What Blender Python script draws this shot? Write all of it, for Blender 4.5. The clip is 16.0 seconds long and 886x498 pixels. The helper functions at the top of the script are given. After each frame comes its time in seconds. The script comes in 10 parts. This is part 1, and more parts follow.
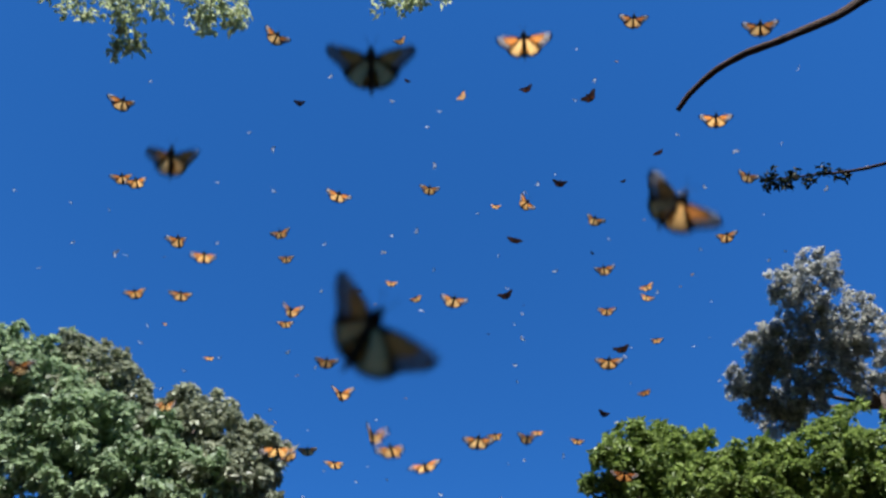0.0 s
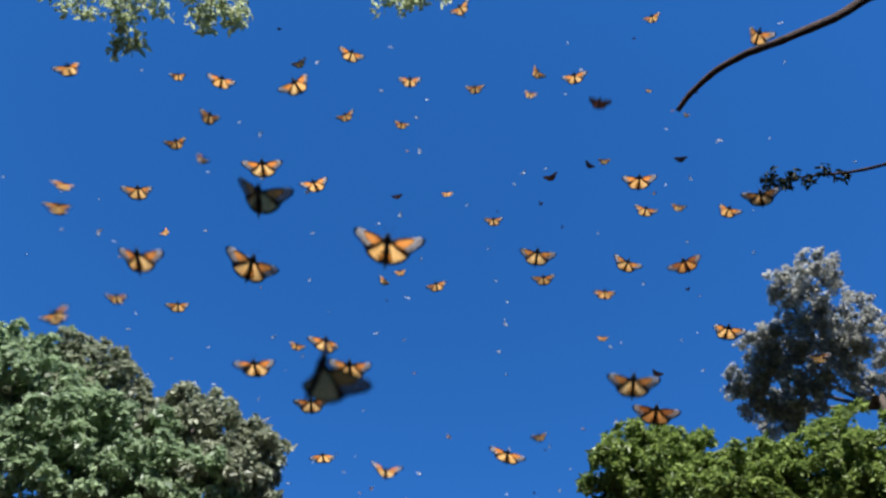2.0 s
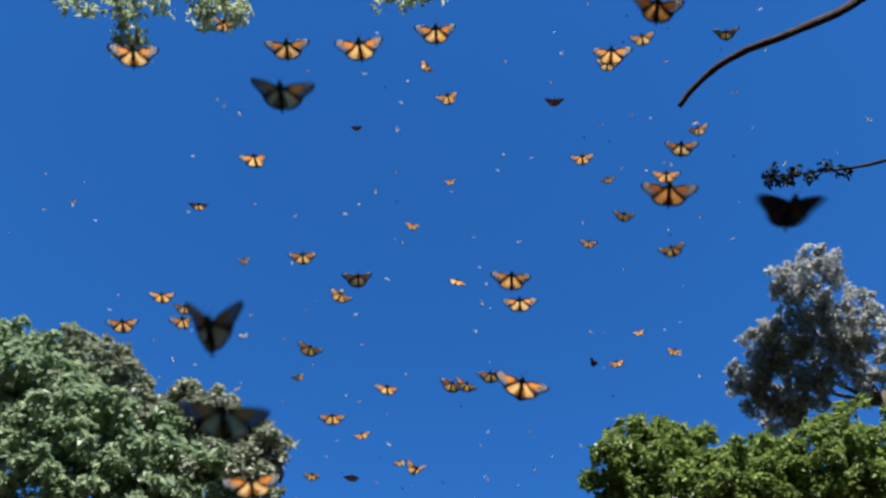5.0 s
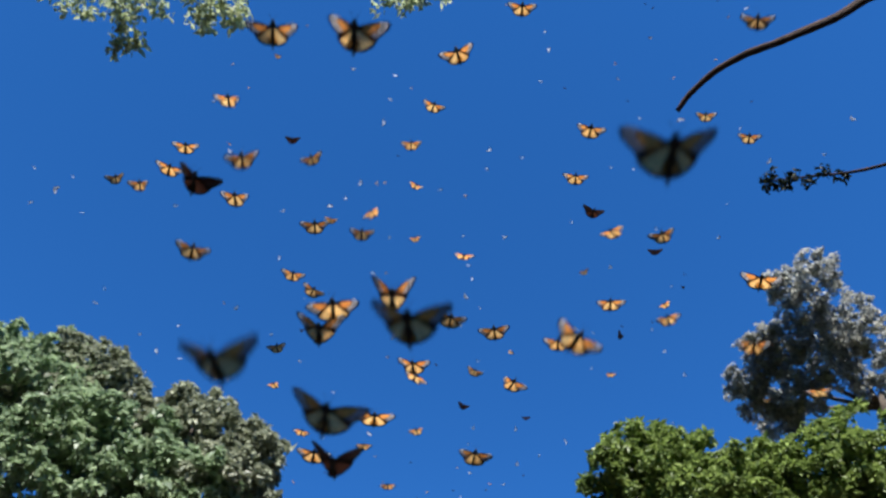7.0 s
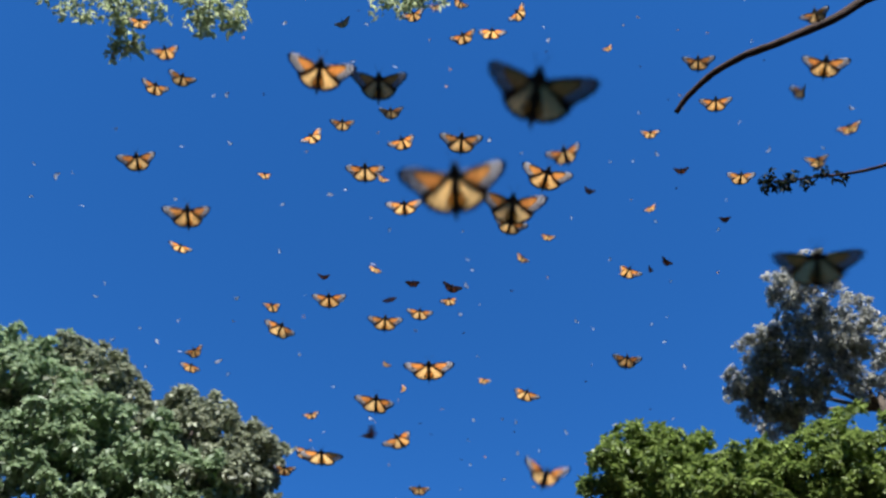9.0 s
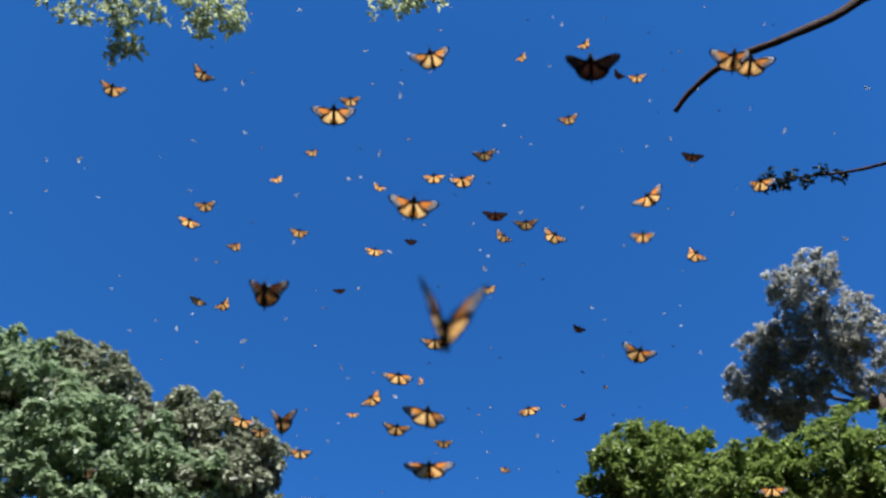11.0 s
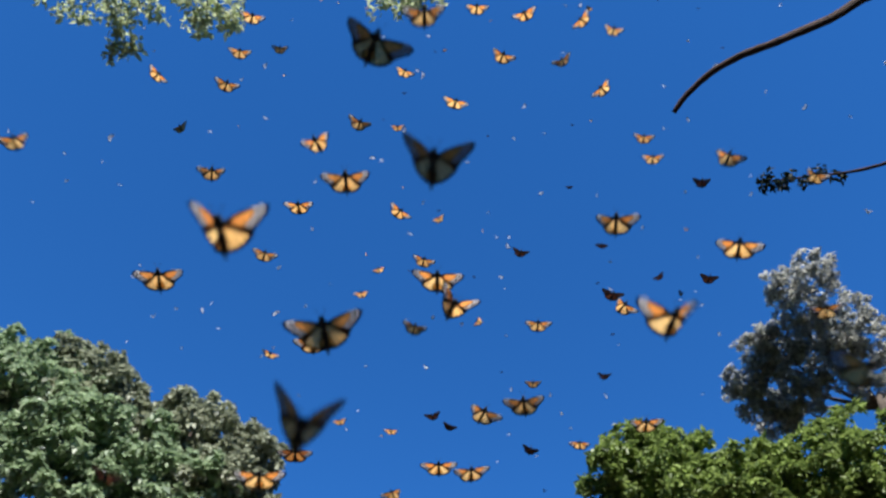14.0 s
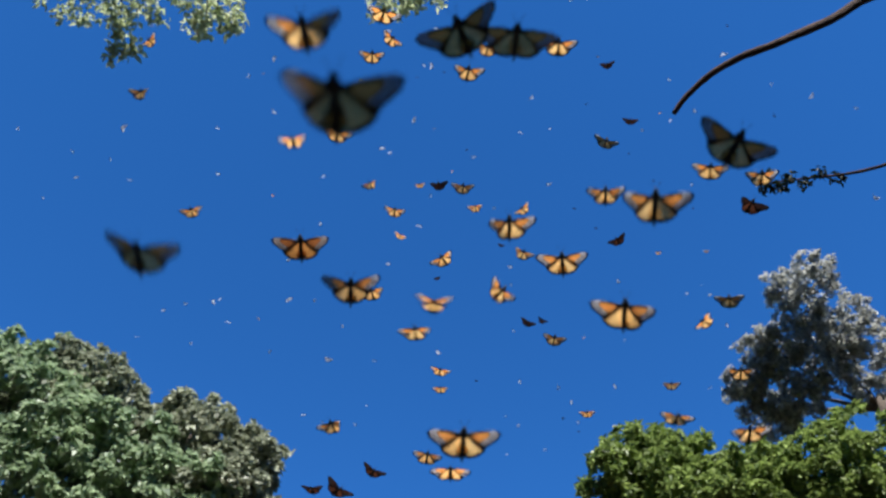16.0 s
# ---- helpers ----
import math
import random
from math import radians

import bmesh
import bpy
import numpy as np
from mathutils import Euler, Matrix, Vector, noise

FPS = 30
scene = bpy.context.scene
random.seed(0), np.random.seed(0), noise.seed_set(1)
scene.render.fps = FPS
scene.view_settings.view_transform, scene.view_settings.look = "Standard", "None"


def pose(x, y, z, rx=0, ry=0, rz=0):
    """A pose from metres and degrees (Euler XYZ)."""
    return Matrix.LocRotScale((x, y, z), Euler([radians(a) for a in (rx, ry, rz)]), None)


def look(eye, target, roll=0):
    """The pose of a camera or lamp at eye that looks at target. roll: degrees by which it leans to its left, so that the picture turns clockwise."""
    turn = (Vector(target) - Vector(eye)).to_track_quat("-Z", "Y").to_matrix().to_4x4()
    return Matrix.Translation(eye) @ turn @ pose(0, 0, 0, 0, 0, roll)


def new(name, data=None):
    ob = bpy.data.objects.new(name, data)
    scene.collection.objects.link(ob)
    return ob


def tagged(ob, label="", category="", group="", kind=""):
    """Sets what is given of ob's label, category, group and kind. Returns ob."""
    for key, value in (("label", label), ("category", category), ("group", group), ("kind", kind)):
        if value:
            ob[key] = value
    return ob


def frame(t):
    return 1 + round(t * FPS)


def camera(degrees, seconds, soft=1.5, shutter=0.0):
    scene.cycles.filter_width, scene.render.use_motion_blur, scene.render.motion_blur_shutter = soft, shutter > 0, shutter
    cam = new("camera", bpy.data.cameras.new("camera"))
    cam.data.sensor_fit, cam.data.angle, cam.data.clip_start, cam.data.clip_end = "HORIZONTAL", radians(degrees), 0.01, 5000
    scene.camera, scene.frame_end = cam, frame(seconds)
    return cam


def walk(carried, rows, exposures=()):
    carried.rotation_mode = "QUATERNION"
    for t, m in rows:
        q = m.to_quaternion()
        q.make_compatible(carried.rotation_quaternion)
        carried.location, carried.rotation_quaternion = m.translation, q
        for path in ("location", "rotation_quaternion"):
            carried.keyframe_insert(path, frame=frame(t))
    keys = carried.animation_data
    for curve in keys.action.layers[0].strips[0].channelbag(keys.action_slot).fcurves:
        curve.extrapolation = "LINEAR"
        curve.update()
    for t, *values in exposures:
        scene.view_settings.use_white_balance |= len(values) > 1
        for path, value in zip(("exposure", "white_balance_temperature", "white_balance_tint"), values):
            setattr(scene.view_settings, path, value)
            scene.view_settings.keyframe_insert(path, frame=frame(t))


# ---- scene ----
EYE = (0, 0, 1.6)
cam = camera(57, 16.0, soft=2.5, shutter=0.5)
cam.data.dof.use_dof = True
cam.data.dof.focus_distance = 3.6
cam.data.dof.aperture_fstop = 4.0
walk(cam, [
    (0, look(EYE, (-0.032, 6.170, 9.469), 0.39)),
    (0.5, look(EYE, (-0.039, 6.174, 9.466), 0.43)),
    (1, look(EYE, (-0.042, 6.171, 9.469), 0.48)),
    (1.5, look(EYE, (-0.037, 6.166, 9.473), 0.66)),
    (2, look(EYE, (-0.027, 6.174, 9.467), 0.52)),
    (2.5, look(EYE, (-0.038, 6.201, 9.445), 0.32)),
    (3, look(EYE, (-0.041, 6.194, 9.451), 0.46)),
    (3.5, look(EYE, (-0.044, 6.186, 9.457), 0.36)),
    (4, look(EYE, (-0.043, 6.194, 9.451), 0.43)),
    (6.5, look(EYE, (-0.048, 6.213, 9.436), 0.68)),
    (7, look(EYE, (-0.022, 6.173, 9.467), 0.52)),
    (7.5, look(EYE, (-0.012, 6.133, 9.499), 0.49)),
    (8, look(EYE, (-0.007, 6.125, 9.504), 0.28)),
    (8.5, look(EYE, (-0.006, 6.146, 9.489), 0.45)),
    (9, look(EYE, (-0.011, 6.152, 9.484), 0.29)),
    (11.5, look(EYE, (-0.007, 6.151, 9.484), -0.00)),
    (12, look(EYE, (0.000, 6.157, 9.480), 0.00)),
    (12.5, look(EYE, (0.004, 6.173, 9.467), -0.06)),
    (13, look(EYE, (0.005, 6.183, 9.459), -0.14)),
    (13.5, look(EYE, (0.007, 6.164, 9.474), -0.06)),
    (14, look(EYE, (0.007, 6.149, 9.486), -0.03)),
    (14.5, look(EYE, (0.007, 6.147, 9.488), -0.08)),
    (15, look(EYE, (0.011, 6.158, 9.479), -0.19)),
    (15.5, look(EYE, (0.018, 6.140, 9.493), -0.18)),
    (16, look(EYE, (0.009, 6.133, 9.498), -0.07)),
], exposures=[(0, 1.0, 5800, 14), (16, 1.0, 5800, 14)])

# ---- light: high clear sky, sun above and behind the viewer ----
SUN_EL, SUN_AZ = 54, 172
world = bpy.data.worlds.new("world")
scene.world = world
world.use_nodes = True
wn, wl = world.node_tree.nodes, world.node_tree.links
sky = wn.new("ShaderNodeTexSky")
sky.sky_type, sky.sun_disc = "NISHITA", False
sky.sun_elevation, sky.sun_rotation = radians(SUN_EL), radians(SUN_AZ)
sky.altitude, sky.air_density, sky.dust_density, sky.ozone_density = 3000, 1.0, 0.2, 6.0
sat = wn.new("ShaderNodeHueSaturation")
sat.inputs["Saturation"].default_value = 1.2
sat.inputs["Value"].default_value = 1.0
wl.new(sky.outputs[0], sat.inputs["Color"])
wl.new(sat.outputs[0], wn["Background"].inputs["Color"])
wn["Background"].inputs["Strength"].default_value = 0.11
sun = new("sun", bpy.data.lights.new("sun", "SUN"))
sun.data.energy, sun.data.angle, sun.data.color = 5.0, radians(0.5), (1.0, 0.91, 0.77)
az, el = radians(SUN_AZ), radians(SUN_EL)
sun.matrix_world = look((20 * math.sin(az) * math.cos(el), 20 * math.cos(az) * math.cos(el), 20 * math.sin(el)), (0, 0, 0))


# ---- materials ----
def material(name):
    m = bpy.data.materials.new(name)
    m.use_nodes = True
    m.node_tree.nodes.clear()
    return m, m.node_tree.nodes, m.node_tree.links


def thin(name, low, high, lit, gloss, rough, scale, grain=0.35, island=True):
    """A thin leaf or wing: scattered light from the front, light let through from behind, and some gloss."""
    m, n, l = material(name)
    out = n.new("ShaderNodeOutputMaterial")
    tex = n.new("ShaderNodeTexCoord")
    noi = n.new("ShaderNodeTexNoise")
    noi.inputs["Scale"].default_value, noi.inputs["Detail"].default_value = scale, 4
    l.new(tex.outputs["Object"], noi.inputs["Vector"])
    geo = n.new("ShaderNodeNewGeometry" if island else "ShaderNodeObjectInfo")
    add = n.new("ShaderNodeMath")
    add.operation = "MULTIPLY_ADD"
    l.new(noi.outputs["Fac"], add.inputs[0])
    add.inputs[1].default_value = grain
    half = n.new("ShaderNodeMath")
    half.operation = "MULTIPLY"
    l.new(geo.outputs["Random Per Island" if island else "Random"], half.inputs[0])
    half.inputs[1].default_value = 1 - grain
    l.new(half.outputs[0], add.inputs[2])
    mix = n.new("ShaderNodeMix")
    mix.data_type = "RGBA"
    l.new(add.outputs[0], mix.inputs["Factor"])
    mix.inputs["A"].default_value, mix.inputs["B"].default_value = (*low, 1), (*high, 1)
    dif, tra, glo = n.new("ShaderNodeBsdfDiffuse"), n.new("ShaderNodeBsdfTranslucent"), n.new("ShaderNodeBsdfGlossy")
    for s in (dif, tra):
        l.new(mix.outputs["Result"], s.inputs["Color"])
    glo.inputs["Roughness"].default_value = rough
    glo.inputs["Color"].default_value = (0.9, 0.9, 0.9, 1)
    one, two = n.new("ShaderNodeMixShader"), n.new("ShaderNodeMixShader")
    one.inputs[0].default_value, two.inputs[0].default_value = lit, gloss
    l.new(dif.outputs[0], one.inputs[1]), l.new(tra.outputs[0], one.inputs[2])
    l.new(one.outputs[0], two.inputs[1]), l.new(glo.outputs[0], two.inputs[2])
    l.new(two.outputs[0], out.inputs["Surface"])
    return m


def solid(name, low, high, rough, scale, bump=0.3, stretch=(1, 1, 1)):
    m, n, l = material(name)
    out, b = n.new("ShaderNodeOutputMaterial"), n.new("ShaderNodeBsdfPrincipled")
    tex, mp = n.new("ShaderNodeTexCoord"), n.new("ShaderNodeMapping")
    mp.inputs["Scale"].default_value = stretch
    l.new(tex.outputs["Object"], mp.inputs["Vector"])
    big, fine = n.new("ShaderNodeTexNoise"), n.new("ShaderNodeTexNoise")
    big.inputs["Scale"].default_value, fine.inputs["Scale"].default_value = scale, scale * 7
    fine.inputs["Detail"].default_value = 6
    for t in (big, fine):
        l.new(mp.outputs[0], t.inputs["Vector"])
    mul = n.new("ShaderNodeMath")
    mul.operation = "MULTIPLY"
    l.new(big.outputs["Fac"], mul.inputs[0]), l.new(fine.outputs["Fac"], mul.inputs[1])
    ramp = n.new("ShaderNodeValToRGB")
    ramp.color_ramp.elements[0].position, ramp.color_ramp.elements[1].position = 0.12, 0.42
    ramp.color_ramp.elements[0].color, ramp.color_ramp.elements[1].color = (*low, 1), (*high, 1)
    l.new(mul.outputs[0], ramp.inputs["Fac"])
    l.new(ramp.outputs["Color"], b.inputs["Base Color"])
    b.inputs["Roughness"].default_value = rough
    bm = n.new("ShaderNodeBump")
    bm.inputs["Strength"].default_value, bm.inputs["Distance"].default_value = bump, 0.01
    l.new(fine.outputs["Fac"], bm.inputs["Height"])
    l.new(bm.outputs[0], b.inputs["Normal"])
    l.new(b.outputs[0], out.inputs["Surface"])
    return m


M_GREY_LEAF = thin("grey_green_leaf", (0.045, 0.065, 0.04), (0.57, 0.61, 0.42), 0.36, 0.02, 0.45, 6)
M_GREEN_LEAF = thin("green_leaf", (0.10, 0.16, 0.09), (0.50, 0.63, 0.36), 0.44, 0.025, 0.45, 6)
M_LIME_LEAF = thin("yellow_green_leaf", (0.024, 0.058, 0.018), (0.40, 0.52, 0.13), 0.38, 0.022, 0.45, 6)
M_BLUE_LEAF = thin("dusty_leaf", (0.12, 0.135, 0.13), (0.76, 0.77, 0.68), 0.55, 0.03, 0.45, 6)
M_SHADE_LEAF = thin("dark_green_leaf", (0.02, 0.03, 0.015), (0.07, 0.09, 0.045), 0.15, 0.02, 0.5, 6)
M_HANG_LEAF = thin("pale_hanging_leaf", (0.26, 0.34, 0.17), (0.68, 0.73, 0.43), 0.6, 0.03, 0.45, 8)
M_HANG_ONE = thin("pale_single_leaf", (0.26, 0.34, 0.17), (0.72, 0.75, 0.43), 0.6, 0.03, 0.45, 30, 0.35, False)
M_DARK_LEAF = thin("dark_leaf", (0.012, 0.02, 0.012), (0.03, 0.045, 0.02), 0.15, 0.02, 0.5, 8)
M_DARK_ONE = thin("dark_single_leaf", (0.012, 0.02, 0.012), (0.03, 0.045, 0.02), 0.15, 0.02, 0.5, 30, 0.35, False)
M_BARK = solid("grey_bark", (0.04, 0.032, 0.024), (0.16, 0.13, 0.1), 0.9, 5, 0.8, (3, 3, 0.6))
M_BRANCH = solid("brown_bark", (0.02, 0.010, 0.007), (0.085, 0.042, 0.026), 0.95, 14, 1.0)
M_GROUND = solid("leaf_litter", (0.02, 0.018, 0.012), (0.08, 0.06, 0.035), 0.95, 0.7, 0.5)
M_ORANGE = thin("orange_forewing", (0.84, 0.29, 0.05), (0.95, 0.43, 0.10), 0.74, 0.03, 0.4, 90, 0.4, False)
M_CREAM = thin("cream_orange_hindwing", (0.96, 0.52, 0.14), (0.99, 0.70, 0.28), 0.74, 0.03, 0.4, 90, 0.4, False)
# dark copies of the orange wings, with shade put into their colour
M_DARKENED_WING = thin("shade_painted_wing", (0.03, 0.017, 0.015), (0.08, 0.036, 0.026), 0.35, 0.02, 0.5, 90, 0.4, False)
M_DARKENED_HIND = thin("shade_painted_hindwing", (0.05, 0.022, 0.015), (0.15, 0.055, 0.026), 0.4, 0.02, 0.5, 90, 0.4, False)
# dimmer copies of orange wings and white bars, half shade painted in
M_DIMMED_FORE = thin("half_shade_forewing", (0.32, 0.11, 0.028), (0.52, 0.19, 0.05), 0.5, 0.02, 0.5, 90, 0.4, False)
M_DIMMED_HIND = thin("half_shade_hindwing", (0.55, 0.24, 0.055), (0.78, 0.38, 0.10), 0.55, 0.02, 0.5, 90, 0.4, False)
M_DIMMED_BAR = thin("half_shade_bar", (0.6, 0.5, 0.42), (0.75, 0.66, 0.58), 0.45, 0.03, 0.5, 120, 0.4, False)
# dark copy of the white wing spot, shade put into it
M_DARKENED_BAR = thin("shade_painted_bar", (0.04, 0.03, 0.026), (0.11, 0.08, 0.066), 0.3, 0.03, 0.5, 120, 0.4, False)
# bluish white puts the sunlit look of far orange wings into colour
M_PALE = thin("pale_painted_wing", (0.66, 0.74, 0.84), (0.86, 0.93, 1.0), 0.45, 0.04, 0.4, 90, 0.4, False)
M_VEIN = thin("black_wing_vein", (0.012, 0.008, 0.006), (0.03, 0.018, 0.012), 0.05, 0.03, 0.5, 120, 0.4, False)
M_SPOT = thin("white_wing_spot", (0.82, 0.8, 0.77), (0.94, 0.92, 0.89), 0.5, 0.04, 0.4, 120, 0.4, False)
M_BODY = solid("black_body", (0.008, 0.007, 0.006), (0.04, 0.03, 0.025), 0.7, 160, 0.4)


# ---- helpers for shapes ----
def mesh_of(name, verts, faces, mats, slots=None, smooth=True):
    me = bpy.data.meshes.new(name)
    me.from_pydata([tuple(v) for v in verts], [], [tuple(f) for f in faces])
    for m in mats:
        me.materials.append(m)
    if slots is not None:
        me.polygons.foreach_set("material_index", slots)
    if smooth:
        me.polygons.foreach_set("use_smooth", [True] * len(me.polygons))
    me.update()
    return me


def child(name, me, parent, label=""):
    ob = new(name, me)
    ob.parent = parent
    return tagged(ob, label)


def tube(path, radii, sides=9, wobble=0.0, seed=0):
    """A closed, tapered tube along a bent line; returns vertices and faces."""
    rng = random.Random(seed)
    pts = [Vector(p) for p in path]
    fine, rad = [], []
    for i in range(len(pts) - 1):
        a, b = pts[max(i - 1, 0)], pts[min(i + 2, len(pts) - 1)]
        for k in range(5):
            u = k / 5
            p, q = pts[i], pts[i + 1]
            c = 0.5 * (2 * p + (q - a) * u + (2 * a - 5 * p + 4 * q - b) * u * u + (3 * p - a - 3 * q + b) * u ** 3)
            fine.append(c)
            rad.append(radii[i] + (radii[i + 1] - radii[i]) * u)
    fine.append(pts[-1]), rad.append(radii[-1])
    verts, faces = [], []
    for i, c in enumerate(fine):
        d = (fine[min(i + 1, len(fine) - 1)] - fine[max(i - 1, 0)]).normalized()
        side = d.cross(Vector((0.31, 0.2, 0.93))).normalized()
        up = side.cross(d)
        for k in range(sides):
            w = 2 * math.pi * k / sides
            r = rad[i] * (1 + wobble * rng.uniform(-1, 1))
            verts.append(c + r * (math.cos(w) * side + math.sin(w) * up))
    for i in range(len(fine) - 1):
        for k in range(sides):
            a, b = i * sides + k, i * sides + (k + 1) % sides
            faces.append((a, b, b + sides, a + sides))
    faces.append(tuple(range(sides))[::-1])
    last = (len(fine) - 1) * sides
    faces.append(tuple(range(last, last + sides)))
    return verts, faces


def join(pieces):
    verts, faces = [], []
    for v, f in pieces:
        n = len(verts)
        verts += list(v)
        faces += [tuple(i + n for i in q) for q in f]
    return verts, faces


def foliage(lobes, clumps, per_clump, spread, length, width, seed, hang=0.0, mass=0.25):
    """Leaves in rosettes over the skin of the lobes (x, y, z, radius, flatness), folded along the midrib, some of them inside."""
    rng = np.random.default_rng(seed)
    area = np.array([(b[3] * b[3]) for b in lobes])
    count = np.maximum(6, (clumps * area / area.sum()).astype(int))
    centres, normals = [], []
    for (x, y, z, r, flat), n in zip(lobes, count):
        d = rng.normal(size=(n, 3))
        d /= np.linalg.norm(d, axis=1)[:, None]
        bump = 1 + 0.16 * np.sin(d[:, :1] * 5 + x) * np.cos(d[:, 2:] * 6 + z) + 0.10 * rng.normal(size=(n, 1))
        inside = np.where(rng.random((n, 1)) < mass, rng.uniform(0.35, 0.9, (n, 1)), 1.0)
        centres.append(np.array((x, y, z)) + d * r * bump * inside * np.array((1, 1, flat)))
        normals.append(d)
    c, d = np.concatenate(centres), np.concatenate(normals)
    c, d = np.repeat(c, per_clump, 0), np.repeat(d, per_clump, 0)
    n = len(c)
    ball = rng.normal(size=(n, 3)) + 0.6 * d
    ball /= np.linalg.norm(ball, axis=1)[:, None]
    base = c + ball * spread * rng.uniform(0.3, 1.0, (n, 1)) ** 0.5
    face = ball + 0.55 * rng.normal(size=(n, 3)) + np.array((0, 0, 0.5))
    face /= np.linalg.norm(face, axis=1)[:, None]
    out = rng.normal(size=(n, 3)) + np.array((0, 0, -0.3 - hang))
    out -= face * (out * face).sum(1)[:, None]
    out /= np.linalg.norm(out, axis=1)[:, None]
    side = np.cross(face, out)
    ln = length * rng.uniform(0.6, 1.25, (n, 1))
    wd = width * rng.uniform(0.7, 1.2, (n, 1))
    fold = 0.22 * wd
    v = np.stack((base, base + out * ln * 0.45 + side * wd * 0.5 + face * fold, base + out * ln - face * ln * 0.12,
                  base + out * ln * 0.45 - side * wd * 0.5 + face * fold), 1).reshape(-1, 3)
    k = np.arange(n) * 4
    f = np.concatenate((np.stack((k, k + 1, k + 2), 1), np.stack((k, k + 2, k + 3), 1)))
    return v.tolist(), f.tolist()


# ---- ground ----
gv, gf = [], []
STEP = [-1500, -600, -250, -100, -50, -25, -12, -6, 0, 6, 12, 25, 50, 100, 250, 600, 1500]
for i, gx in enumerate(STEP):
    for j, gy in enumerate(STEP):
        gv.append((gx, gy, 0.12 * noise.noise((gx * 0.07, gy * 0.07, 0)) - 0.12))
for i in range(len(STEP) - 1):
    for j in range(len(STEP) - 1):
        a = i * len(STEP) + j
        gf.append((a, a + len(STEP), a + len(STEP) + 1, a + 1))
tagged(new("ground", mesh_of("ground", gv, gf, [M_GROUND])), "dark leaf litter and bare earth reaching the horizon", "ground", kind="structure")


# ---- trees ----
def leaf_mesh(mat):
    """One leaf, one long and one wide: a pointed blade folded along its midrib, on a short stalk."""
    v = [(0, 0.03, 0), (0, -0.03, 0)]
    for u, w, z in ((0.12, 0.02, 0), (0.28, 0.38, -0.02), (0.5, 0.5, -0.05), (0.75, 0.32, -0.14), (1.0, 0.0, -0.3)):
        v += [(u, w, z + 0.4 * w), (u, 0, z), (u, -w, z + 0.4 * w)]
    f = [(0, 1, 4, 2)]
    for k in range(4):
        a = 2 + 3 * k
        f += [(a, a + 1, a + 4, a + 3), (a + 1, a + 2, a + 5, a + 4)]
    return mesh_of("leaf", v, f, [mat])


def single_leaves(verts, faces, count, mat, root):
    """Sets the outermost leaves, farthest over the clearing, as leaves of their own; gives back the rest."""
    quads = [verts[i:i + 4] for i in range(0, len(verts), 4)]
    order = sorted(range(len(quads)), key=lambda i: quads[i][0][2] - 1.3 * quads[i][0][1])
    blade = leaf_mesh(mat)
    for i in order[:count]:
        a, b, c, d = (Vector(p) for p in quads[i])
        along, side = c - a, b - d
        up = along.cross(side).normalized() * side.length
        ob = child("leaf", blade, root)
        ob.matrix_basis = Matrix(((along.x, side.x, up.x, a.x), (along.y, side.y, up.y, a.y), (along.z, side.z, up.z, a.z), (0, 0, 0, 1)))
    rest = [p for i in sorted(order[count:]) for p in quads[i]]
    tri = [q for k in range(0, len(rest), 4) for q in ((k, k + 1, k + 2), (k, k + 2, k + 3))]
    return rest, tri


def thinned(verts, faces, base, gaps):
    """Takes out the leaves round each line (point, way, radius), so that sun gets through the crown there."""
    kept = []
    for k in range(0, len(verts), 4):
        corners = [Vector(v) + base for v in verts[k:k + 4]]
        if all((p - a - (p - a).dot(way) * way).length > r for a, way, r in gaps for p in corners):
            kept += verts[k:k + 4]
    return kept, [q for k in range(0, len(kept), 4) for q in ((k, k + 1, k + 2), (k, k + 2, k + 3))]


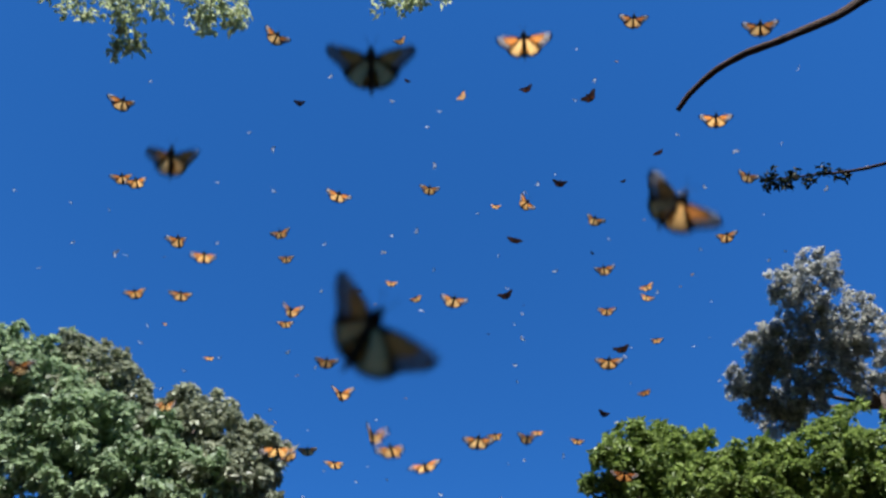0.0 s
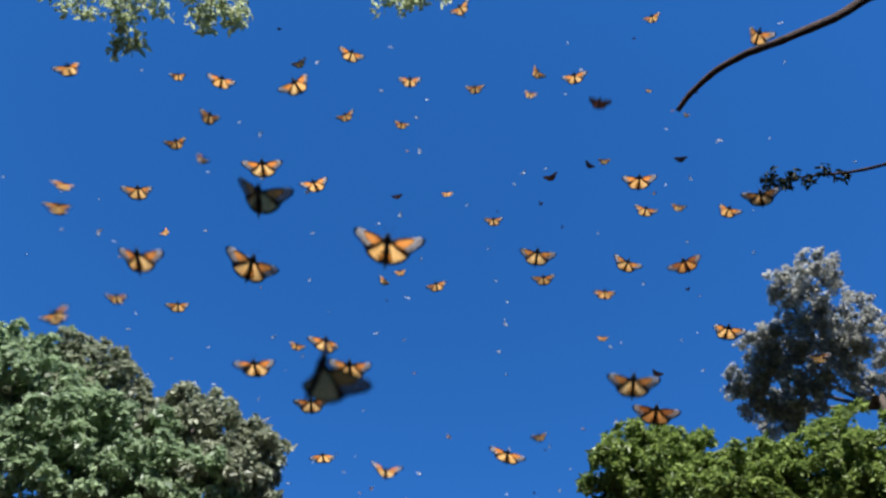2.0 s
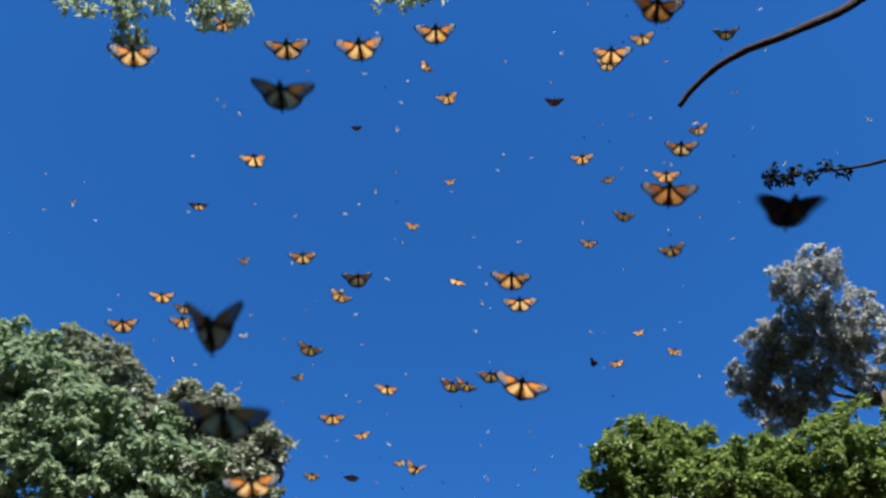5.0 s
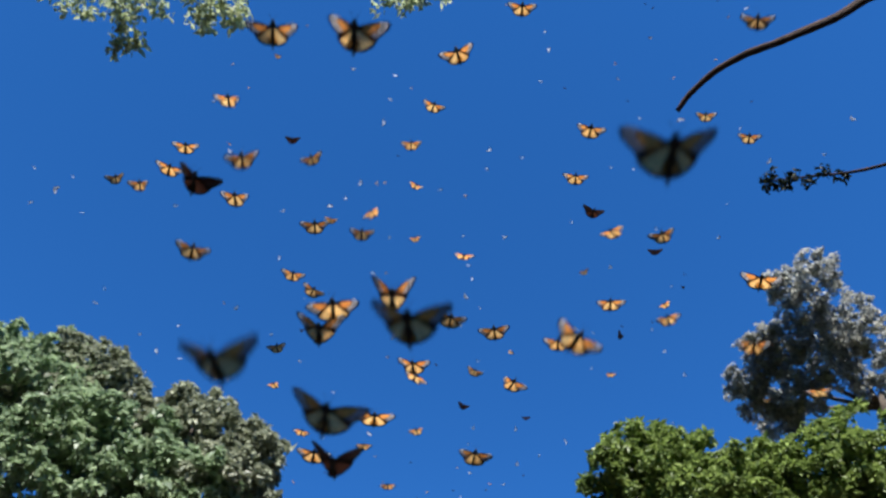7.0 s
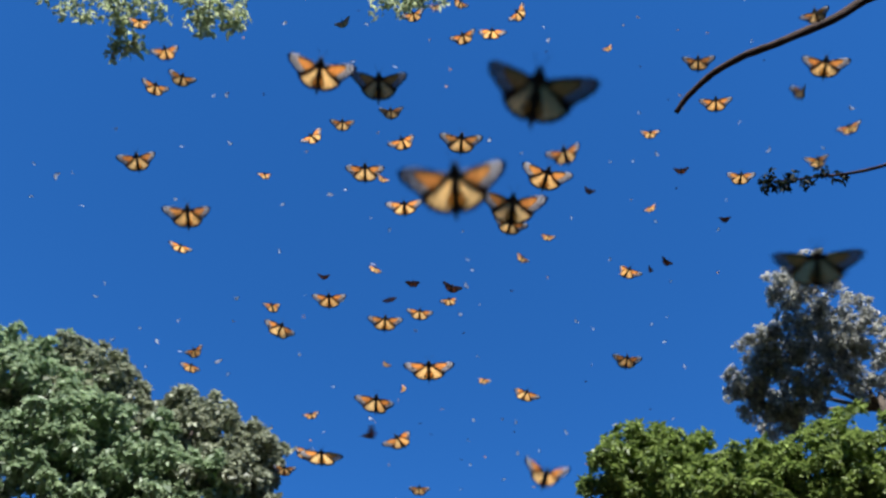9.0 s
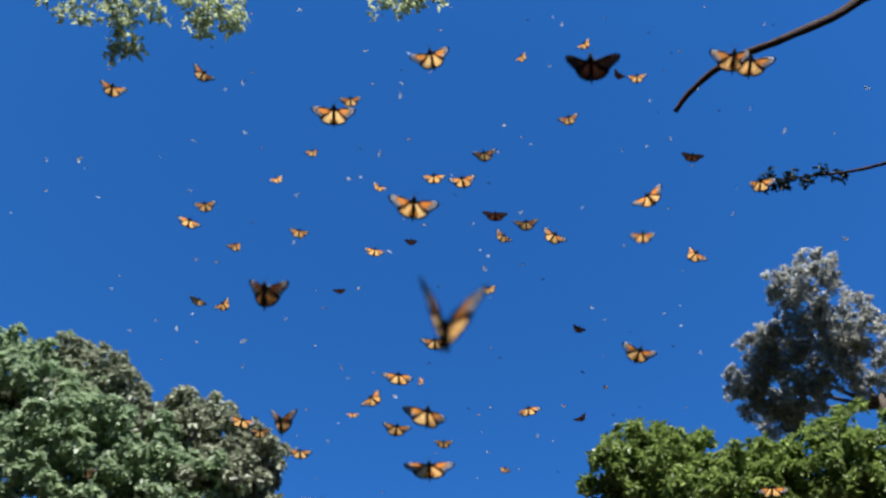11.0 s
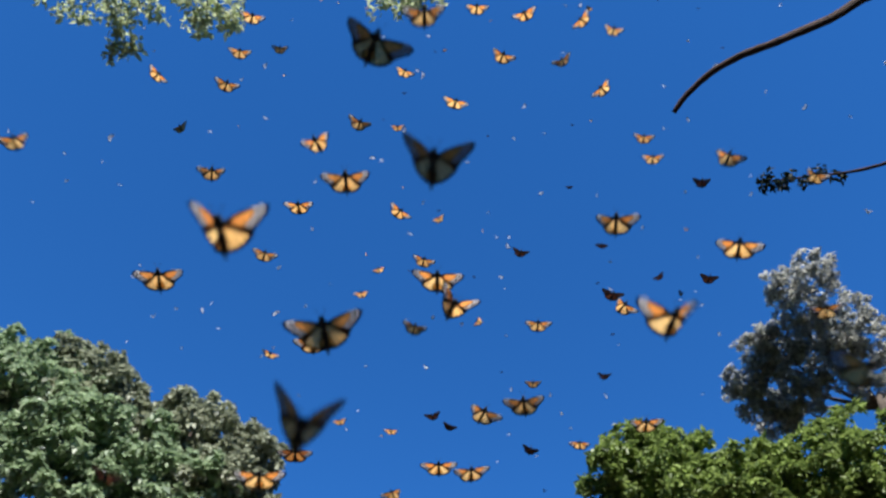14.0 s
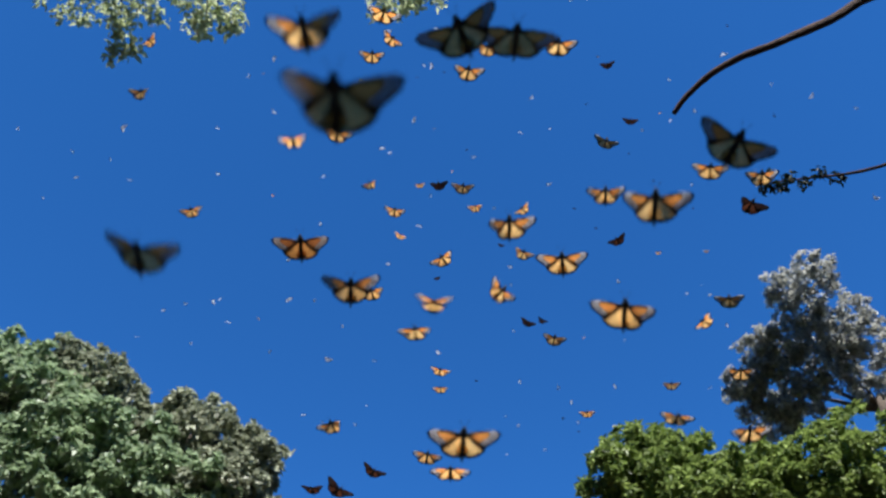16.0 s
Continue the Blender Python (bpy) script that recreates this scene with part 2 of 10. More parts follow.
def tree(label, base, girth, lobes, leaf, bark, clumps, per_clump, spread, length, width, seed, hang=0.0, limbs=(), second=None, top=None, reach=True, single=None, gaps=()):
    """A tree standing at base: a leaning tapered trunk, a limb to each lobe, and crowns of small leaves."""
    rng = random.Random(seed)
    root = new("tree")
    root.location = base
    tagged(root, label, "tree", "trees round the clearing")
    rel = [(x - base[0], y - base[1], z - base[2], r, f) for x, y, z, r, f in lobes]
    if top:
        top = Vector(top) - Vector(base)
    else:
        top = Vector((sum(b[0] for b in rel), sum(b[1] for b in rel), 0)) / len(rel)
        top.z = max(1.5, min(b[2] for b in rel) - 0.2)
    crotch = [Vector((0, 0, -0.15)), Vector((top.x * 0.2, top.y * 0.2, top.z * 0.3)), Vector((top.x * 0.6, top.y * 0.6, top.z * 0.7)), top]
    child("trunk", mesh_of("trunk", *tube(crotch, [girth * 1.3, girth, girth * 0.8, girth * 0.55], 12, 0.08, seed), [bark]), root)
    for b in rel if reach else ():
        end = Vector(b[:3])
        start = crotch[2].lerp(top, rng.uniform(0.2, 1.0))
        mid = start.lerp(end, 0.5) + Vector((rng.uniform(-0.2, 0.2), rng.uniform(-0.2, 0.2), -0.12))
        child("limb", mesh_of("limb", *tube([start, mid, end], [girth * 0.22, girth * 0.12, girth * 0.05], 7, 0.08, seed), [bark]), root)
    for path, radii in limbs:
        pts = [tuple(Vector(p) - Vector(base)) for p in path]
        child("limb", mesh_of("limb", *tube(pts, radii, 10, 0.11, seed), [bark]), root)
    if second:
        split, other = second
        one = [b for i, b in enumerate(rel) if i not in split]
        two = [b for i, b in enumerate(rel) if i in split]
        n = sum(b[3] ** 2 for b in one) / sum(b[3] ** 2 for b in rel)
        child("crown", mesh_of("crown", *foliage(one, int(clumps * n), per_clump, spread, length, width, seed, hang), [leaf], None, False), root)
        child("crown", mesh_of("crown", *foliage(two, int(clumps * (1 - n)), per_clump, spread, length, width, seed + 50, hang), [other], None, False), root)
    else:
        leaves = foliage(rel, clumps, per_clump, spread, length, width, seed, hang)
        if gaps:
            leaves = thinned(*leaves, Vector(base), gaps)
        if single:
            leaves = single_leaves(*leaves, *single, root)
        if leaves[0]:
            child("crown", mesh_of("crown", *leaves, [leaf], None, False), root)
    return root


left_lobes = [
    (-5.22, 9.44, 10.08, 0.57, 1.00), (-5.79, 9.48, 9.92, 0.82, 1.00), (-3.65, 9.46, 9.44, 0.55, 1.00), (-4.04, 9.43, 9.08, 0.61, 1.00),
    (-2.88, 9.51, 8.89, 0.50, 1.00), (-4.25, 8.95, 8.19, 0.82, 1.00), (-3.00, 9.41, 8.21, 0.65, 1.00), (-5.90, 9.03, 9.26, 0.88, 1.00),
    (-2.62, 9.60, 8.68, 0.32, 1.00), (-6.67, 9.60, 10.08, 1.05, 1.00), (-3.55, 9.18, 7.88, 0.73, 1.00), (-4.90, 8.87, 8.00, 0.95, 1.00),
    (-4.70, 9.38, 9.54, 0.34, 1.00), (-2.73, 9.48, 9.17, 0.21, 1.00), (-3.46, 9.34, 9.79, 0.22, 1.00), (-5.01, 9.00, 9.03, 0.47, 1.00)]
tree("broad dusty green tree with dense rounded crown", (-4.57, 10.91, 0), 0.2, left_lobes, M_GREY_LEAF, M_BARK, 1500, 30, 0.085, 0.135, 0.1, 3,
     second=((5, 7, 9, 10, 11, 15), M_GREEN_LEAF))

right_lobes = [
    (2.42, 8.36, 8.18, 0.33, 1.00), (2.78, 8.36, 8.25, 0.29, 1.00), (2.07, 8.24, 7.86, 0.24, 1.00), (3.30, 8.51, 8.10, 0.32, 1.00),
    (4.00, 8.47, 7.94, 0.34, 1.00), (2.69, 8.32, 7.54, 0.54, 1.00), (3.61, 8.61, 7.69, 0.56, 1.00), (4.72, 8.60, 7.90, 0.57, 1.00),
    (5.46, 8.78, 8.02, 0.78, 1.00), (1.91, 8.44, 7.57, 0.18, 1.00), (3.06, 8.40, 8.20, 0.17, 1.00), (2.38, 8.18, 8.28, 0.11, 1.00),
    (2.26, 8.58, 7.59, 0.35, 1.00), (2.87, 7.78, 7.07, 0.35, 1.00), (4.14, 8.67, 7.77, 0.49, 1.00)]
tree("sunlit yellow-green tree with leafy rounded crown", (3.46, 9.09, 0), 0.18, right_lobes, M_LIME_LEAF, M_BARK, 850, 34, 0.085, 0.115, 0.062, 7)

grey_lobes = [
    (5.13, 9.09, 11.00, 0.23, 0.27), (5.10, 9.36, 10.79, 0.25, 0.29), (5.06, 9.52, 10.66, 0.27, 0.23), (4.81, 9.71, 10.51, 0.29, 0.25),
    (5.02, 10.00, 10.29, 0.22, 0.29), (5.24, 8.40, 11.53, 0.16, 0.61), (5.22, 8.61, 11.37, 0.15, 0.41), (5.47, 9.20, 10.91, 0.32, 0.72),
    (5.64, 8.85, 11.18, 0.32, 0.72), (5.91, 9.42, 10.74, 0.45, 1.00), (6.36, 8.92, 11.13, 0.45, 1.00), (5.82, 8.35, 11.57, 0.40, 0.82),
    (5.55, 9.84, 10.41, 0.50, 0.61), (6.76, 9.34, 10.80, 0.54, 1.00), (5.41, 10.16, 10.16, 0.31, 0.53), (4.81, 9.15, 10.95, 0.11, 0.42),
    (4.65, 9.56, 10.63, 0.12, 0.46)]
tree("grey-leaved tree with sparse flat sprays of foliage", (7.63, 11.69, 0), 0.2, grey_lobes, M_BLUE_LEAF, M_BARK, 820, 20, 0.06, 0.095, 0.058, 11,
     top=(7.20, 10.14, 10.68), reach=False,
     limbs=[([(7.20, 10.29, 10.57), (6.14, 9.81, 10.68), (5.11, 9.09, 11.00)], [0.05, 0.025, 0.008]), ([(7.20, 10.29, 10.57), (6.11, 9.98, 10.56), (5.05, 9.42, 10.74)], [0.05, 0.025, 0.008]), ([(7.20, 10.29, 10.57), (5.99, 10.13, 10.44), (4.81, 9.71, 10.51)], [0.05, 0.025, 0.008]), ([(7.20, 10.29, 10.57), (6.21, 9.47, 10.95), (5.24, 8.42, 11.52)], [0.05, 0.025, 0.008]), ([(7.20, 10.29, 10.57), (6.55, 9.98, 10.56), (5.91, 9.42, 10.74)], [0.05, 0.025, 0.008]), ([(7.20, 10.29, 10.57), (6.77, 9.73, 10.75), (6.36, 8.92, 11.13)], [0.05, 0.025, 0.008])])

hanging_lobes = [
    (-1.91, 1.90, 6.46, 0.15, 0.81), (-1.99, 2.02, 6.37, 0.03, 2.60), (-1.38, 1.90, 6.46, 0.15, 0.71), (-1.45, 2.00, 6.38, 0.07, 1.00),
    (-1.29, 1.97, 6.41, 0.05, 1.43), (-0.24, 1.89, 6.47, 0.08, 0.67), (-0.11, 1.86, 6.49, 0.09, 0.54), (-1.68, 1.66, 6.65, 0.40, 0.17),
    (-0.78, 1.45, 6.82, 0.36, 0.25), (-0.33, 1.74, 6.59, 0.21, 0.50), (-2.26, 1.74, 6.59, 0.28, 0.50), (-1.89, 2.08, 6.32, 0.03, 1.80),
    (-2.00, 2.12, 6.29, 0.03, 1.40)]
tree("overhanging tree with pale drooping leaf sprays", (-9.08, 2.90, 0), 0.16, hanging_lobes, M_HANG_LEAF, M_BARK, 330, 12, 0.04, 0.06, 0.026, 15, hang=0.9, single=(280, M_HANG_ONE),
     top=(-8.37, 1.54, 7.76), reach=False,
     limbs=[([(-8.37, 1.54, 7.76), (-5.18, 1.05, 7.63), (-2.37, 1.17, 7.03), (-1.16, 1.25, 6.97), (-0.08, 1.55, 6.74)], [0.1, 0.08, 0.05, 0.03, 0.008]),
            ([(-1.77, 1.25, 6.97), (-1.87, 1.57, 6.71), (-1.91, 1.90, 6.46)], [0.009, 0.006, 0.003]), ([(-1.24, 1.25, 6.97), (-1.34, 1.58, 6.71), (-1.38, 1.92, 6.45)], [0.009, 0.006, 0.003]), ([(-0.10, 1.25, 6.97), (-0.20, 1.57, 6.72), (-0.24, 1.89, 6.47)], [0.009, 0.006, 0.003]), ([(0.03, 1.25, 6.97), (-0.07, 1.55, 6.73), (-0.11, 1.85, 6.50)], [0.009, 0.006, 0.003]), ([(-1.84, 1.25, 6.97), (-1.94, 1.64, 6.67), (-1.98, 2.03, 6.36)], [0.009, 0.006, 0.003]), ([(-1.31, 1.25, 6.97), (-1.41, 1.62, 6.68), (-1.45, 2.00, 6.38)], [0.009, 0.006, 0.003])])

side_lobes = [
    (2.16, 3.04, 6.20, 0.02, 0.67), (2.19, 2.99, 6.25, 0.03, 0.67), (2.22, 3.02, 6.22, 0.05, 0.92), (2.29, 3.04, 6.20, 0.03, 0.67),
    (2.35, 2.99, 6.25, 0.03, 0.57), (2.44, 3.02, 6.22, 0.03, 0.62), (2.54, 2.96, 6.26, 0.03, 0.62), (2.66, 2.99, 6.24, 0.03, 0.56)]
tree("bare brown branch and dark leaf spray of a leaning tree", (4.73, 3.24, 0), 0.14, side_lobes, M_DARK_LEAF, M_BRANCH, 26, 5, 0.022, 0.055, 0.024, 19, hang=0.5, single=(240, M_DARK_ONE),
     top=(4.73, 1.60, 6.69), reach=False,
     limbs=[([(1.192, 2.027, 5.347), (1.257, 1.955, 5.398), (1.378, 1.868, 5.466), (1.53, 1.80, 5.524), (1.735, 1.762, 5.612), (2.09, 1.725, 5.83), (2.72, 1.68, 6.25), (4.73, 1.60, 6.69)], [0.0125, 0.015, 0.0175, 0.019, 0.021, 0.024, 0.03, 0.06]),
            ([(2.20, 3.02, 6.22), (2.46, 3.00, 6.24), (2.90, 2.88, 6.20), (3.66, 2.52, 6.23), (4.73, 2.15, 6.27)], [0.004, 0.008, 0.012, 0.02, 0.03])])

# an unseen tree added behind the viewer, its crown shaped to shade the nearest air
sunward = Vector((math.sin(az) * math.cos(el), math.cos(az) * math.cos(el), math.sin(el)))
shade_lobes = [(0.35 + 0.95 * i + 0.2 * j, -3.1 - 0.95 * j, 5.35 - 0.35 * j, 0.74 + 0.06 * ((i * 3 + j) % 3), 1.0) for i in (-3, -2, -1, 0, 1, 2, 3) for j in (0, 1, 2, 3)]
SHADE = 1.08
across = Vector((0, 0, 1)).cross(-sunward).normalized()
rise = across.cross(sunward)
# crown edge fitted to where near butterflies turn from shaded to sunlit
for u, edge in ((-1.1, 1.0), (-0.9, 1.05), (-0.7, 1.05), (-0.52, 1.0), (-0.38, 0.7), (-0.27, 0.68), (-0.17, 0.8), (-0.1, 0.84), (-0.03, 1.1), (0.05, 1.25), (0.12, 1.27),
                (0.2, 1.12), (0.3, 1.04), (0.42, 1.36), (0.55, 1.4), (0.75, 1.4), (0.95, 1.35), (1.15, 1.3)):
    for back, r in ((0.25, 0.15), (0.55, 0.24)):
        shade_lobes.append((*(Vector(EYE) + 5.2 * sunward + u * across + (SHADE * edge - back) * rise), r, 1.0))
tree("unseen leafy tree added behind the viewer to cast shade", (0.6, -3.6, 0), 0.24, shade_lobes, M_SHADE_LEAF, M_BARK, 2200, 26, 0.12, 0.15, 0.095, 29,
     # gaps fitted so that chosen butterflies get sun
     gaps=[(Vector(EYE) + u * across + v * rise, sunward, r) for u, v, r in ((0.157, 0.817, 0.064), (-0.3, 0.829, 0.056), (-0.048, 1.098, 0.085), (0.166, 1.027, 0.073), (0.059, 0.658, 0.058),
                                                                                (0.314, 1.252, 0.044), (-0.115, 0.731, 0.075), (0.106, 1.11, 0.054))],
     top=(0.5, -3.5, 4.9), reach=False,
     limbs=[([(0.5, -3.5, 4.9), ((0.5 + b[0]) / 2, (b[1] - 3.5) / 2, b[2] - 0.35), b[:3]], [0.07, 0.045, 0.015]) for b in shade_lobes[:28:3]])


# an unseen ring of foliage, added to keep low sky light off shaded wings
wood_rng = random.Random(41)
wood_lobes = []
for k in range(64):
    turn, far = 2 * math.pi * k / 64, wood_rng.uniform(21, 27)
    for z in (1.5, 5.0, wood_rng.uniform(7.5, 9.5)):
        wood_lobes.append((far * math.sin(turn), far * math.cos(turn), z, wood_rng.uniform(2.0, 2.8), 1.0))
    # built higher at the sides and back to block more sky
    if math.cos(turn) < 0.55:
        for z in (12.0, 15.5, wood_rng.uniform(18.5, 20.5)):
            wood_lobes.append((0.85 * far * math.sin(turn), 0.85 * far * math.cos(turn), z, wood_rng.uniform(2.2, 3.0), 1.0))
tagged(new("forest_edge", mesh_of("forest_edge", *foliage(wood_lobes, 8500, 9, 0.8, 0.9, 0.55, 43), [M_SHADE_LEAF], None, False)),
       "unseen ring of dark foliage added to block sky light", "forest", kind="stuff")


# ---- butterflies ----
def wing_sheet(angles, reach, cells, rings, border, bars, edge, lower, sign):
    """A veined wing as a fan of cells about its root: membrane 0, black veins and margin 1, white spots 2."""
    cuts, veins = [], []
    for k in range(cells):
        a = k / cells
        cuts += [a, a + 0.2 / cells, a + 0.44 / cells, a + 0.72 / cells]
        veins += [True, False, False, False]
    cuts.append(1.0)
    verts, faces, slots = [], [], []
    for ring in rings:
        for c in cuts:
            w = radians(angles[0] + (angles[-1] - angles[0]) * c)
            r = float(np.interp(math.degrees(w), angles, reach)) * ring
            r *= 1 + (0.02 * math.cos(c * cells * 2 * math.pi) if ring > 0.9 else 0)
            x, y = r * math.cos(w), r * math.sin(w)
            verts.append((sign * x, y, 0.0035 * math.sin(ring * 2.6) - 0.0025 * ring * ring + 0.0006 * math.cos(c * cells * 2 * math.pi)))
    m = len(cuts)
    for i in range(len(rings) - 1):
        for j in range(m - 1):
            q = (i * m + j, i * m + j + 1, (i + 1) * m + j + 1, (i + 1) * m + j)
            faces.append(q if sign > 0 else q[::-1])
            mid = (rings[i] + rings[i + 1]) / 2
            c = (cuts[j] + cuts[j + 1]) / 2
            s = 1 if (veins[j] and j) or (bars and mid < 0.15) else 0
            if c > edge or c < lower:
                s = 1
            if mid > border:
                s = 1
            if bars and mid > 0.68 and c > 0.1:
                s = 2 if (i in bars and c > 0.16) else 1
            slots.append(s)
    return verts, faces, slots


FORE = ([-44, -36, -24, -12, -2, 6, 11, 14], [0.033, 0.034, 0.0375, 0.043, 0.0495, 0.051, 0.047, 0.030])
HIND = ([-116, -100, -84, -70, -56, -42, -26], [0.029, 0.033, 0.0355, 0.0368, 0.0375, 0.0375, 0.036])
RINGS = [0.03, 0.25, 0.5, 0.69, 0.74, 0.785, 0.86, 0.9, 0.95, 1.0]


def wing_mesh(sign, membrane, spot, which):
    if which == "fore":
        v, f, s = wing_sheet(*FORE, 6, RINGS, 0.9, (4, 6), 0.87, 0.06, sign)
        return mesh_of("wing", v, f, [membrane, M_VEIN, spot], s)
    v, f, s = wing_sheet(*HIND, 7, RINGS, 0.92, (), 0.87, 0.05, sign)
    return mesh_of("hindwing", v, f, [membrane, M_VEIN, spot], s)


def joined_wing(sign, membrane, rear, spot):
    a = wing_sheet(*FORE, 3, [0.03, 0.4, 0.67, 0.74, 0.79, 0.87, 0.92, 1.0], 0.9, (3, 5), 0.9, 0.06, sign)
    b = wing_sheet(*HIND, 3, [0.03, 0.5, 0.92, 1.0], 0.92, (), 0.88, 0.08, sign)
    v, f = join([a[:2], b[:2]])
    return mesh_of("wing", v, f, [membrane, M_VEIN, spot, rear], a[2] + [3 if s == 0 else s for s in b[2]])


def body_mesh():
    """Head, thorax and a long ringed abdomen as one spindle."""
    prof = [(0.0135, 0.0003), (0.0128, 0.0012), (0.0112, 0.0016), (0.0098, 0.0012), (0.0088, 0.0021), (0.0055, 0.0028), (0.0015, 0.0026),
            (-0.0005, 0.0017), (-0.004, 0.0020), (-0.008, 0.0019), (-0.012, 0.0016), (-0.016, 0.0011), (-0.019, 0.0003)]
    v, f = [], []
    for y, r in prof:
        for k in range(8):
            w = 2 * math.pi * k / 8
            v.append(((2.3 if y > 0 else 2.1) * r * math.cos(w), y * (1.2 if y > 0 else 2.05), 1.3 * r * math.sin(w) - 0.0012))
    for i in range(len(prof) - 1):
        for k in range(8):
            a, b = i * 8 + k, i * 8 + (k + 1) % 8
            f.append((a, b, b + 8, a + 8))
    f += [tuple(range(8))[::-1], tuple(range((len(prof) - 1) * 8, len(prof) * 8))]
    return mesh_of("body", v, f, [M_BODY])


def antenna_mesh(sign):
    return mesh_of("antenna", *tube([(sign * 0.0006, 0.0128, 0), (sign * 0.003, 0.018, 0.001), (sign * 0.006, 0.0245, 0.0012), (sign * 0.0066, 0.0262, 0.0012)],
                                    [0.00022, 0.0002, 0.0003, 0.0005], 5), [M_BODY])


BODY = body_mesh()
FEELERS = (antenna_mesh(-1), antenna_mesh(1))
SWARM = "butterflies of the swarm"


def kind_of(label, membrane, rear, spot, small):
    if small:
        return label, [joined_wing(s, membrane, rear, spot) for s in (-1, 1)], None, small
    return (label, [wing_mesh(s, membrane, spot, "fore") for s in (-1, 1)], [wing_mesh(s, rear, spot, "hind") for s in (-1, 1)], small)


orange = kind_of("orange butterfly with black veins and white-barred wing tips", M_ORANGE, M_CREAM, M_SPOT, False)
# dark kinds are the same butterfly with shade painted on the wings
dark = kind_of("butterfly with shade painted into its half-raised wings, in flight", M_DARKENED_WING, M_DARKENED_HIND, M_DARKENED_BAR, False)
# stands between lit and dark kinds; its half shade is in the colour
rusty = kind_of("orange butterfly with half shade painted into its wings, in flight", M_DIMMED_FORE, M_DIMMED_HIND, M_DIMMED_BAR, False)
small_orange = kind_of("small orange butterfly flying against the sky", M_ORANGE, M_CREAM, M_SPOT, True)
small_dark = kind_of("small butterfly with shade painted into its wings, against the sky", M_DARKENED_WING, M_DARKENED_WING, M_DARKENED_BAR, True)
small_pale = kind_of("small butterfly with sunlit paleness painted into its wings, in flight", M_PALE, M_PALE, M_SPOT, True)


def butterfly(kind):
    label, fore, hind, small = kind
    root = tagged(new("butterfly"), label, "butterfly", SWARM)
    body = child("body", BODY, root)
    wings = [child("wing", fore[0], root), child("wing", fore[1], root)]
    if not small:
        for k in (0, 1):
            child("hindwing", hind[k], wings[k]).location = (0, -0.001, -0.0006)
            child("antenna", FEELERS[k], body)
    return root, wings


BEAT = random.Random(11)


def onward(row, seconds):
    """Where a butterfly gets to that flies on, away from the middle of the clearing."""
    p, ahead = Vector(row[1:4]), Vector((0, 0.617, 0.787))
    aside = (p - Vector(EYE)) - (p - Vector(EYE)).dot(ahead) * ahead
    p += aside.normalized() * 0.7 * seconds
    return p.x, p.y, max(p.z, 0.8)


def fly(kind, *rows):
    """One butterfly: rows of seconds, place in metres, turn in degrees and how far the wings are raised; between rows it beats or glides."""
    root, wings = butterfly(kind)
    way = [(r[0], pose(*r[1:7])) for r in rows]
    if rows[0][0] > 0:
        gone = min(rows[0][0], 1.5)
        p = onward(rows[0], gone)
        way[:0] = [(0.0, pose(*p, *rows[0][4:7]))] + ([(rows[0][0] - gone, pose(*p, *rows[0][4:7]))] if rows[0][0] > gone + 0.1 else [])
    if rows[-1][0] < 16:
        gone = min(16 - rows[-1][0], 1.5)
        p = onward(rows[-1], gone)
        way += ([(rows[-1][0] + gone, pose(*p, *rows[-1][4:7]))] if 16 - rows[-1][0] > gone + 0.1 else []) + [(16.0, pose(*p, *rows[-1][4:7]))]
    walk(root, way)
    beats = [(0.0, rows[0][7])] if rows[0][0] > 0 else []
    for a, b in zip(rows, rows[1:]):
        beats.append((a[0], a[7]))
        gap = b[0] - a[0]
        n = round(gap / 0.1)
        if n < 2 or gap > 3:
            continue
        glide = BEAT.random() < 0.25
        for k in range(1, n):
            u = k / n
            rest = a[7] + (b[7] - a[7]) * u
            lift = rest if glide else (BEAT.uniform(32, 58) if k % 2 else BEAT.uniform(-26, 6))
            beats.append((a[0] + gap * u, lift))
    beats.append((rows[-1][0], rows[-1][7]))
    if rows[-1][0] < 16:
        beats.append((16.0, rows[-1][7]))
    lean = BEAT.gauss(4, 9)
    for sign, wing in zip((-1, 1), wings):
        walk(wing, [(t, pose(sign * 0.0018, 0.004, 0.001, 0, -sign * (w + sign * lean), 0)) for t, w in beats])


def speck_cloud():
    """The farthest of the swarm, too small to tell apart, spread through the upper air."""
    rng = random.Random(23)
    # painted pale instead of orange, to look bright from afar
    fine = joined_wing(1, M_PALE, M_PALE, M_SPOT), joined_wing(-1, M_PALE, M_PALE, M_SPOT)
    verts, faces, slots = [], [], []
    for k in range(120):
        d = rng.uniform(11, 22)
        p = Vector((rng.uniform(-0.5, 0.5) * d, d * rng.uniform(0.35, 0.95), 0))
        p.z = 1.6 + d * rng.uniform(0.45, 1.0)
        turn = Euler((rng.uniform(-0.3, 0.6), rng.uniform(-0.5, 0.5), rng.uniform(0, 6.28))).to_matrix()
        for me, sign in zip(fine, (1, -1)):
            lift = Matrix.Rotation(-sign * rng.uniform(-0.1, 0.8), 3, "Y")
            n = len(verts)
            verts += [p + turn @ (lift @ v.co) for v in me.vertices]
            faces += [tuple(i + n for i in f.vertices) for f in me.polygons]
            slots += [f.material_index for f in me.polygons]
    for me in fine:
        bpy.data.meshes.remove(me)
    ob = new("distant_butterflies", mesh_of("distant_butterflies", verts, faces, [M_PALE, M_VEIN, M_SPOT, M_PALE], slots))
    return tagged(ob, "far butterflies with sunlit paleness painted on, over the blue sky", "butterflies", kind="stuff")


SPECKS = speck_cloud()


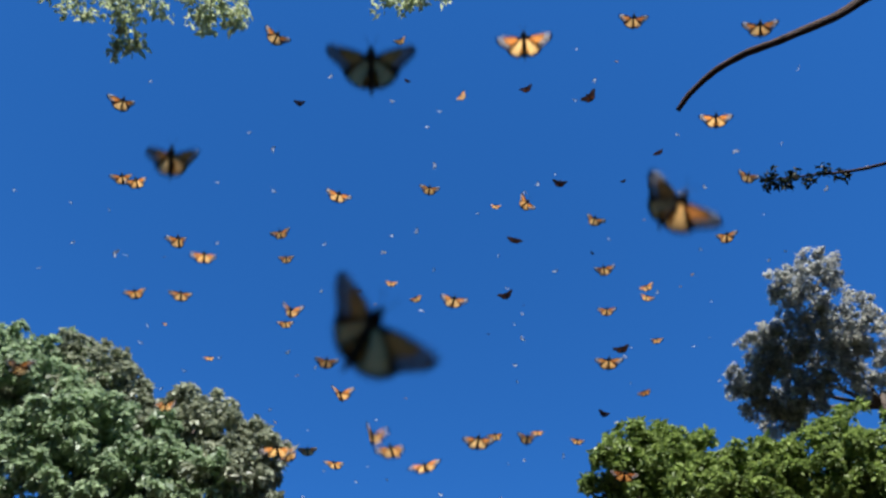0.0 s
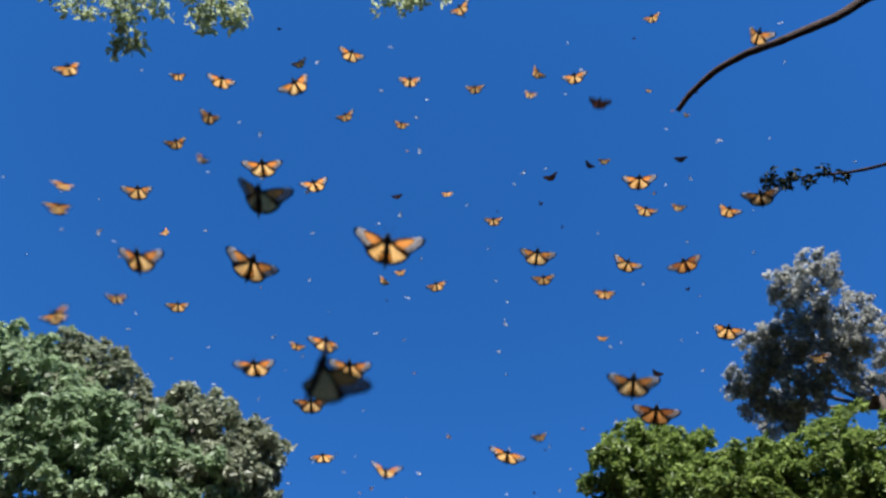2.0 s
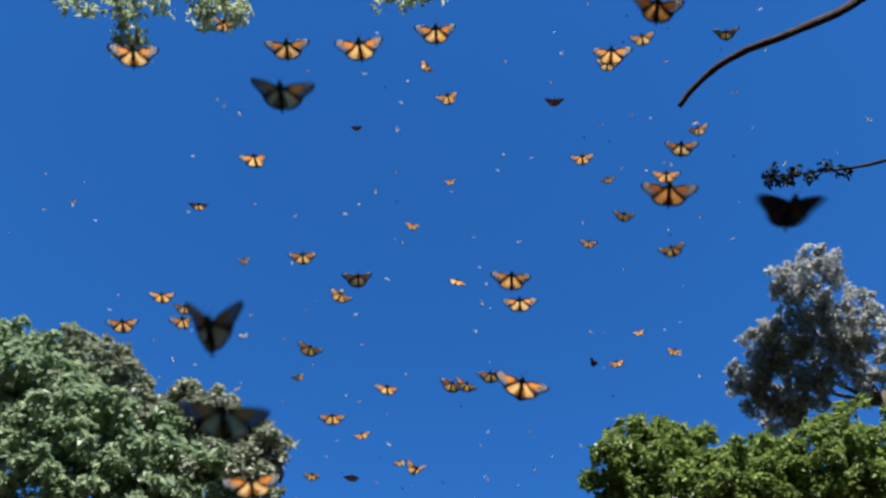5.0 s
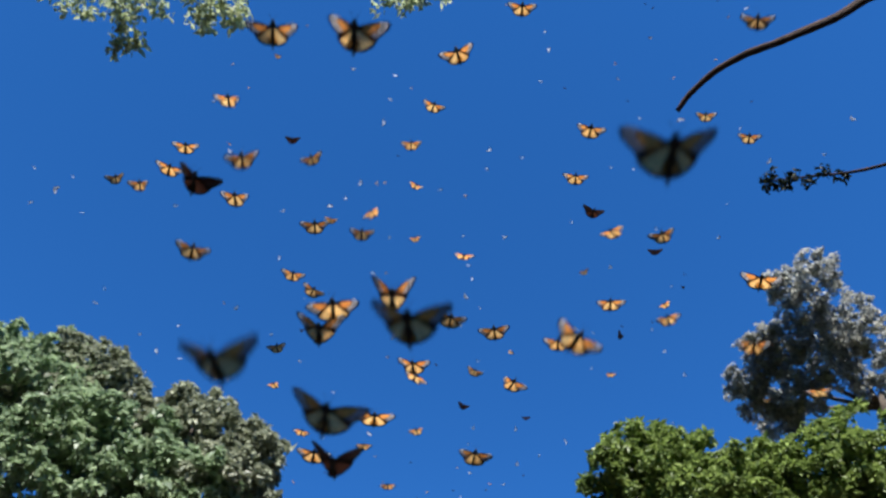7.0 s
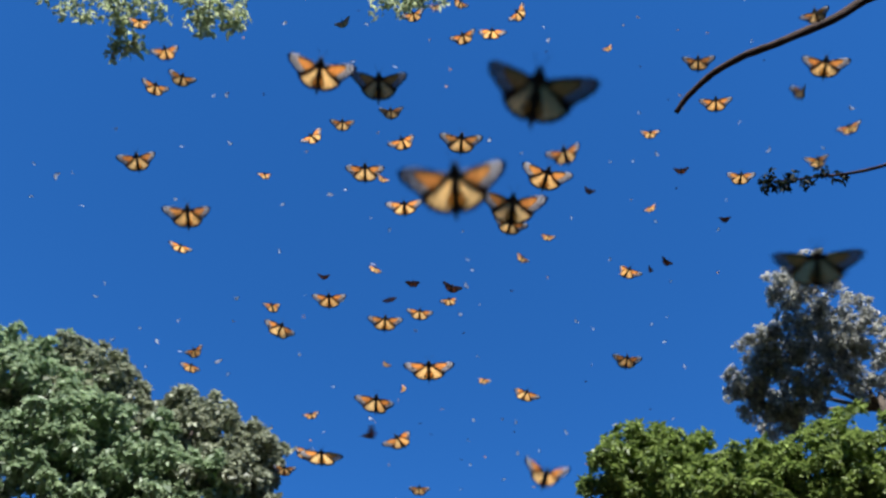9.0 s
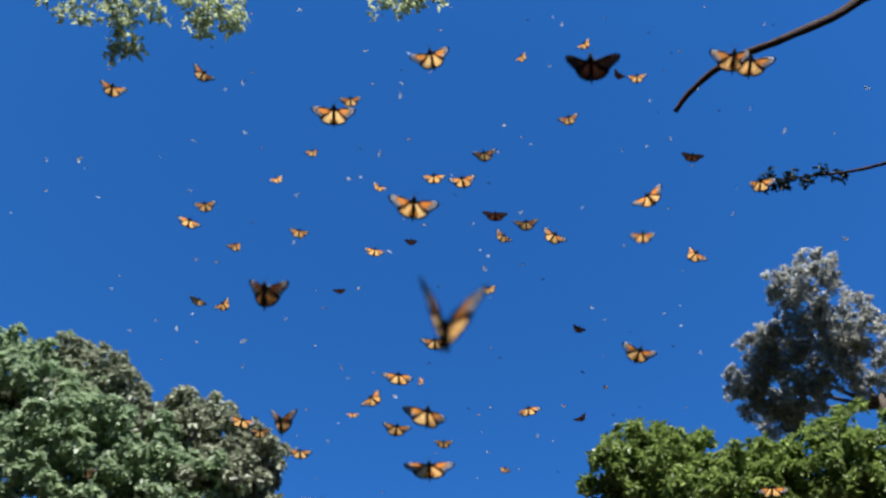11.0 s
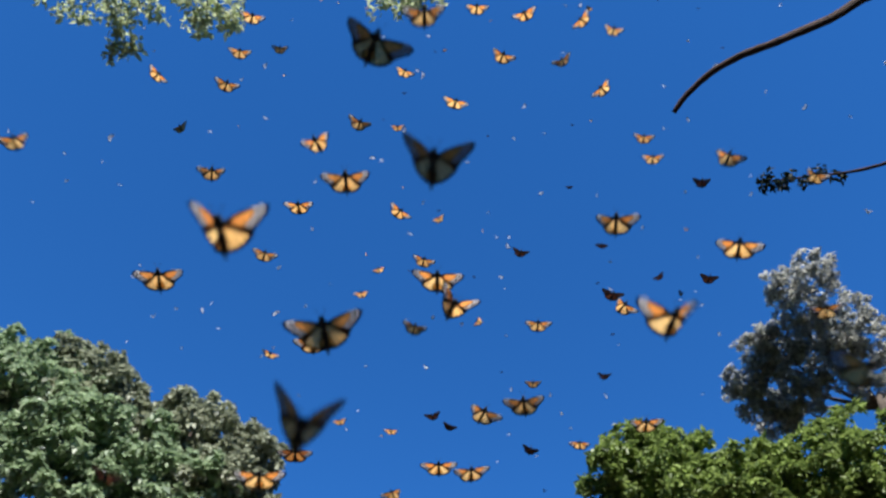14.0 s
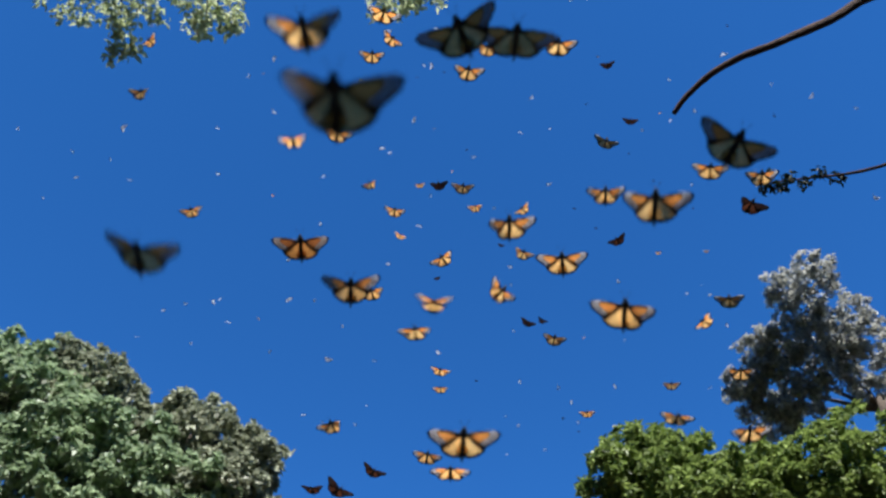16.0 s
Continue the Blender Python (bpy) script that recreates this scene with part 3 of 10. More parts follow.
def motions():
    walk(SPECKS, [(0, pose(0.3, 0.4, -0.5)), (4, pose(0.0, 0.2, -0.2, 0, 0, 1)), (8, pose(-0.2, 0, 0.0, 0, 0, 2)), (12, pose(0.1, -0.3, 0.3, 0, 0, 1)), (16, pose(0.3, -0.5, 0.6))])
    fly(orange, (0, -0.08, 0.38, 2.41, 8, -1, -178, 22), (0.35, -0.09, 0.25, 2.47, 9, 0, 179, 17))
    fly(orange, (0, -0.05, 0.38, 2.00, 24, -39, -163, 12), (0.5, 0.04, 0.29, 2.07, 10, -1, -178, 28), (1, 0.17, 0.33, 2.32, 12, -2, -175, 17), (1.4, 0.29, 0.23, 2.36, 10, -2, -178, 23))
    fly(orange, (0, 0.26, 0.52, 2.35, 19, -21, -151, 12), (0.55, 0.23, 0.29, 2.59, -1, -5, -176, 9))
    fly(orange, (0, 0.14, 0.61, 2.99, 4, 0, 174, -16), (0.35, 0.13, 0.48, 3.07, 4, -3, 179, -17))
    fly(orange, (0, -0.58, 1.15, 4.25, 31, -3, -148, -22), (0.45, -0.70, 1.08, 4.57, 32, 10, -166, 0))
    fly(orange, (0, 0.64, 1.10, 4.28, 28, -17, 176, -15), (0.35, 0.60, 1.03, 4.46, 27, -17, -165, -2))
    fly(orange, (0, 0.92, 0.96, 3.89, 32, -2, 176, -7), (0.35, 0.91, 0.84, 3.99, 39, -2, 171, -5))
    fly(orange, (0, -1.05, 1.26, 3.98, 28, -7, -166, -23), (0.46, -1.21, 1.26, 3.98, 28, -7, -166, -23))
    fly(orange, (0, -0.44, 0.69, 2.72, 34, -2, -177, 1), (0.45, -0.39, 0.43, 2.92, 41, 2, -179, -6))
    fly(orange, (0, -1.34, 1.85, 4.44, 25, 1, 178, -20), (0.5, -1.17, 1.52, 4.21, 28, 2, 179, -5), (1, -1.04, 1.26, 3.98, 26, 0, -177, -23), (1.5, -1.39, 1.88, 4.94, 22, 1, -177, -19), (2, -1.53, 2.10, 5.87, 15, 0, -179, -15), (2.5, -1.12, 1.70, 4.85, 24, 0, -176, 2), (3, -0.61, 0.98, 3.31, 18, -1, -175, -19), (3.5, -0.71, 1.19, 3.48, 22, -2, -177, -23), (3.96, -1.03, 1.19, 3.48, 22, -2, -177, -23))
    fly(orange, (0, -1.26, 1.83, 4.38, 16, 9, 174, -23), (0.5, -1.18, 1.64, 4.37, 17, 11, 174, -13), (1, -1.19, 1.53, 4.48, 20, 1, 179, -11), (1.5, -1.05, 1.26, 4.22, 11, 7, 170, -19), (1.96, -1.29, 1.26, 4.22, 11, 7, 170, -19))
    fly(orange, (0, -0.97, 1.80, 3.95, 26, 3, 179, -19), (0.5, -0.94, 1.70, 4.02, 17, -7, -160, -20), (1, -1.00, 1.76, 4.32, 20, 0, -165, -10), (1.5, -0.89, 1.54, 4.15, 19, 1, -173, -10), (2, -0.87, 1.47, 4.26, 25, -8, -163, -2), (2.5, -0.99, 1.63, 4.86, 25, 0, -169, -9), (3, -0.75, 1.24, 4.28, 21, -5, -171, -6), (3.5, -0.76, 1.10, 4.14, 28, 3, 171, -22), (4, -0.83, 1.16, 4.32, 21, -6, -172, -8), (6.5, -0.87, 1.70, 5.37, 22, -6, -166, -1), (7.7, -3.62, 7.75, 19.12, 13, -3, -176, -17), (16, -2.82, 9.31, 30.27, 27, 0, -178, -13))
    fly(orange, (0, -0.86, 1.81, 3.87, 8, 10, -170, -22), (0.5, -0.94, 1.91, 4.28, 15, 10, -163, -17), (1, -0.87, 1.69, 4.26, 2, -13, -127, -3), (1.5, -0.77, 1.38, 4.01, 8, 0, -163, -24), (2, -0.78, 1.29, 4.19, 7, 5, -163, -11), (2.5, -0.81, 1.18, 4.31, 0, 0, -161, -8), (3, -0.72, 1.04, 3.83, 5, -1, -147, -6), (3.5, -1.15, 1.61, 4.91, 1, -4, -147, -4), (3.96, -1.15, 1.26, 5.19, 1, -4, -147, -4))
    fly(orange, (0, -1.37, 2.37, 4.31, 21, 2, 171, -4), (0.5, -1.09, 1.87, 3.96, 29, 7, 159, -16), (1, -1.19, 2.00, 4.40, 23, 2, 169, -18), (1.5, -1.20, 1.96, 4.56, 20, 6, 162, -11), (2, -1.13, 1.76, 4.56, 31, 2, 168, -19), (2.5, -1.21, 1.79, 4.77, 24, 2, 176, -5), (3, -0.82, 1.17, 3.62, 25, -5, -177, -16), (3.5, -1.49, 1.89, 4.94, 25, 5, 162, -19), (4, -1.75, 2.17, 5.78, 29, 7, 169, -16), (5.2, -8.13, 9.76, 22.46, 22, -15, -166, -15), (16, -10.76, 10.30, 33.32, 34, 0, -177, -23))
    fly(orange, (0, -1.10, 2.24, 4.15, 23, -1, -174, -10), (0.5, -1.03, 2.19, 4.25, 14, -1, -175, -18), (1, -0.86, 1.92, 4.09, 24, 0, -172, -16), (1.5, -0.51, 1.24, 3.33, 25, 0, -175, -24), (2, -0.46, 1.10, 3.34, 16, 1, 178, -5), (2.5, -0.51, 1.41, 4.14, 24, 0, -174, -6), (3, -0.61, 1.76, 5.31, 18, -1, -176, -4), (3.5, -0.53, 1.77, 5.93, 19, 0, -176, -5), (4.7, -1.64, 7.25, 22.88, 21, 0, -176, -14), (16, -6.23, 11.10, 35.77, 20, 2, -177, -12))
    fly(orange, (0, -0.41, 1.76, 4.18, 11, -2, -159, -7), (0.5, -0.41, 1.66, 4.29, 23, 10, 180, 0), (1, -0.40, 1.55, 4.37, 10, 2, -170, -2), (1.5, -0.38, 1.44, 4.41, 7, 9, 173, -9), (2, -0.35, 1.29, 4.41, 13, -5, -159, -17), (2.5, -0.32, 1.22, 4.61, 14, -3, -166, -7), (2.8, -0.29, 1.10, 4.65, 13, 5, -169, -12))
    fly(orange, (0, -0.08, 2.24, 4.94, 29, -1, -171, -1), (0.5, -0.03, 2.14, 5.01, 24, 1, -178, -4), (1, 0.02, 2.09, 5.18, 19, -8, -155, -15), (1.5, 0.07, 1.93, 5.12, 14, -1, -175, -9), (2, 0.15, 1.96, 5.46, 29, 4, 177, 1), (2.5, 0.22, 1.69, 5.20, 22, -3, -174, -15), (3, 0.36, 1.77, 5.60, 21, 4, 176, -5), (3.5, 0.35, 1.13, 4.36, 28, 0, -166, -8), (3.95, 0.51, 1.03, 4.47, 26, 3, -173, 1))
    fly(orange, (0, 0.34, 1.96, 4.42, 28, -3, -131, -4), (0.5, 0.42, 1.99, 4.67, 26, -1, -146, -17), (1, 0.61, 2.66, 5.91, 19, -1, -140, -13), (1.5, 0.38, 1.88, 5.12, 25, 2, -135, -22), (2, 0.46, 1.84, 5.40, 32, 0, -138, -24), (2.5, 0.39, 1.18, 4.28, 18, -4, -132, -11), (3, 0.52, 1.03, 4.43, 19, 3, -149, -9))
    fly(orange, (0, 0.68, 2.19, 4.62, 30, 3, -156, -22), (0.5, 0.93, 2.53, 5.33, 22, -1, -148, -6), (1, 0.94, 2.09, 4.96, 24, -1, -148, -11), (1.5, 1.05, 2.03, 5.11, 17, -5, -153, -2), (2.7, 5.67, 9.34, 18.96, 26, 5, -167, -3), (16, 4.38, 7.25, 23.92, 24, -2, -149, -3))
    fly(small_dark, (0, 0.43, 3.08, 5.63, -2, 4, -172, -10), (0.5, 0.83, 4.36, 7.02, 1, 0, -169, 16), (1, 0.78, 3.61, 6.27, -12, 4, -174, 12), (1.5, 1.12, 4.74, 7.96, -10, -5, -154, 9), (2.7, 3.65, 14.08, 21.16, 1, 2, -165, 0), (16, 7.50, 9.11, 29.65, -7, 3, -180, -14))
    fly(orange, (0, 0.72, 2.36, 4.47, 29, -2, 169, -22), (0.5, 0.82, 2.49, 4.93, 32, 2, 173, -12), (1, 0.68, 1.91, 4.46, 31, -9, -168, -4), (1.5, 1.32, 3.46, 7.13, 39, -6, 176, -9), (2, 1.26, 3.45, 7.15, 32, -5, 178, -8), (2.5, 1.15, 3.18, 6.76, 36, -5, 173, -1), (3, 0.51, 1.72, 4.43, 32, -8, -166, 1), (3.5, 0.60, 1.82, 4.60, 30, 1, 173, -15), (4, 1.23, 2.76, 6.39, 32, -2, 168, -10), (6.5, 0.80, 3.31, 5.84, 27, 4, 155, -15), (7, 1.37, 5.12, 7.78, 25, 8, 161, 0), (8.2, 4.70, 15.99, 19.61, 31, -6, 175, -3), (16, 10.96, 11.96, 38.46, 36, 7, 166, -5))
    fly(orange, (0, 1.27, 3.37, 5.52, 19, 6, 149, 1), (0.5, 0.99, 2.50, 4.69, 20, 3, 148, -8), (1, 1.05, 2.56, 5.01, 20, 3, 148, -19), (1.5, 1.25, 2.90, 5.70, 23, -5, 168, -14), (2.7, 6.02, 13.29, 21.60, 19, 7, 143, -7), (16, 5.37, 9.22, 30.01, 18, 2, 155, -23))
    fly(orange, (0, 0.03, 1.92, 3.76, 17, 0, -164, -3), (0.5, 0.06, 1.59, 3.62, 16, -1, -159, -4), (1, 0.16, 2.03, 4.58, 18, 3, -177, -5), (1.5, 0.22, 1.61, 4.28, 14, -2, -163, -9), (2, 0.56, 2.54, 6.52, 16, 2, -164, -12), (3.2, 3.25, 9.49, 24.06, 11, -7, -171, -12), (16, 5.87, 8.59, 28.06, 14, 5, -175, -21))
    fly(small_dark, (0, 0.36, 3.24, 5.29, 15, 1, 158, 18), (0.5, 0.47, 3.27, 5.55, 21, 0, 160, -6), (1, 0.63, 3.54, 6.26, 3, 0, 162, -13), (1.5, 0.64, 3.18, 6.09, 12, 8, 153, 24), (2, 0.67, 2.84, 5.97, 5, 4, 161, 21), (2.5, 0.92, 3.14, 6.79, 10, 1, 166, -3), (3, 1.11, 3.25, 7.37, 16, 1, 168, -5), (3.5, 1.11, 2.73, 7.11, 17, 1, 158, 3), (4.7, 4.85, 9.65, 24.37, 12, -2, 165, -8), (16, 12.22, 11.75, 37.79, 15, -3, 163, -21))
    fly(orange, (0, -0.21, 3.88, 5.98, 23, 6, 156, -14), (0.5, -0.05, 3.24, 5.46, 23, -4, 174, -12), (1, 0.06, 3.08, 5.46, 23, -3, 166, -17), (1.5, 0.16, 2.89, 5.40, 23, 6, 152, -8), (2, 0.25, 2.49, 5.02, 25, -8, 168, -6), (2.5, 0.42, 2.73, 5.54, 19, 9, 159, -6), (3, 0.50, 2.41, 5.25, 23, -7, 173, -15), (3.5, 0.54, 2.07, 4.92, 21, -1, 171, -14), (4, 0.89, 2.83, 6.37, 34, 1, 172, -8), (5.2, 4.47, 11.60, 22.34, 23, 7, 150, -13), (16, 6.82, 9.58, 31.11, 26, 8, 154, -14))
    fly(small_orange, (0, -0.40, 3.91, 6.18, 13, -1, -170, -1), (0.5, -0.30, 3.41, 5.85, 5, -3, -164, -11), (1, -0.28, 3.92, 6.78, 8, 9, -179, -8), (1.5, -0.20, 4.33, 7.66, 0, 0, -162, -22), (2, 0.01, 3.48, 6.72, 7, 4, -179, -20), (2.5, 0.20, 3.50, 7.08, -1, -1, -164, -10), (3.7, 1.62, 12.11, 22.40, 4, 3, -177, -8), (16, 2.79, 12.09, 38.82, 7, -5, -168, -2))
    fly(orange, (0, -0.94, 3.01, 5.35, 30, -4, 171, -3), (0.5, -0.84, 2.72, 5.20, 29, -3, 173, 2), (1, -1.09, 3.59, 6.59, 33, 4, 168, -21), (1.5, -1.14, 3.72, 7.01, 38, -7, 178, -3), (2.7, -4.10, 13.25, 21.78, 26, -5, 173, -1), (16, -6.17, 11.61, 37.35, 30, 0, 161, -23))
    fly(orange, (0, -0.81, 2.40, 4.79, 32, -7, 158, -5), (0.5, -0.88, 2.74, 5.56, 29, -1, 153, -3), (1, -0.80, 2.61, 5.69, 20, 8, 136, -20), (1.5, -0.73, 2.50, 5.81, 22, 3, 136, -20), (2, -0.52, 2.06, 5.34, 29, -4, 151, -7), (2.5, -0.58, 2.57, 6.64, 12, 6, 133, 2), (3, -0.52, 2.84, 7.66, 30, -7, 158, -7), (3.5, -0.28, 1.73, 5.63, 25, 4, 141, -3), (4.7, -1.03, 7.75, 21.54, 16, 9, 129, -6), (16, 2.51, 7.74, 25.44, 25, 2, 142, -10))
    fly(orange, (0, -0.93, 3.27, 5.07, 22, 1, 177, -10), (0.5, -0.85, 2.76, 4.80, 22, 1, 175, -6), (1, -0.37, 1.15, 3.01, 23, 0, 178, -17), (1.5, -0.74, 1.77, 3.88, 27, -1, 177, 2), (2, -0.94, 1.40, 3.67, 22, 0, 179, -14), (2.5, -1.52, 2.07, 5.05, 24, 0, 179, -5), (3.7, -6.99, 8.43, 18.00, 20, 0, 177, -21), (16, -10.02, 9.05, 29.48, 29, -1, 178, -12))
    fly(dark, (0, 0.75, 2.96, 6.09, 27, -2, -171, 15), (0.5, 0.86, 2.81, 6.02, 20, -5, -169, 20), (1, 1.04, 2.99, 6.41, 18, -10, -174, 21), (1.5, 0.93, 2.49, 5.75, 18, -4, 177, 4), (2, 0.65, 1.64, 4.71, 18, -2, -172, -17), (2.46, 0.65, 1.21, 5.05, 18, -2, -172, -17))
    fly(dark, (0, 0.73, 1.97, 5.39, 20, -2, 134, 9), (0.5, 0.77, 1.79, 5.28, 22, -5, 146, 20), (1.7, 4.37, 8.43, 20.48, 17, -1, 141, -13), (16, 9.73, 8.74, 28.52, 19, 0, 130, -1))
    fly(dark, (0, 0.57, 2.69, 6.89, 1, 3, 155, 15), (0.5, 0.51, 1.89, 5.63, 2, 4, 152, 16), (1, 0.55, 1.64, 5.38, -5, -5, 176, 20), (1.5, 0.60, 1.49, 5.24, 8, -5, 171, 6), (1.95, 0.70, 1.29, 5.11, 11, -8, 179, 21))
    fly(orange, (0, 0.11, 2.81, 7.01, 16, 1, 126, -5), (0.5, 0.14, 2.69, 7.12, 30, -3, 133, -3), (1, 0.11, 1.82, 5.54, 19, 2, 125, -20), (1.5, 0.11, 1.99, 6.16, 18, 0, 134, -21), (2, 0.06, 1.38, 5.08, 24, -3, 143, -5), (2.5, -0.01, 1.04, 4.19, 23, 3, 126, -22), (2.96, -0.01, 0.92, 4.28, 23, 3, 126, -22))
    fly(orange, (0, 0.84, 2.87, 4.75, 23, 0, 179, 1), (0.5, 0.75, 2.32, 4.37, 10, 0, 176, 0), (1, 0.80, 2.27, 4.54, 5, 1, 176, -13), (1.5, 0.80, 2.08, 4.52, 13, 1, 175, -7), (2, 0.57, 1.32, 3.62, 12, -1, 178, -2), (2.5, 0.86, 1.77, 4.57, 10, -1, -178, -18), (3, 0.93, 1.83, 5.01, 14, 1, 177, -19), (3.5, 0.57, 1.02, 3.72, 13, -1, -178, -18), (4, 0.49, 0.86, 3.53, 10, 0, 178, -8), (6.5, 0.30, 0.96, 3.71, 19, -1, 179, -21), (6.96, 0.30, 0.76, 3.86, 19, -1, 179, -21))
    fly(orange, (0, 1.13, 1.98, 4.22, 22, 7, 177, 0), (0.5, 0.85, 1.31, 3.57, 21, -4, -172, -12), (1, 0.86, 1.15, 3.59, 30, 0, -171, -19), (1.5, 0.87, 1.05, 3.63, 23, -2, -169, -8), (2, 0.88, 0.94, 3.79, 21, 4, -166, -17), (2.4, 0.85, 0.80, 3.86, 24, 1, -170, -20))
    fly(orange, (0, 0.85, 1.26, 3.88, 10, -5, 170, -4), (0.5, 0.79, 1.02, 3.85, 1, 6, 153, -4), (1, 0.79, 0.83, 4.01, 5, 0, 157, -1))
    fly(orange, (0, 1.33, 1.96, 4.63, 33, -1, -163, -6), (1.35, 1.69, 1.26, 5.07, 35, 14, -171, -14))
    fly(orange, (0, 1.33, 3.57, 5.65, 14, -5, -165, -14), (0.5, 0.90, 2.60, 4.56, 28, 4, 174, -12), (1, 1.17, 3.19, 5.49, 22, -8, -163, -13), (1.5, 0.85, 2.20, 4.46, 20, 9, 162, 2), (2, 0.87, 2.05, 4.50, 16, -11, -172, -11), (2.5, 1.06, 2.31, 5.16, 20, 0, 175, -6), (3, 1.03, 2.13, 5.18, 22, -2, -171, -14), (3.5, 0.85, 1.63, 4.60, 21, -2, 173, -21), (4, 0.82, 1.50, 4.60, 19, 11, 161, 1), (5.45, 0.76, 1.17, 4.80, 23, 5, 171, -10))
    fly(dark, (0, 1.03, 3.41, 5.01, 19, -6, 151, 7), (0.5, 1.09, 3.18, 4.97, 28, 0, 146, 17), (1, 1.42, 3.71, 5.75, 22, -1, 145, -1), (1.5, 1.54, 3.61, 5.81, 25, -8, 157, -5), (2.7, 7.21, 15.25, 20.01, 17, 5, 133, -7), (16, 13.48, 10.35, 33.48, 23, 1, 163, -10))
    fly(orange, (0, 1.50, 4.08, 5.77, 22, 11, -178, -16), (0.5, 1.02, 2.60, 4.46, 19, -4, -163, -16), (1, 1.09, 2.37, 4.45, 18, -1, -170, -23), (1.5, 1.02, 1.97, 4.16, 21, 4, -165, -11), (2, 1.08, 1.80, 4.15, 17, 0, -161, -18), (2.5, 1.35, 2.45, 4.72, 15, -6, -164, -9), (3.7, 6.42, 12.78, 16.27, 22, 2, -175, 1), (16, 7.38, 7.91, 25.97, 28, -1, -170, -14))
    fly(rusty, (0, 1.31, 4.05, 5.25, 15, -1, 145, -15), (0.5, 1.17, 3.76, 5.16, 10, 6, 136, -23), (1, 1.06, 2.95, 4.67, 26, -4, 142, -5), (1.5, 1.07, 2.63, 4.58, 16, 5, 139, -9), (2, 0.69, 1.48, 3.43, 15, 0, 148, -13), (2.5, 0.74, 1.42, 3.55, 21, -3, 136, -1), (3, 1.53, 2.71, 5.59, 12, 1, 132, -4), (3.5, 1.33, 2.10, 5.00, 11, 6, 118, -21), (4.7, 7.20, 9.86, 19.63, 27, -1, 135, -10), (16, 10.58, 10.27, 33.25, 13, -1, 142, -9))
    fly(orange, (0, 0.10, 1.98, 3.19, 22, 1, -175, -17), (0.5, 0.16, 2.27, 3.64, 23, -1, -171, 1), (1, 0.14, 1.29, 2.86, 20, -19, -154, -5), (1.5, 0.21, 1.49, 3.23, 18, 0, -173, -12), (2, 0.25, 1.38, 3.34, 26, -1, -172, -18), (2.5, 0.38, 1.41, 3.55, 24, 0, -173, -4), (3, 0.66, 1.97, 4.74, 15, 0, -170, -15), (3.5, 0.45, 1.23, 3.92, 20, -2, -170, -2), (4, 0.69, 1.57, 4.97, 26, 0, -174, 0), (6.5, 0.55, 1.28, 4.53, 18, 1, -174, -11), (7, 0.48, 1.10, 4.71, 18, 0, -174, -5))
    fly(orange, (0, 0.28, 3.61, 4.53, 28, 6, 164, -19), (0.5, 0.08, 3.30, 4.41, 31, -8, 172, -1), (1.7, -0.68, 15.49, 15.55, 23, 1, 164, -2), (16, -2.29, 7.71, 25.34, 25, 11, 153, -15))
    fly(orange, (0, -0.16, 1.96, 3.14, 18, 5, 169, -20), (0.5, -0.45, 3.92, 4.99, 14, 7, 151, -9), (1, -0.31, 3.13, 4.62, 24, -4, 163, -17), (1.5, -0.25, 2.79, 4.56, 19, 5, 155, -17), (2, -0.32, 3.73, 6.09, 21, -2, 162, -14), (2.5, -0.23, 3.03, 5.71, 21, -3, 162, -8), (3, -0.14, 2.27, 5.03, 23, 1, 154, -15), (3.5, -0.05, 1.84, 4.70, 21, -5, 164, -20), (4, 0.01, 1.69, 4.76, 25, -6, 162, -22), (6.5, -0.01, 1.14, 3.81, 24, -4, 164, -11), (7, 0.03, 0.95, 3.68, 22, 3, 161, -9), (7.5, 0.09, 0.92, 3.90, 17, 7, 157, -9), (7.8, 0.15, 0.80, 3.91, 23, 3, 154, -16))
    fly(orange, (0, -0.06, 1.99, 3.10, -2, 7, 167, 1), (0.5, 0.01, 2.02, 3.38, -2, -22, -163, -23), (0.96, 0.01, 2.36, 3.11, -2, -22, -163, -23))
    fly(orange, (0, -0.49, 2.97, 3.85, 13, 0, 169, -3), (0.5, -0.41, 2.55, 3.66, 11, -2, 173, -13), (1, -0.39, 2.42, 3.67, 12, -7, -176, -5), (1.5, -0.36, 2.08, 3.50, 18, 0, 157, 1), (2, -0.33, 1.60, 3.22, 12, -5, -177, -20), (2.5, -0.39, 1.54, 3.34, 8, -2, 173, -4), (3, -0.38, 1.32, 3.24, 10, 0, 173, -15), (3.5, -0.48, 1.40, 3.55, 8, -10, -177, -21), (4, -0.46, 1.22, 3.47, 9, 2, 173, -22), (6.5, -0.86, 1.61, 4.32, 11, -2, 171, -2), (7, -0.75, 1.33, 4.13, 6, 2, 179, -13), (7.46, -0.75, 0.96, 4.42, 6, 2, 179, -13))
    fly(orange, (0, -0.61, 2.58, 3.60, 24, 1, 132, -15), (0.5, -0.41, 2.18, 3.51, 21, 3, 143, -9), (0.96, -0.41, 2.54, 3.23, 21, 3, 143, -9))
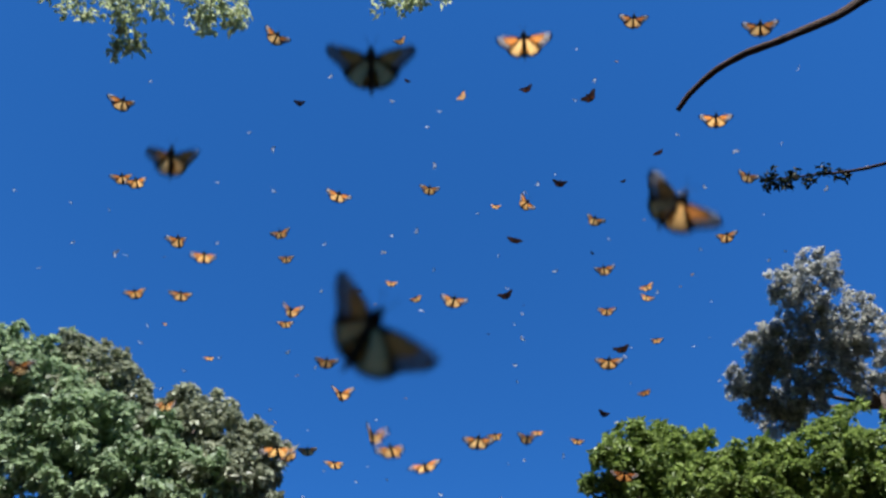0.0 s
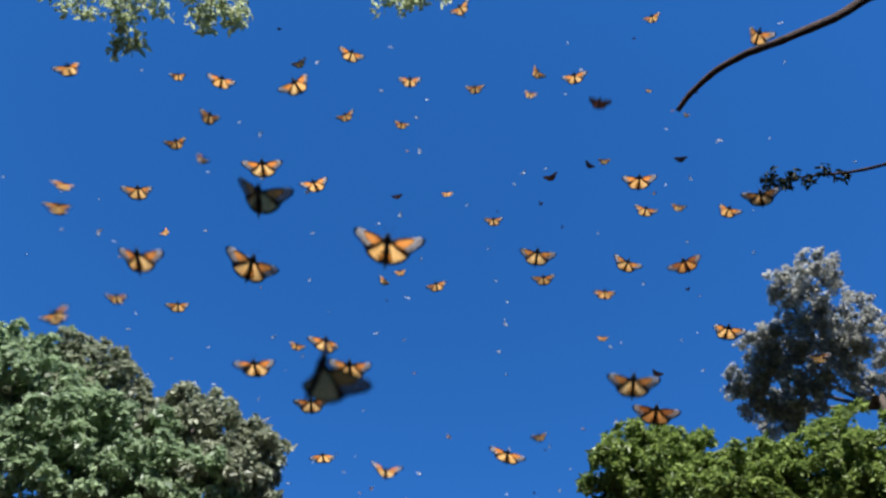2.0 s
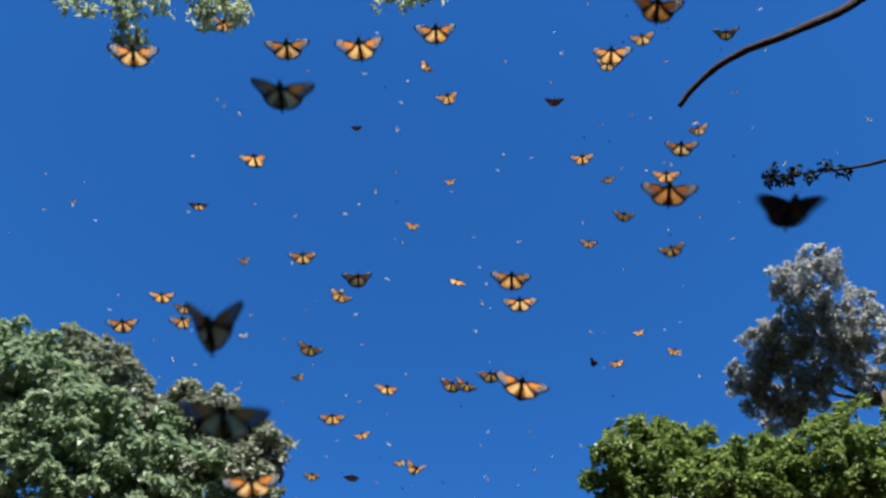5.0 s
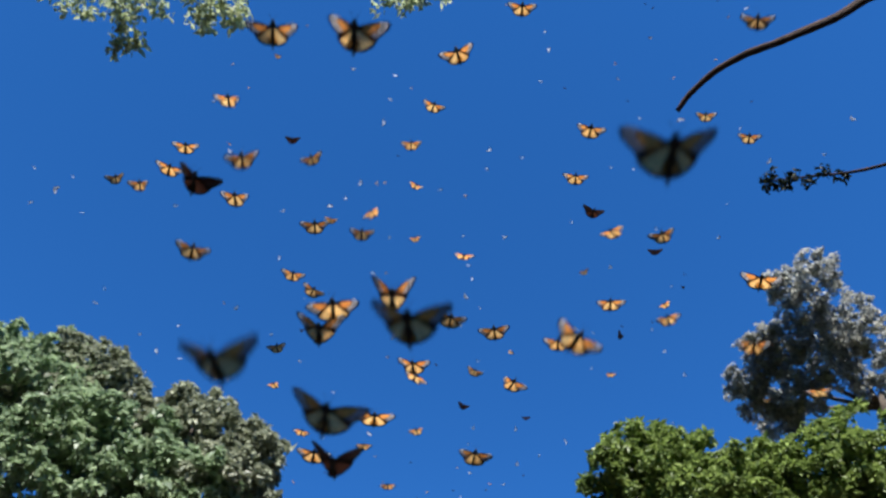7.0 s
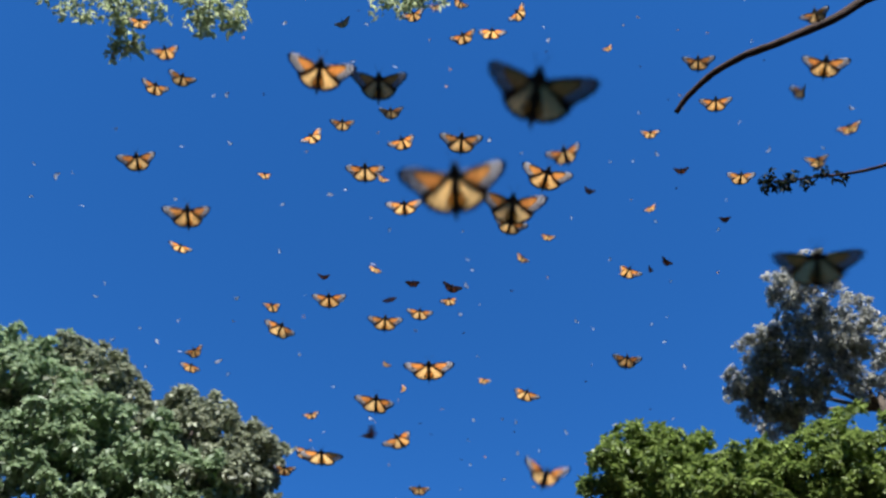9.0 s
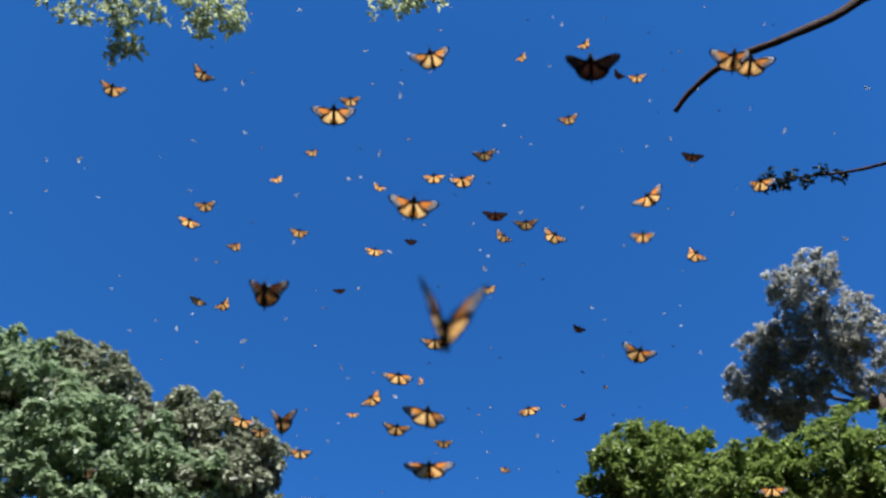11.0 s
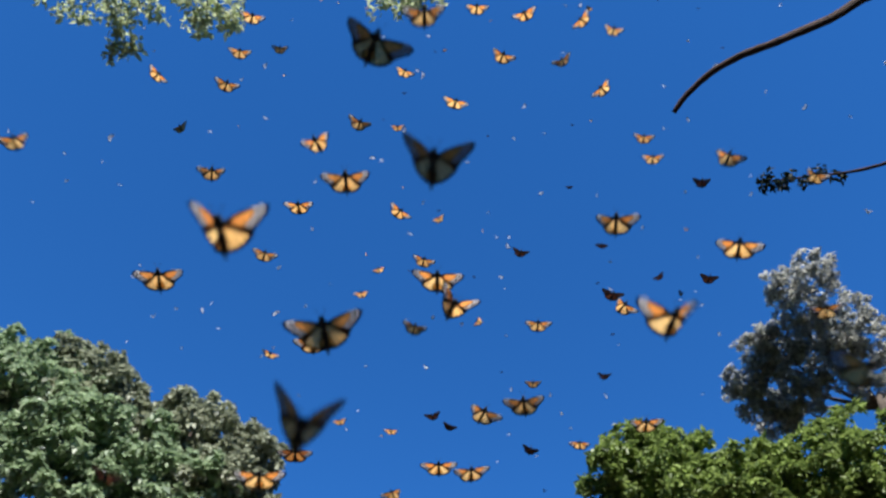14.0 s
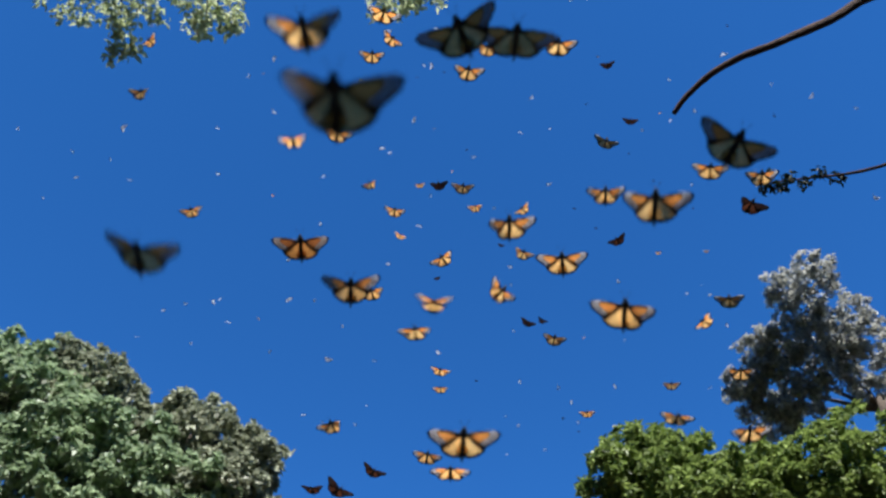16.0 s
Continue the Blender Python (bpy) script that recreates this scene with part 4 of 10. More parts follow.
    fly(orange, (0, -0.69, 3.32, 4.20, 35, 1, 178, -15), (0.5, -0.64, 3.04, 3.76, 31, -1, 178, -8), (1, -0.44, 2.07, 3.15, 29, 1, 172, -15), (1.5, -0.40, 1.90, 3.13, 29, 1, 177, -8), (2, -0.39, 1.83, 3.20, 29, 0, 178, -6), (2.5, -0.28, 1.30, 2.81, 29, -2, -180, -14), (3, -0.39, 1.64, 3.26, 30, 0, 175, -5), (3.5, -0.39, 1.56, 3.33, 26, 0, 179, -3), (4, -0.38, 1.44, 3.33, 27, 0, 179, -15), (6.5, -0.78, 2.61, 4.94, 26, 0, 177, -1), (7, -0.44, 1.64, 3.82, 32, -1, 177, -17), (7.5, -0.47, 1.97, 4.41, 22, 1, 173, -18), (8, -0.33, 1.72, 4.19, 25, 1, 177, -19), (8.5, -0.59, 2.25, 5.15, 29, 1, 176, -10), (9, -0.41, 1.62, 4.50, 27, -1, -178, -17), (11.5, -0.43, 1.75, 5.13, 22, 1, 176, -16), (12, -0.56, 2.14, 6.36, 30, 0, -180, -11), (13.2, -2.47, 8.71, 23.20, 21, -2, 176, -22), (16, -7.78, 13.79, 40.35, 26, 1, 175, -5))
    fly(orange, (0, -0.46, 1.81, 3.02, 4, 1, 179, -22), (0.5, -0.32, 1.36, 2.81, 0, -1, -180, 7), (1, -0.19, 0.92, 2.54, 6, -12, -164, 28), (1.5, -0.10, 0.60, 2.28, 6, -7, -171, 30), (2, -0.08, 0.69, 2.49, 13, -5, -174, 15), (2.5, -0.04, 0.55, 2.44, 10, -7, -170, 25), (3, -0.00, 0.48, 2.49, 29, -18, 179, 14), (3.5, 0.05, 0.54, 2.84, 4, 0, -178, -7), (3.85, 0.11, 0.42, 2.93, 9, 0, -180, -7))
    fly(rusty, (0, 0.63, 2.39, 3.37, 17, 0, 180, -7), (0.5, 0.62, 2.19, 3.30, 14, 2, 177, -22), (1, 0.60, 2.36, 3.31, 17, -3, -175, -14), (1.5, 0.48, 1.63, 2.87, 13, 2, 178, -24), (2, 0.46, 1.37, 2.78, 22, 1, -177, -11), (2.5, 0.49, 1.29, 2.84, 24, -5, -174, -10), (3, 0.48, 1.21, 2.90, 18, 2, 177, -12), (3.5, 0.42, 0.92, 2.70, 25, 0, -176, -5), (4, 0.41, 0.88, 2.74, 19, 0, 177, -23), (6.25, 0.43, 0.54, 3.18, 22, -2, -178, 0))
    fly(small_orange, (0, 0.65, 4.56, 5.33, 15, -3, 168, -17), (0.5, 0.80, 4.64, 5.61, 19, -9, -163, -1), (1, 1.10, 5.40, 6.52, 14, 2, 179, -5), (1.5, 1.18, 5.04, 6.44, 18, 3, 176, -17), (2, 1.25, 4.54, 6.26, 21, 2, -174, -10), (2.5, 1.21, 3.74, 5.72, 13, 6, 170, -1), (3.7, 5.61, 14.19, 18.86, 12, 2, -178, -22), (16, 10.53, 11.52, 37.08, 17, -9, -166, -4))
    fly(orange, (0, 0.88, 4.35, 5.09, 20, -1, 179, -12), (0.5, 0.76, 3.35, 4.54, 11, 3, 172, -14), (1, 0.66, 2.62, 4.11, 12, 1, 173, -19), (1.5, 0.58, 2.16, 3.85, 14, 2, 175, -19), (2, 0.69, 2.32, 4.26, 17, 1, 177, -22), (2.5, 0.83, 2.50, 4.82, 15, -2, 179, -16), (3, 0.86, 2.29, 4.90, 18, 0, 175, -4), (3.5, 0.69, 1.71, 4.43, 18, 0, 176, -4), (4, 0.62, 1.35, 4.17, 16, 1, 176, -9), (6.5, 1.10, 2.10, 3.92, 17, 1, 175, -7), (7, 0.80, 1.33, 3.18, 7, 0, -180, 0), (7.5, 1.13, 1.74, 3.90, 16, 0, 179, -4), (8, 1.27, 2.29, 4.88, 10, -1, 178, -5), (8.5, 0.80, 1.45, 3.96, 9, 0, 180, -18), (9, 0.86, 1.22, 3.93, 21, 1, 173, -15), (11.5, 0.76, 2.55, 4.31, 15, 1, 173, -23), (12, 1.10, 3.49, 5.66, 9, 1, 174, -16), (12.5, 0.90, 2.58, 4.89, 13, 1, 175, -10), (13, 0.78, 2.03, 4.45, 16, 2, 174, -14), (13.5, 0.71, 1.64, 4.13, 10, -2, -178, -24), (14, 0.99, 2.03, 5.10, 21, -2, -177, 0), (14.5, 1.25, 2.33, 5.98, 13, 0, 176, -18), (15, 0.63, 1.05, 3.79, 17, -1, -179, -10), (15.45, 0.67, 0.81, 3.91, 19, 2, 177, -15))
    fly(small_dark, (0, 1.21, 4.79, 5.70, 33, -4, -155, 20), (0.5, 1.19, 4.36, 5.43, 34, 12, -174, 19), (1, 1.31, 4.37, 5.55, 16, -4, -156, 15), (1.5, 1.56, 4.78, 6.00, 30, 6, -170, 13), (2, 1.57, 4.42, 5.77, 24, -2, -152, 4), (3.2, 6.20, 16.04, 17.14, 30, 1, -158, -23), (16, 8.82, 9.73, 31.58, 28, 4, -161, -24))
    fly(orange, (0, 0.44, 4.14, 7.50, 4, -9, -174, -5), (0.5, 0.66, 3.71, 7.01, 1, 10, 155, -4), (1, 0.80, 3.29, 7.19, 5, -6, 177, -12), (1.5, 0.45, 1.59, 4.50, 4, 8, 152, -6), (2, 0.51, 1.46, 4.58, 8, -2, 167, -9), (2.5, 0.58, 1.30, 4.56, 10, -5, 171, -18), (3.05, 0.73, 1.15, 4.76, 11, -2, 171, -14))
    fly(small_dark, (0, -1.18, 3.13, 7.51, 28, 4, -171, 24), (0.5, -1.08, 2.62, 6.85, 32, -12, -157, 17), (1, -1.39, 3.11, 8.26, 30, -7, -170, 7), (1.5, -1.29, 2.65, 7.62, 33, 6, -177, 13), (2.7, -5.03, 9.55, 24.64, 35, 1, -172, -4), (16, -6.73, 8.55, 27.91, 33, 3, -179, -14))
    fly(orange, (0, -0.32, 2.37, 6.99, 35, -4, 155, -19), (0.5, -0.50, 2.35, 6.81, 27, 0, 148, -2), (1, -0.50, 1.82, 5.57, 27, 4, 143, -1), (1.5, -0.54, 1.59, 5.01, 30, -2, 153, -24), (2, -0.84, 2.05, 5.94, 40, -4, 152, -14), (3.2, -4.75, 9.49, 21.34, 28, -3, 158, -23), (16, -9.98, 10.18, 32.94, 34, -6, 161, -16))
    fly(small_dark, (0, 1.79, 3.60, 7.53, 2, 0, 137, -18), (0.5, 1.53, 2.70, 6.33, 5, -5, 141, 14), (1.7, 7.03, 10.64, 21.84, 8, -4, 142, -21), (16, 6.01, 9.17, 29.84, -9, 9, 109, -24))
    fly(orange, (0, -1.94, 4.84, 6.32, 7, 0, -177, -22), (0.5, -0.60, 1.50, 3.03, 7, 1, 177, -5), (1, -1.02, 2.42, 3.97, 11, 1, -179, -21), (1.5, -0.74, 1.77, 3.42, 7, -1, -178, -12), (2, -1.11, 2.28, 4.12, 22, 2, -178, -20), (2.5, -0.72, 1.20, 3.07, 11, 2, 178, 2), (3, -0.87, 1.32, 3.47, 9, 1, 180, -18), (3.5, -0.81, 1.49, 3.61, 14, 1, -176, -14), (4, -1.40, 2.70, 5.49, 15, 1, -178, -10), (6.5, -1.10, 1.89, 4.47, 8, -1, -173, -5), (7, -1.00, 1.63, 4.31, 12, -1, -173, -1), (7.5, -1.13, 1.74, 4.81, 10, 0, -177, -4), (8, -1.00, 1.42, 4.55, 11, -1, 179, -12), (8.5, -1.07, 1.40, 4.86, 6, 0, -176, -18), (9, -1.35, 1.43, 5.06, 10, -3, -171, -3), (10.95, -2.02, 1.29, 5.13, 13, 0, -177, -8))
    fly(orange, (-0.05, -0.59, 2.06, 3.80, 8, -4, -175, 1), (0.5, -0.43, 1.86, 3.97, 12, -8, -167, -1), (1, -0.26, 1.46, 3.73, 19, -1, -179, -2), (1.5, -0.12, 0.85, 3.02, 16, 2, 178, -17), (2, -0.16, 1.63, 4.88, 12, 1, 180, -7), (2.6, -0.01, 1.30, 5.15, 18, 1, 178, -6))
    fly(orange, (-0.05, -0.18, 1.90, 3.04, 9, -4, -179, -7), (0.5, -0.35, 1.51, 3.37, 11, -1, 177, -5), (1, -0.39, 1.47, 3.45, 15, 2, 165, -23), (1.5, -0.42, 1.47, 3.60, -2, 12, 155, -5), (2, -0.43, 1.48, 3.83, 5, 8, 162, 1), (2.5, -0.41, 1.33, 3.81, 13, 0, 175, -23), (3, -0.37, 1.16, 3.75, 9, 1, 169, -1), (3.5, -0.41, 1.29, 4.24, 5, 3, 166, -5), (4, -0.40, 1.12, 4.16, 11, 3, 166, -13), (4.7, -0.41, 0.97, 4.30, 12, 5, 161, -11))
    fly(dark, (0, -0.94, 5.72, 8.17, -1, -3, -178, 0), (0.5, -0.45, 2.87, 5.02, 5, -3, -177, 8), (1, -0.73, 5.40, 8.54, 4, 0, -178, 13), (1.5, -0.53, 4.27, 7.42, 5, 4, 173, -1), (2, -0.43, 4.09, 7.57, -2, 0, 172, 1), (3.2, -1.09, 12.87, 21.98, 3, -4, -173, -5), (16, -3.83, 10.71, 34.58, -7, 7, 172, -17))
    fly(small_dark, (0, 2.68, 9.24, 13.29, 26, 0, -132, -16), (0.5, 1.41, 4.80, 7.86, 29, 5, -139, 11), (1, 1.28, 4.18, 7.42, 26, 2, -125, 8), (1.5, 1.28, 3.98, 7.48, 28, -3, -129, 11), (2, 1.22, 3.69, 7.47, 24, 5, -142, 17), (2.5, 1.16, 3.26, 7.25, 23, -1, -128, 11), (3.7, 4.37, 11.04, 23.22, 29, 13, -160, -9), (16, 8.80, 10.51, 33.98, 20, 0, -124, -22))
    fly(orange, (-0.05, -0.33, 2.09, 3.45, 3, -1, 174, -9), (0.5, -0.58, 1.98, 3.57, 4, -1, 176, -3), (1, -0.87, 2.12, 3.92, 10, -1, 177, -3), (1.5, -0.43, 1.08, 2.78, 13, -1, 175, -3), (2, -0.33, 0.88, 2.68, 22, -12, -164, -5), (2.5, -0.32, 0.85, 2.84, 23, -11, -166, -8), (3, -0.41, 1.09, 3.52, 4, -1, 173, -5), (3.5, -0.27, 0.65, 3.07, 5, -1, 176, -14), (3.85, -0.24, 0.55, 3.19, 12, 0, 174, -8))
    fly(small_dark, (0, -0.77, 7.28, 8.78, -4, 8, -171, -19), (0.5, -0.41, 3.84, 5.49, -12, -1, -165, 12), (1, -0.43, 3.97, 5.84, -12, -2, -160, 16), (2.2, -1.69, 15.92, 19.68, -3, -1, -161, -1), (16, -1.20, 8.50, 27.79, -10, 2, -173, -20))
    fly(orange, (0, -0.59, 8.13, 9.57, 18, 1, -180, -13), (0.5, -0.27, 4.06, 5.67, 22, 1, -173, -18), (1, -0.14, 2.71, 4.47, 21, -6, -177, -11), (1.5, -0.09, 2.65, 4.54, 20, -3, -172, -10), (2, -0.04, 2.41, 4.41, 18, 7, 168, -23), (2.5, 0.01, 4.07, 6.66, 18, -7, -171, -9), (3, 0.09, 4.33, 7.31, 18, -5, -174, -7), (3.5, 0.15, 3.18, 6.09, 16, -9, -167, -8), (4, 0.20, 4.02, 7.63, 16, 8, 170, -1), (6.5, -0.29, 2.78, 5.97, 23, -3, 179, -1), (7, -0.16, 1.97, 4.91, 18, -2, 178, -18), (7.5, -0.07, 1.85, 4.95, 16, 10, 166, -19), (8.7, 0.15, 8.68, 18.42, 18, 0, -172, -17), (16, -3.98, 10.26, 33.21, 17, 1, 179, -5))
    fly(orange, (-0.05, 0.38, 2.92, 3.90, 32, 0, -173, 2), (0.5, 0.28, 2.66, 4.01, 28, 0, -166, -12), (0.96, 0.28, 3.14, 3.64, 28, 0, -166, -12))
    fly(orange, (-0.05, 0.55, 2.08, 3.63, 28, 3, -173, -5), (0.5, 0.79, 2.14, 3.56, 10, 6, 167, -8), (1, 1.04, 2.63, 3.98, 19, -2, -174, -15), (1.5, 1.09, 2.46, 3.84, 13, 0, 172, -4), (2, 0.80, 1.60, 3.28, 18, -3, -169, -17), (2.5, 1.37, 2.26, 4.39, 21, 4, 178, -7), (3, 1.25, 1.96, 4.30, 14, 8, 178, -23), (3.46, 1.47, 1.96, 4.30, 14, 8, 178, -23))
    fly(small_dark, (0, -0.52, 5.02, 11.70, 14, -8, -161, -18), (0.5, -0.20, 2.54, 6.90, 11, 2, -166, -18), (1, -0.05, 2.15, 6.46, 14, -4, -158, 22), (2.2, 0.55, 9.28, 24.59, 16, 1, -167, -9), (16, 2.31, 11.12, 35.84, 20, 12, 176, -19))
    fly(orange, (0, 2.58, 5.52, 9.95, 25, -1, 176, -21), (0.5, 1.43, 3.13, 6.07, 28, 2, 171, -11), (1, 1.55, 3.52, 6.14, 19, -11, -162, -18), (1.5, 1.11, 2.39, 4.84, 28, -5, -180, -19), (2, 1.48, 2.98, 5.85, 27, -8, -176, -21), (2.5, 1.51, 2.94, 6.04, 25, -4, -172, -17), (3, 1.56, 2.92, 6.33, 21, 8, 176, -7), (3.5, 1.19, 2.14, 5.32, 25, 3, -180, -4), (4, 0.92, 1.57, 4.59, 34, 3, 163, -23), (6.5, 1.66, 2.62, 5.67, 31, 12, 176, -3), (7, 1.32, 1.80, 4.70, 24, 0, -177, -11), (7.5, 1.45, 1.75, 4.95, 28, 3, 173, -22), (8.7, 7.72, 8.22, 19.03, 29, -8, -161, -14), (16, 10.55, 9.75, 31.63, 24, 0, 168, 1))
    fly(orange, (-0.05, -1.29, 1.68, 3.22, 28, -1, -179, -16), (0.5, -0.76, 1.73, 3.10, 30, -1, 179, -21), (1, -0.63, 1.58, 2.95, 27, 0, 179, -8), (1.5, -0.80, 1.75, 3.25, 34, 0, 179, -9), (2, -1.44, 2.38, 4.28, 27, 0, 179, -8), (2.9, -2.05, 1.70, 4.79, 36, -1, 179, -9))
    fly(small_dark, (0, 2.70, 6.84, 12.02, 28, 5, 154, -11), (0.5, 1.46, 3.63, 7.09, 31, -4, 161, 3), (1, 1.18, 2.81, 5.79, 32, -5, 165, 13), (1.5, 1.46, 3.21, 6.68, 26, 1, 158, 7), (2, 1.79, 3.29, 6.93, 27, -6, 171, 19), (3.2, 8.14, 12.52, 22.38, 18, 5, 155, -3), (16, 12.92, 12.85, 41.20, 20, 5, 150, -4))
    fly(orange, (0, -3.69, 7.38, 9.41, 12, -8, 156, 1), (0.5, -1.89, 3.70, 5.63, 16, -6, 154, -10), (1, -1.76, 3.32, 5.46, 5, 11, 136, -9), (1.5, -1.79, 3.24, 5.60, 16, -7, 155, 2), (2, -2.05, 3.58, 6.35, 3, 11, 135, -8), (2.5, -0.74, 1.36, 3.44, 16, -6, 159, -18), (3, -1.98, 3.37, 6.84, 11, -6, 166, -19), (3.5, -1.68, 2.84, 6.38, 8, -2, 148, -23), (4.7, -6.76, 11.44, 22.67, 13, 3, 146, -11), (16, -5.52, 8.56, 27.95, 13, 0, 152, -20))
    fly(orange, (0.55, -0.27, 0.98, 2.18, 17, -1, 179, 16), (1, -0.28, 0.84, 2.40, 16, 0, 179, 11), (1.5, -0.23, 0.61, 2.31, 8, 0, 180, 25), (2, -0.28, 0.69, 2.61, 13, -3, -176, 25), (2.5, -0.19, 0.46, 2.50, 13, -6, -172, 18), (2.9, -0.11, 0.28, 2.50, 12, 0, 178, 23))
    fly(orange, (0, -0.50, 2.49, 4.01, 36, 4, -166, 0), (1, -0.31, 2.04, 4.36, 31, 5, -177, -2), (1.5, -0.23, 1.78, 4.31, 27, 1, -168, -20), (2, -0.28, 2.56, 6.14, 25, 3, -164, -3), (2.5, -0.11, 1.61, 5.01, 30, -3, -157, -24), (3.7, -0.05, 6.83, 20.30, 28, -6, -153, -13), (16, 3.77, 7.71, 25.35, 33, 11, -175, -7))
    fly(orange, (0, -4.58, 17.23, 16.01, 20, -4, -151, -11), (1, -1.16, 4.56, 5.58, 18, -5, -138, -9), (1.5, -0.87, 3.61, 4.88, 24, 9, -170, -3), (2, -0.87, 3.42, 5.03, 21, 4, -153, -2), (2.5, -0.67, 3.38, 5.07, 19, -1, -153, -21), (3, -0.73, 4.08, 6.03, 18, -4, -155, -3), (3.5, -0.48, 3.00, 5.06, 20, 3, -164, -18), (4, -0.36, 2.30, 4.38, 20, -4, -149, 0), (6.5, -0.63, 2.26, 4.09, 22, 0, -156, -22), (7, -0.64, 2.21, 4.24, 20, 3, -162, -1), (7.5, -0.59, 2.00, 4.20, 21, 2, -156, -2), (7.96, -1.47, 2.00, 4.20, 21, 2, -156, -2))
    fly(orange, (0, 5.34, 11.33, 15.19, 34, 0, 155, -9), (1, 1.49, 3.27, 5.13, 43, -1, 163, -6), (1.5, 1.10, 2.44, 4.00, 39, -2, 166, -20), (1.96, 1.51, 2.44, 4.00, 39, -2, 166, -20))
    fly(orange, (1.04, -1.11, 1.64, 3.37, 28, 5, 149, -2), (1.5, -0.57, 1.64, 3.37, 28, 5, 149, -2), (1.96, -1.10, 1.64, 3.37, 28, 5, 149, -2))
    fly(orange, (1.04, 0.36, 2.25, 3.03, 29, 4, 168, -13), (1.5, 0.36, 1.69, 3.47, 29, 4, 168, -13), (2, 0.43, 2.30, 4.33, 31, 0, 172, -9), (2.5, 0.54, 2.44, 4.78, 31, -8, -170, -19), (3, 0.78, 2.96, 5.75, 28, 0, 173, -10), (3.5, 0.82, 2.63, 5.60, 28, 10, 157, -22), (4, 0.79, 2.20, 5.24, 39, -7, -179, -6), (6.5, 1.35, 2.77, 4.43, 39, -4, -169, -11), (7.7, 7.25, 13.96, 14.67, 31, 1, 162, -13), (16, 6.79, 7.14, 23.59, 30, 5, 157, -4))
    fly(orange, (1.04, -0.67, 2.52, 3.21, 12, 2, 174, -12), (1.5, -0.67, 2.20, 3.46, 12, 2, 174, -12), (2, -0.44, 1.38, 2.92, 15, 1, 172, -4), (2.5, -0.40, 1.30, 2.98, 18, 0, 171, -6), (3, -0.28, 0.96, 2.76, 15, 0, 178, -20), (3.5, -0.34, 1.17, 3.23, 18, -2, -180, -14), (4, -0.25, 0.88, 3.02, 15, 0, 177, -23), (5.45, -0.18, 0.62, 3.38, 17, -1, 173, -8))
    fly(orange, (1.25, 0.08, 1.41, 2.48, 15, 1, -179, -13), (1.5, 0.11, 1.36, 2.57, 10, 0, -178, -2), (2, 0.17, 1.78, 2.98, 7, -2, -177, -5), (2.5, 0.22, 1.93, 3.23, 9, -1, -180, -16), (3, 0.23, 1.98, 3.43, 17, -3, -175, -7), (3.5, 0.23, 1.94, 3.52, 3, 1, 179, -20), (4, 0.14, 1.11, 2.77, 11, -2, -176, -21), (6.46, 0.14, 1.46, 2.49, 11, -2, -176, -21))
    fly(orange, (1.05, 0.49, 1.95, 2.88, 20, 0, -180, -23), (1.5, 0.53, 1.80, 3.16, 18, 1, 179, -15), (2, 0.37, 1.19, 2.70, 34, -2, -177, -3), (2.5, 0.38, 1.11, 2.76, 24, -2, -178, -4), (3, 0.46, 1.14, 2.99, 23, 1, -180, -7), (3.5, 0.47, 0.95, 2.98, 7, -9, -168, 30), (4, 0.64, 1.20, 3.61, 33, 0, 180, -15), (6.5, 0.79, 1.40, 3.90, 34, -1, -179, -23), (7, 1.25, 1.91, 5.09, 26, -1, 180, -12), (7.5, 1.24, 1.62, 4.91, 18, 0, -179, -3), (8, 0.85, 0.93, 3.75, 19, 0, 179, -20), (8.45, 0.97, 0.82, 3.94, 31, -1, -174, -12))
    fly(orange, (0.3, 4.63, 10.09, 22.77, 19, -2, 157, -18), (1.5, 1.31, 2.36, 7.01, 26, -2, 154, -18), (2, 1.16, 1.81, 6.04, 23, -1, 157, -17), (3.2, 6.50, 8.59, 24.45, 27, 4, 155, -4), (16, 11.61, 10.01, 32.45, 35, -7, 167, -19))
    fly(orange, (0, -1.24, 2.77, 4.01, 15, 1, 178, 0), (1.5, -0.69, 1.98, 4.59, 5, -8, -169, -7), (1.96, -1.61, 1.99, 4.58, 5, -8, -169, -7))
    fly(orange, (0.3, 9.49, 14.41, 19.93, 44, 0, -179, -2), (1.5, 1.84, 2.74, 5.39, 54, -4, -172, -14), (2, 0.87, 1.27, 3.47, 43, 3, 172, -1), (2.5, 0.91, 1.26, 3.61, 42, 9, 168, -12), (3, 0.88, 1.17, 3.68, 42, -4, -173, -13), (3.5, 0.91, 1.12, 3.79, 49, -1, -177, 2), (4, 1.03, 1.18, 4.13, 44, -2, 174, -20), (6.5, 1.09, 1.36, 4.75, 49, -7, 178, -23), (7, 0.92, 0.95, 3.92, 37, 0, -176, 1), (7.5, 1.37, 0.82, 3.98, 47, -4, -172, -8))
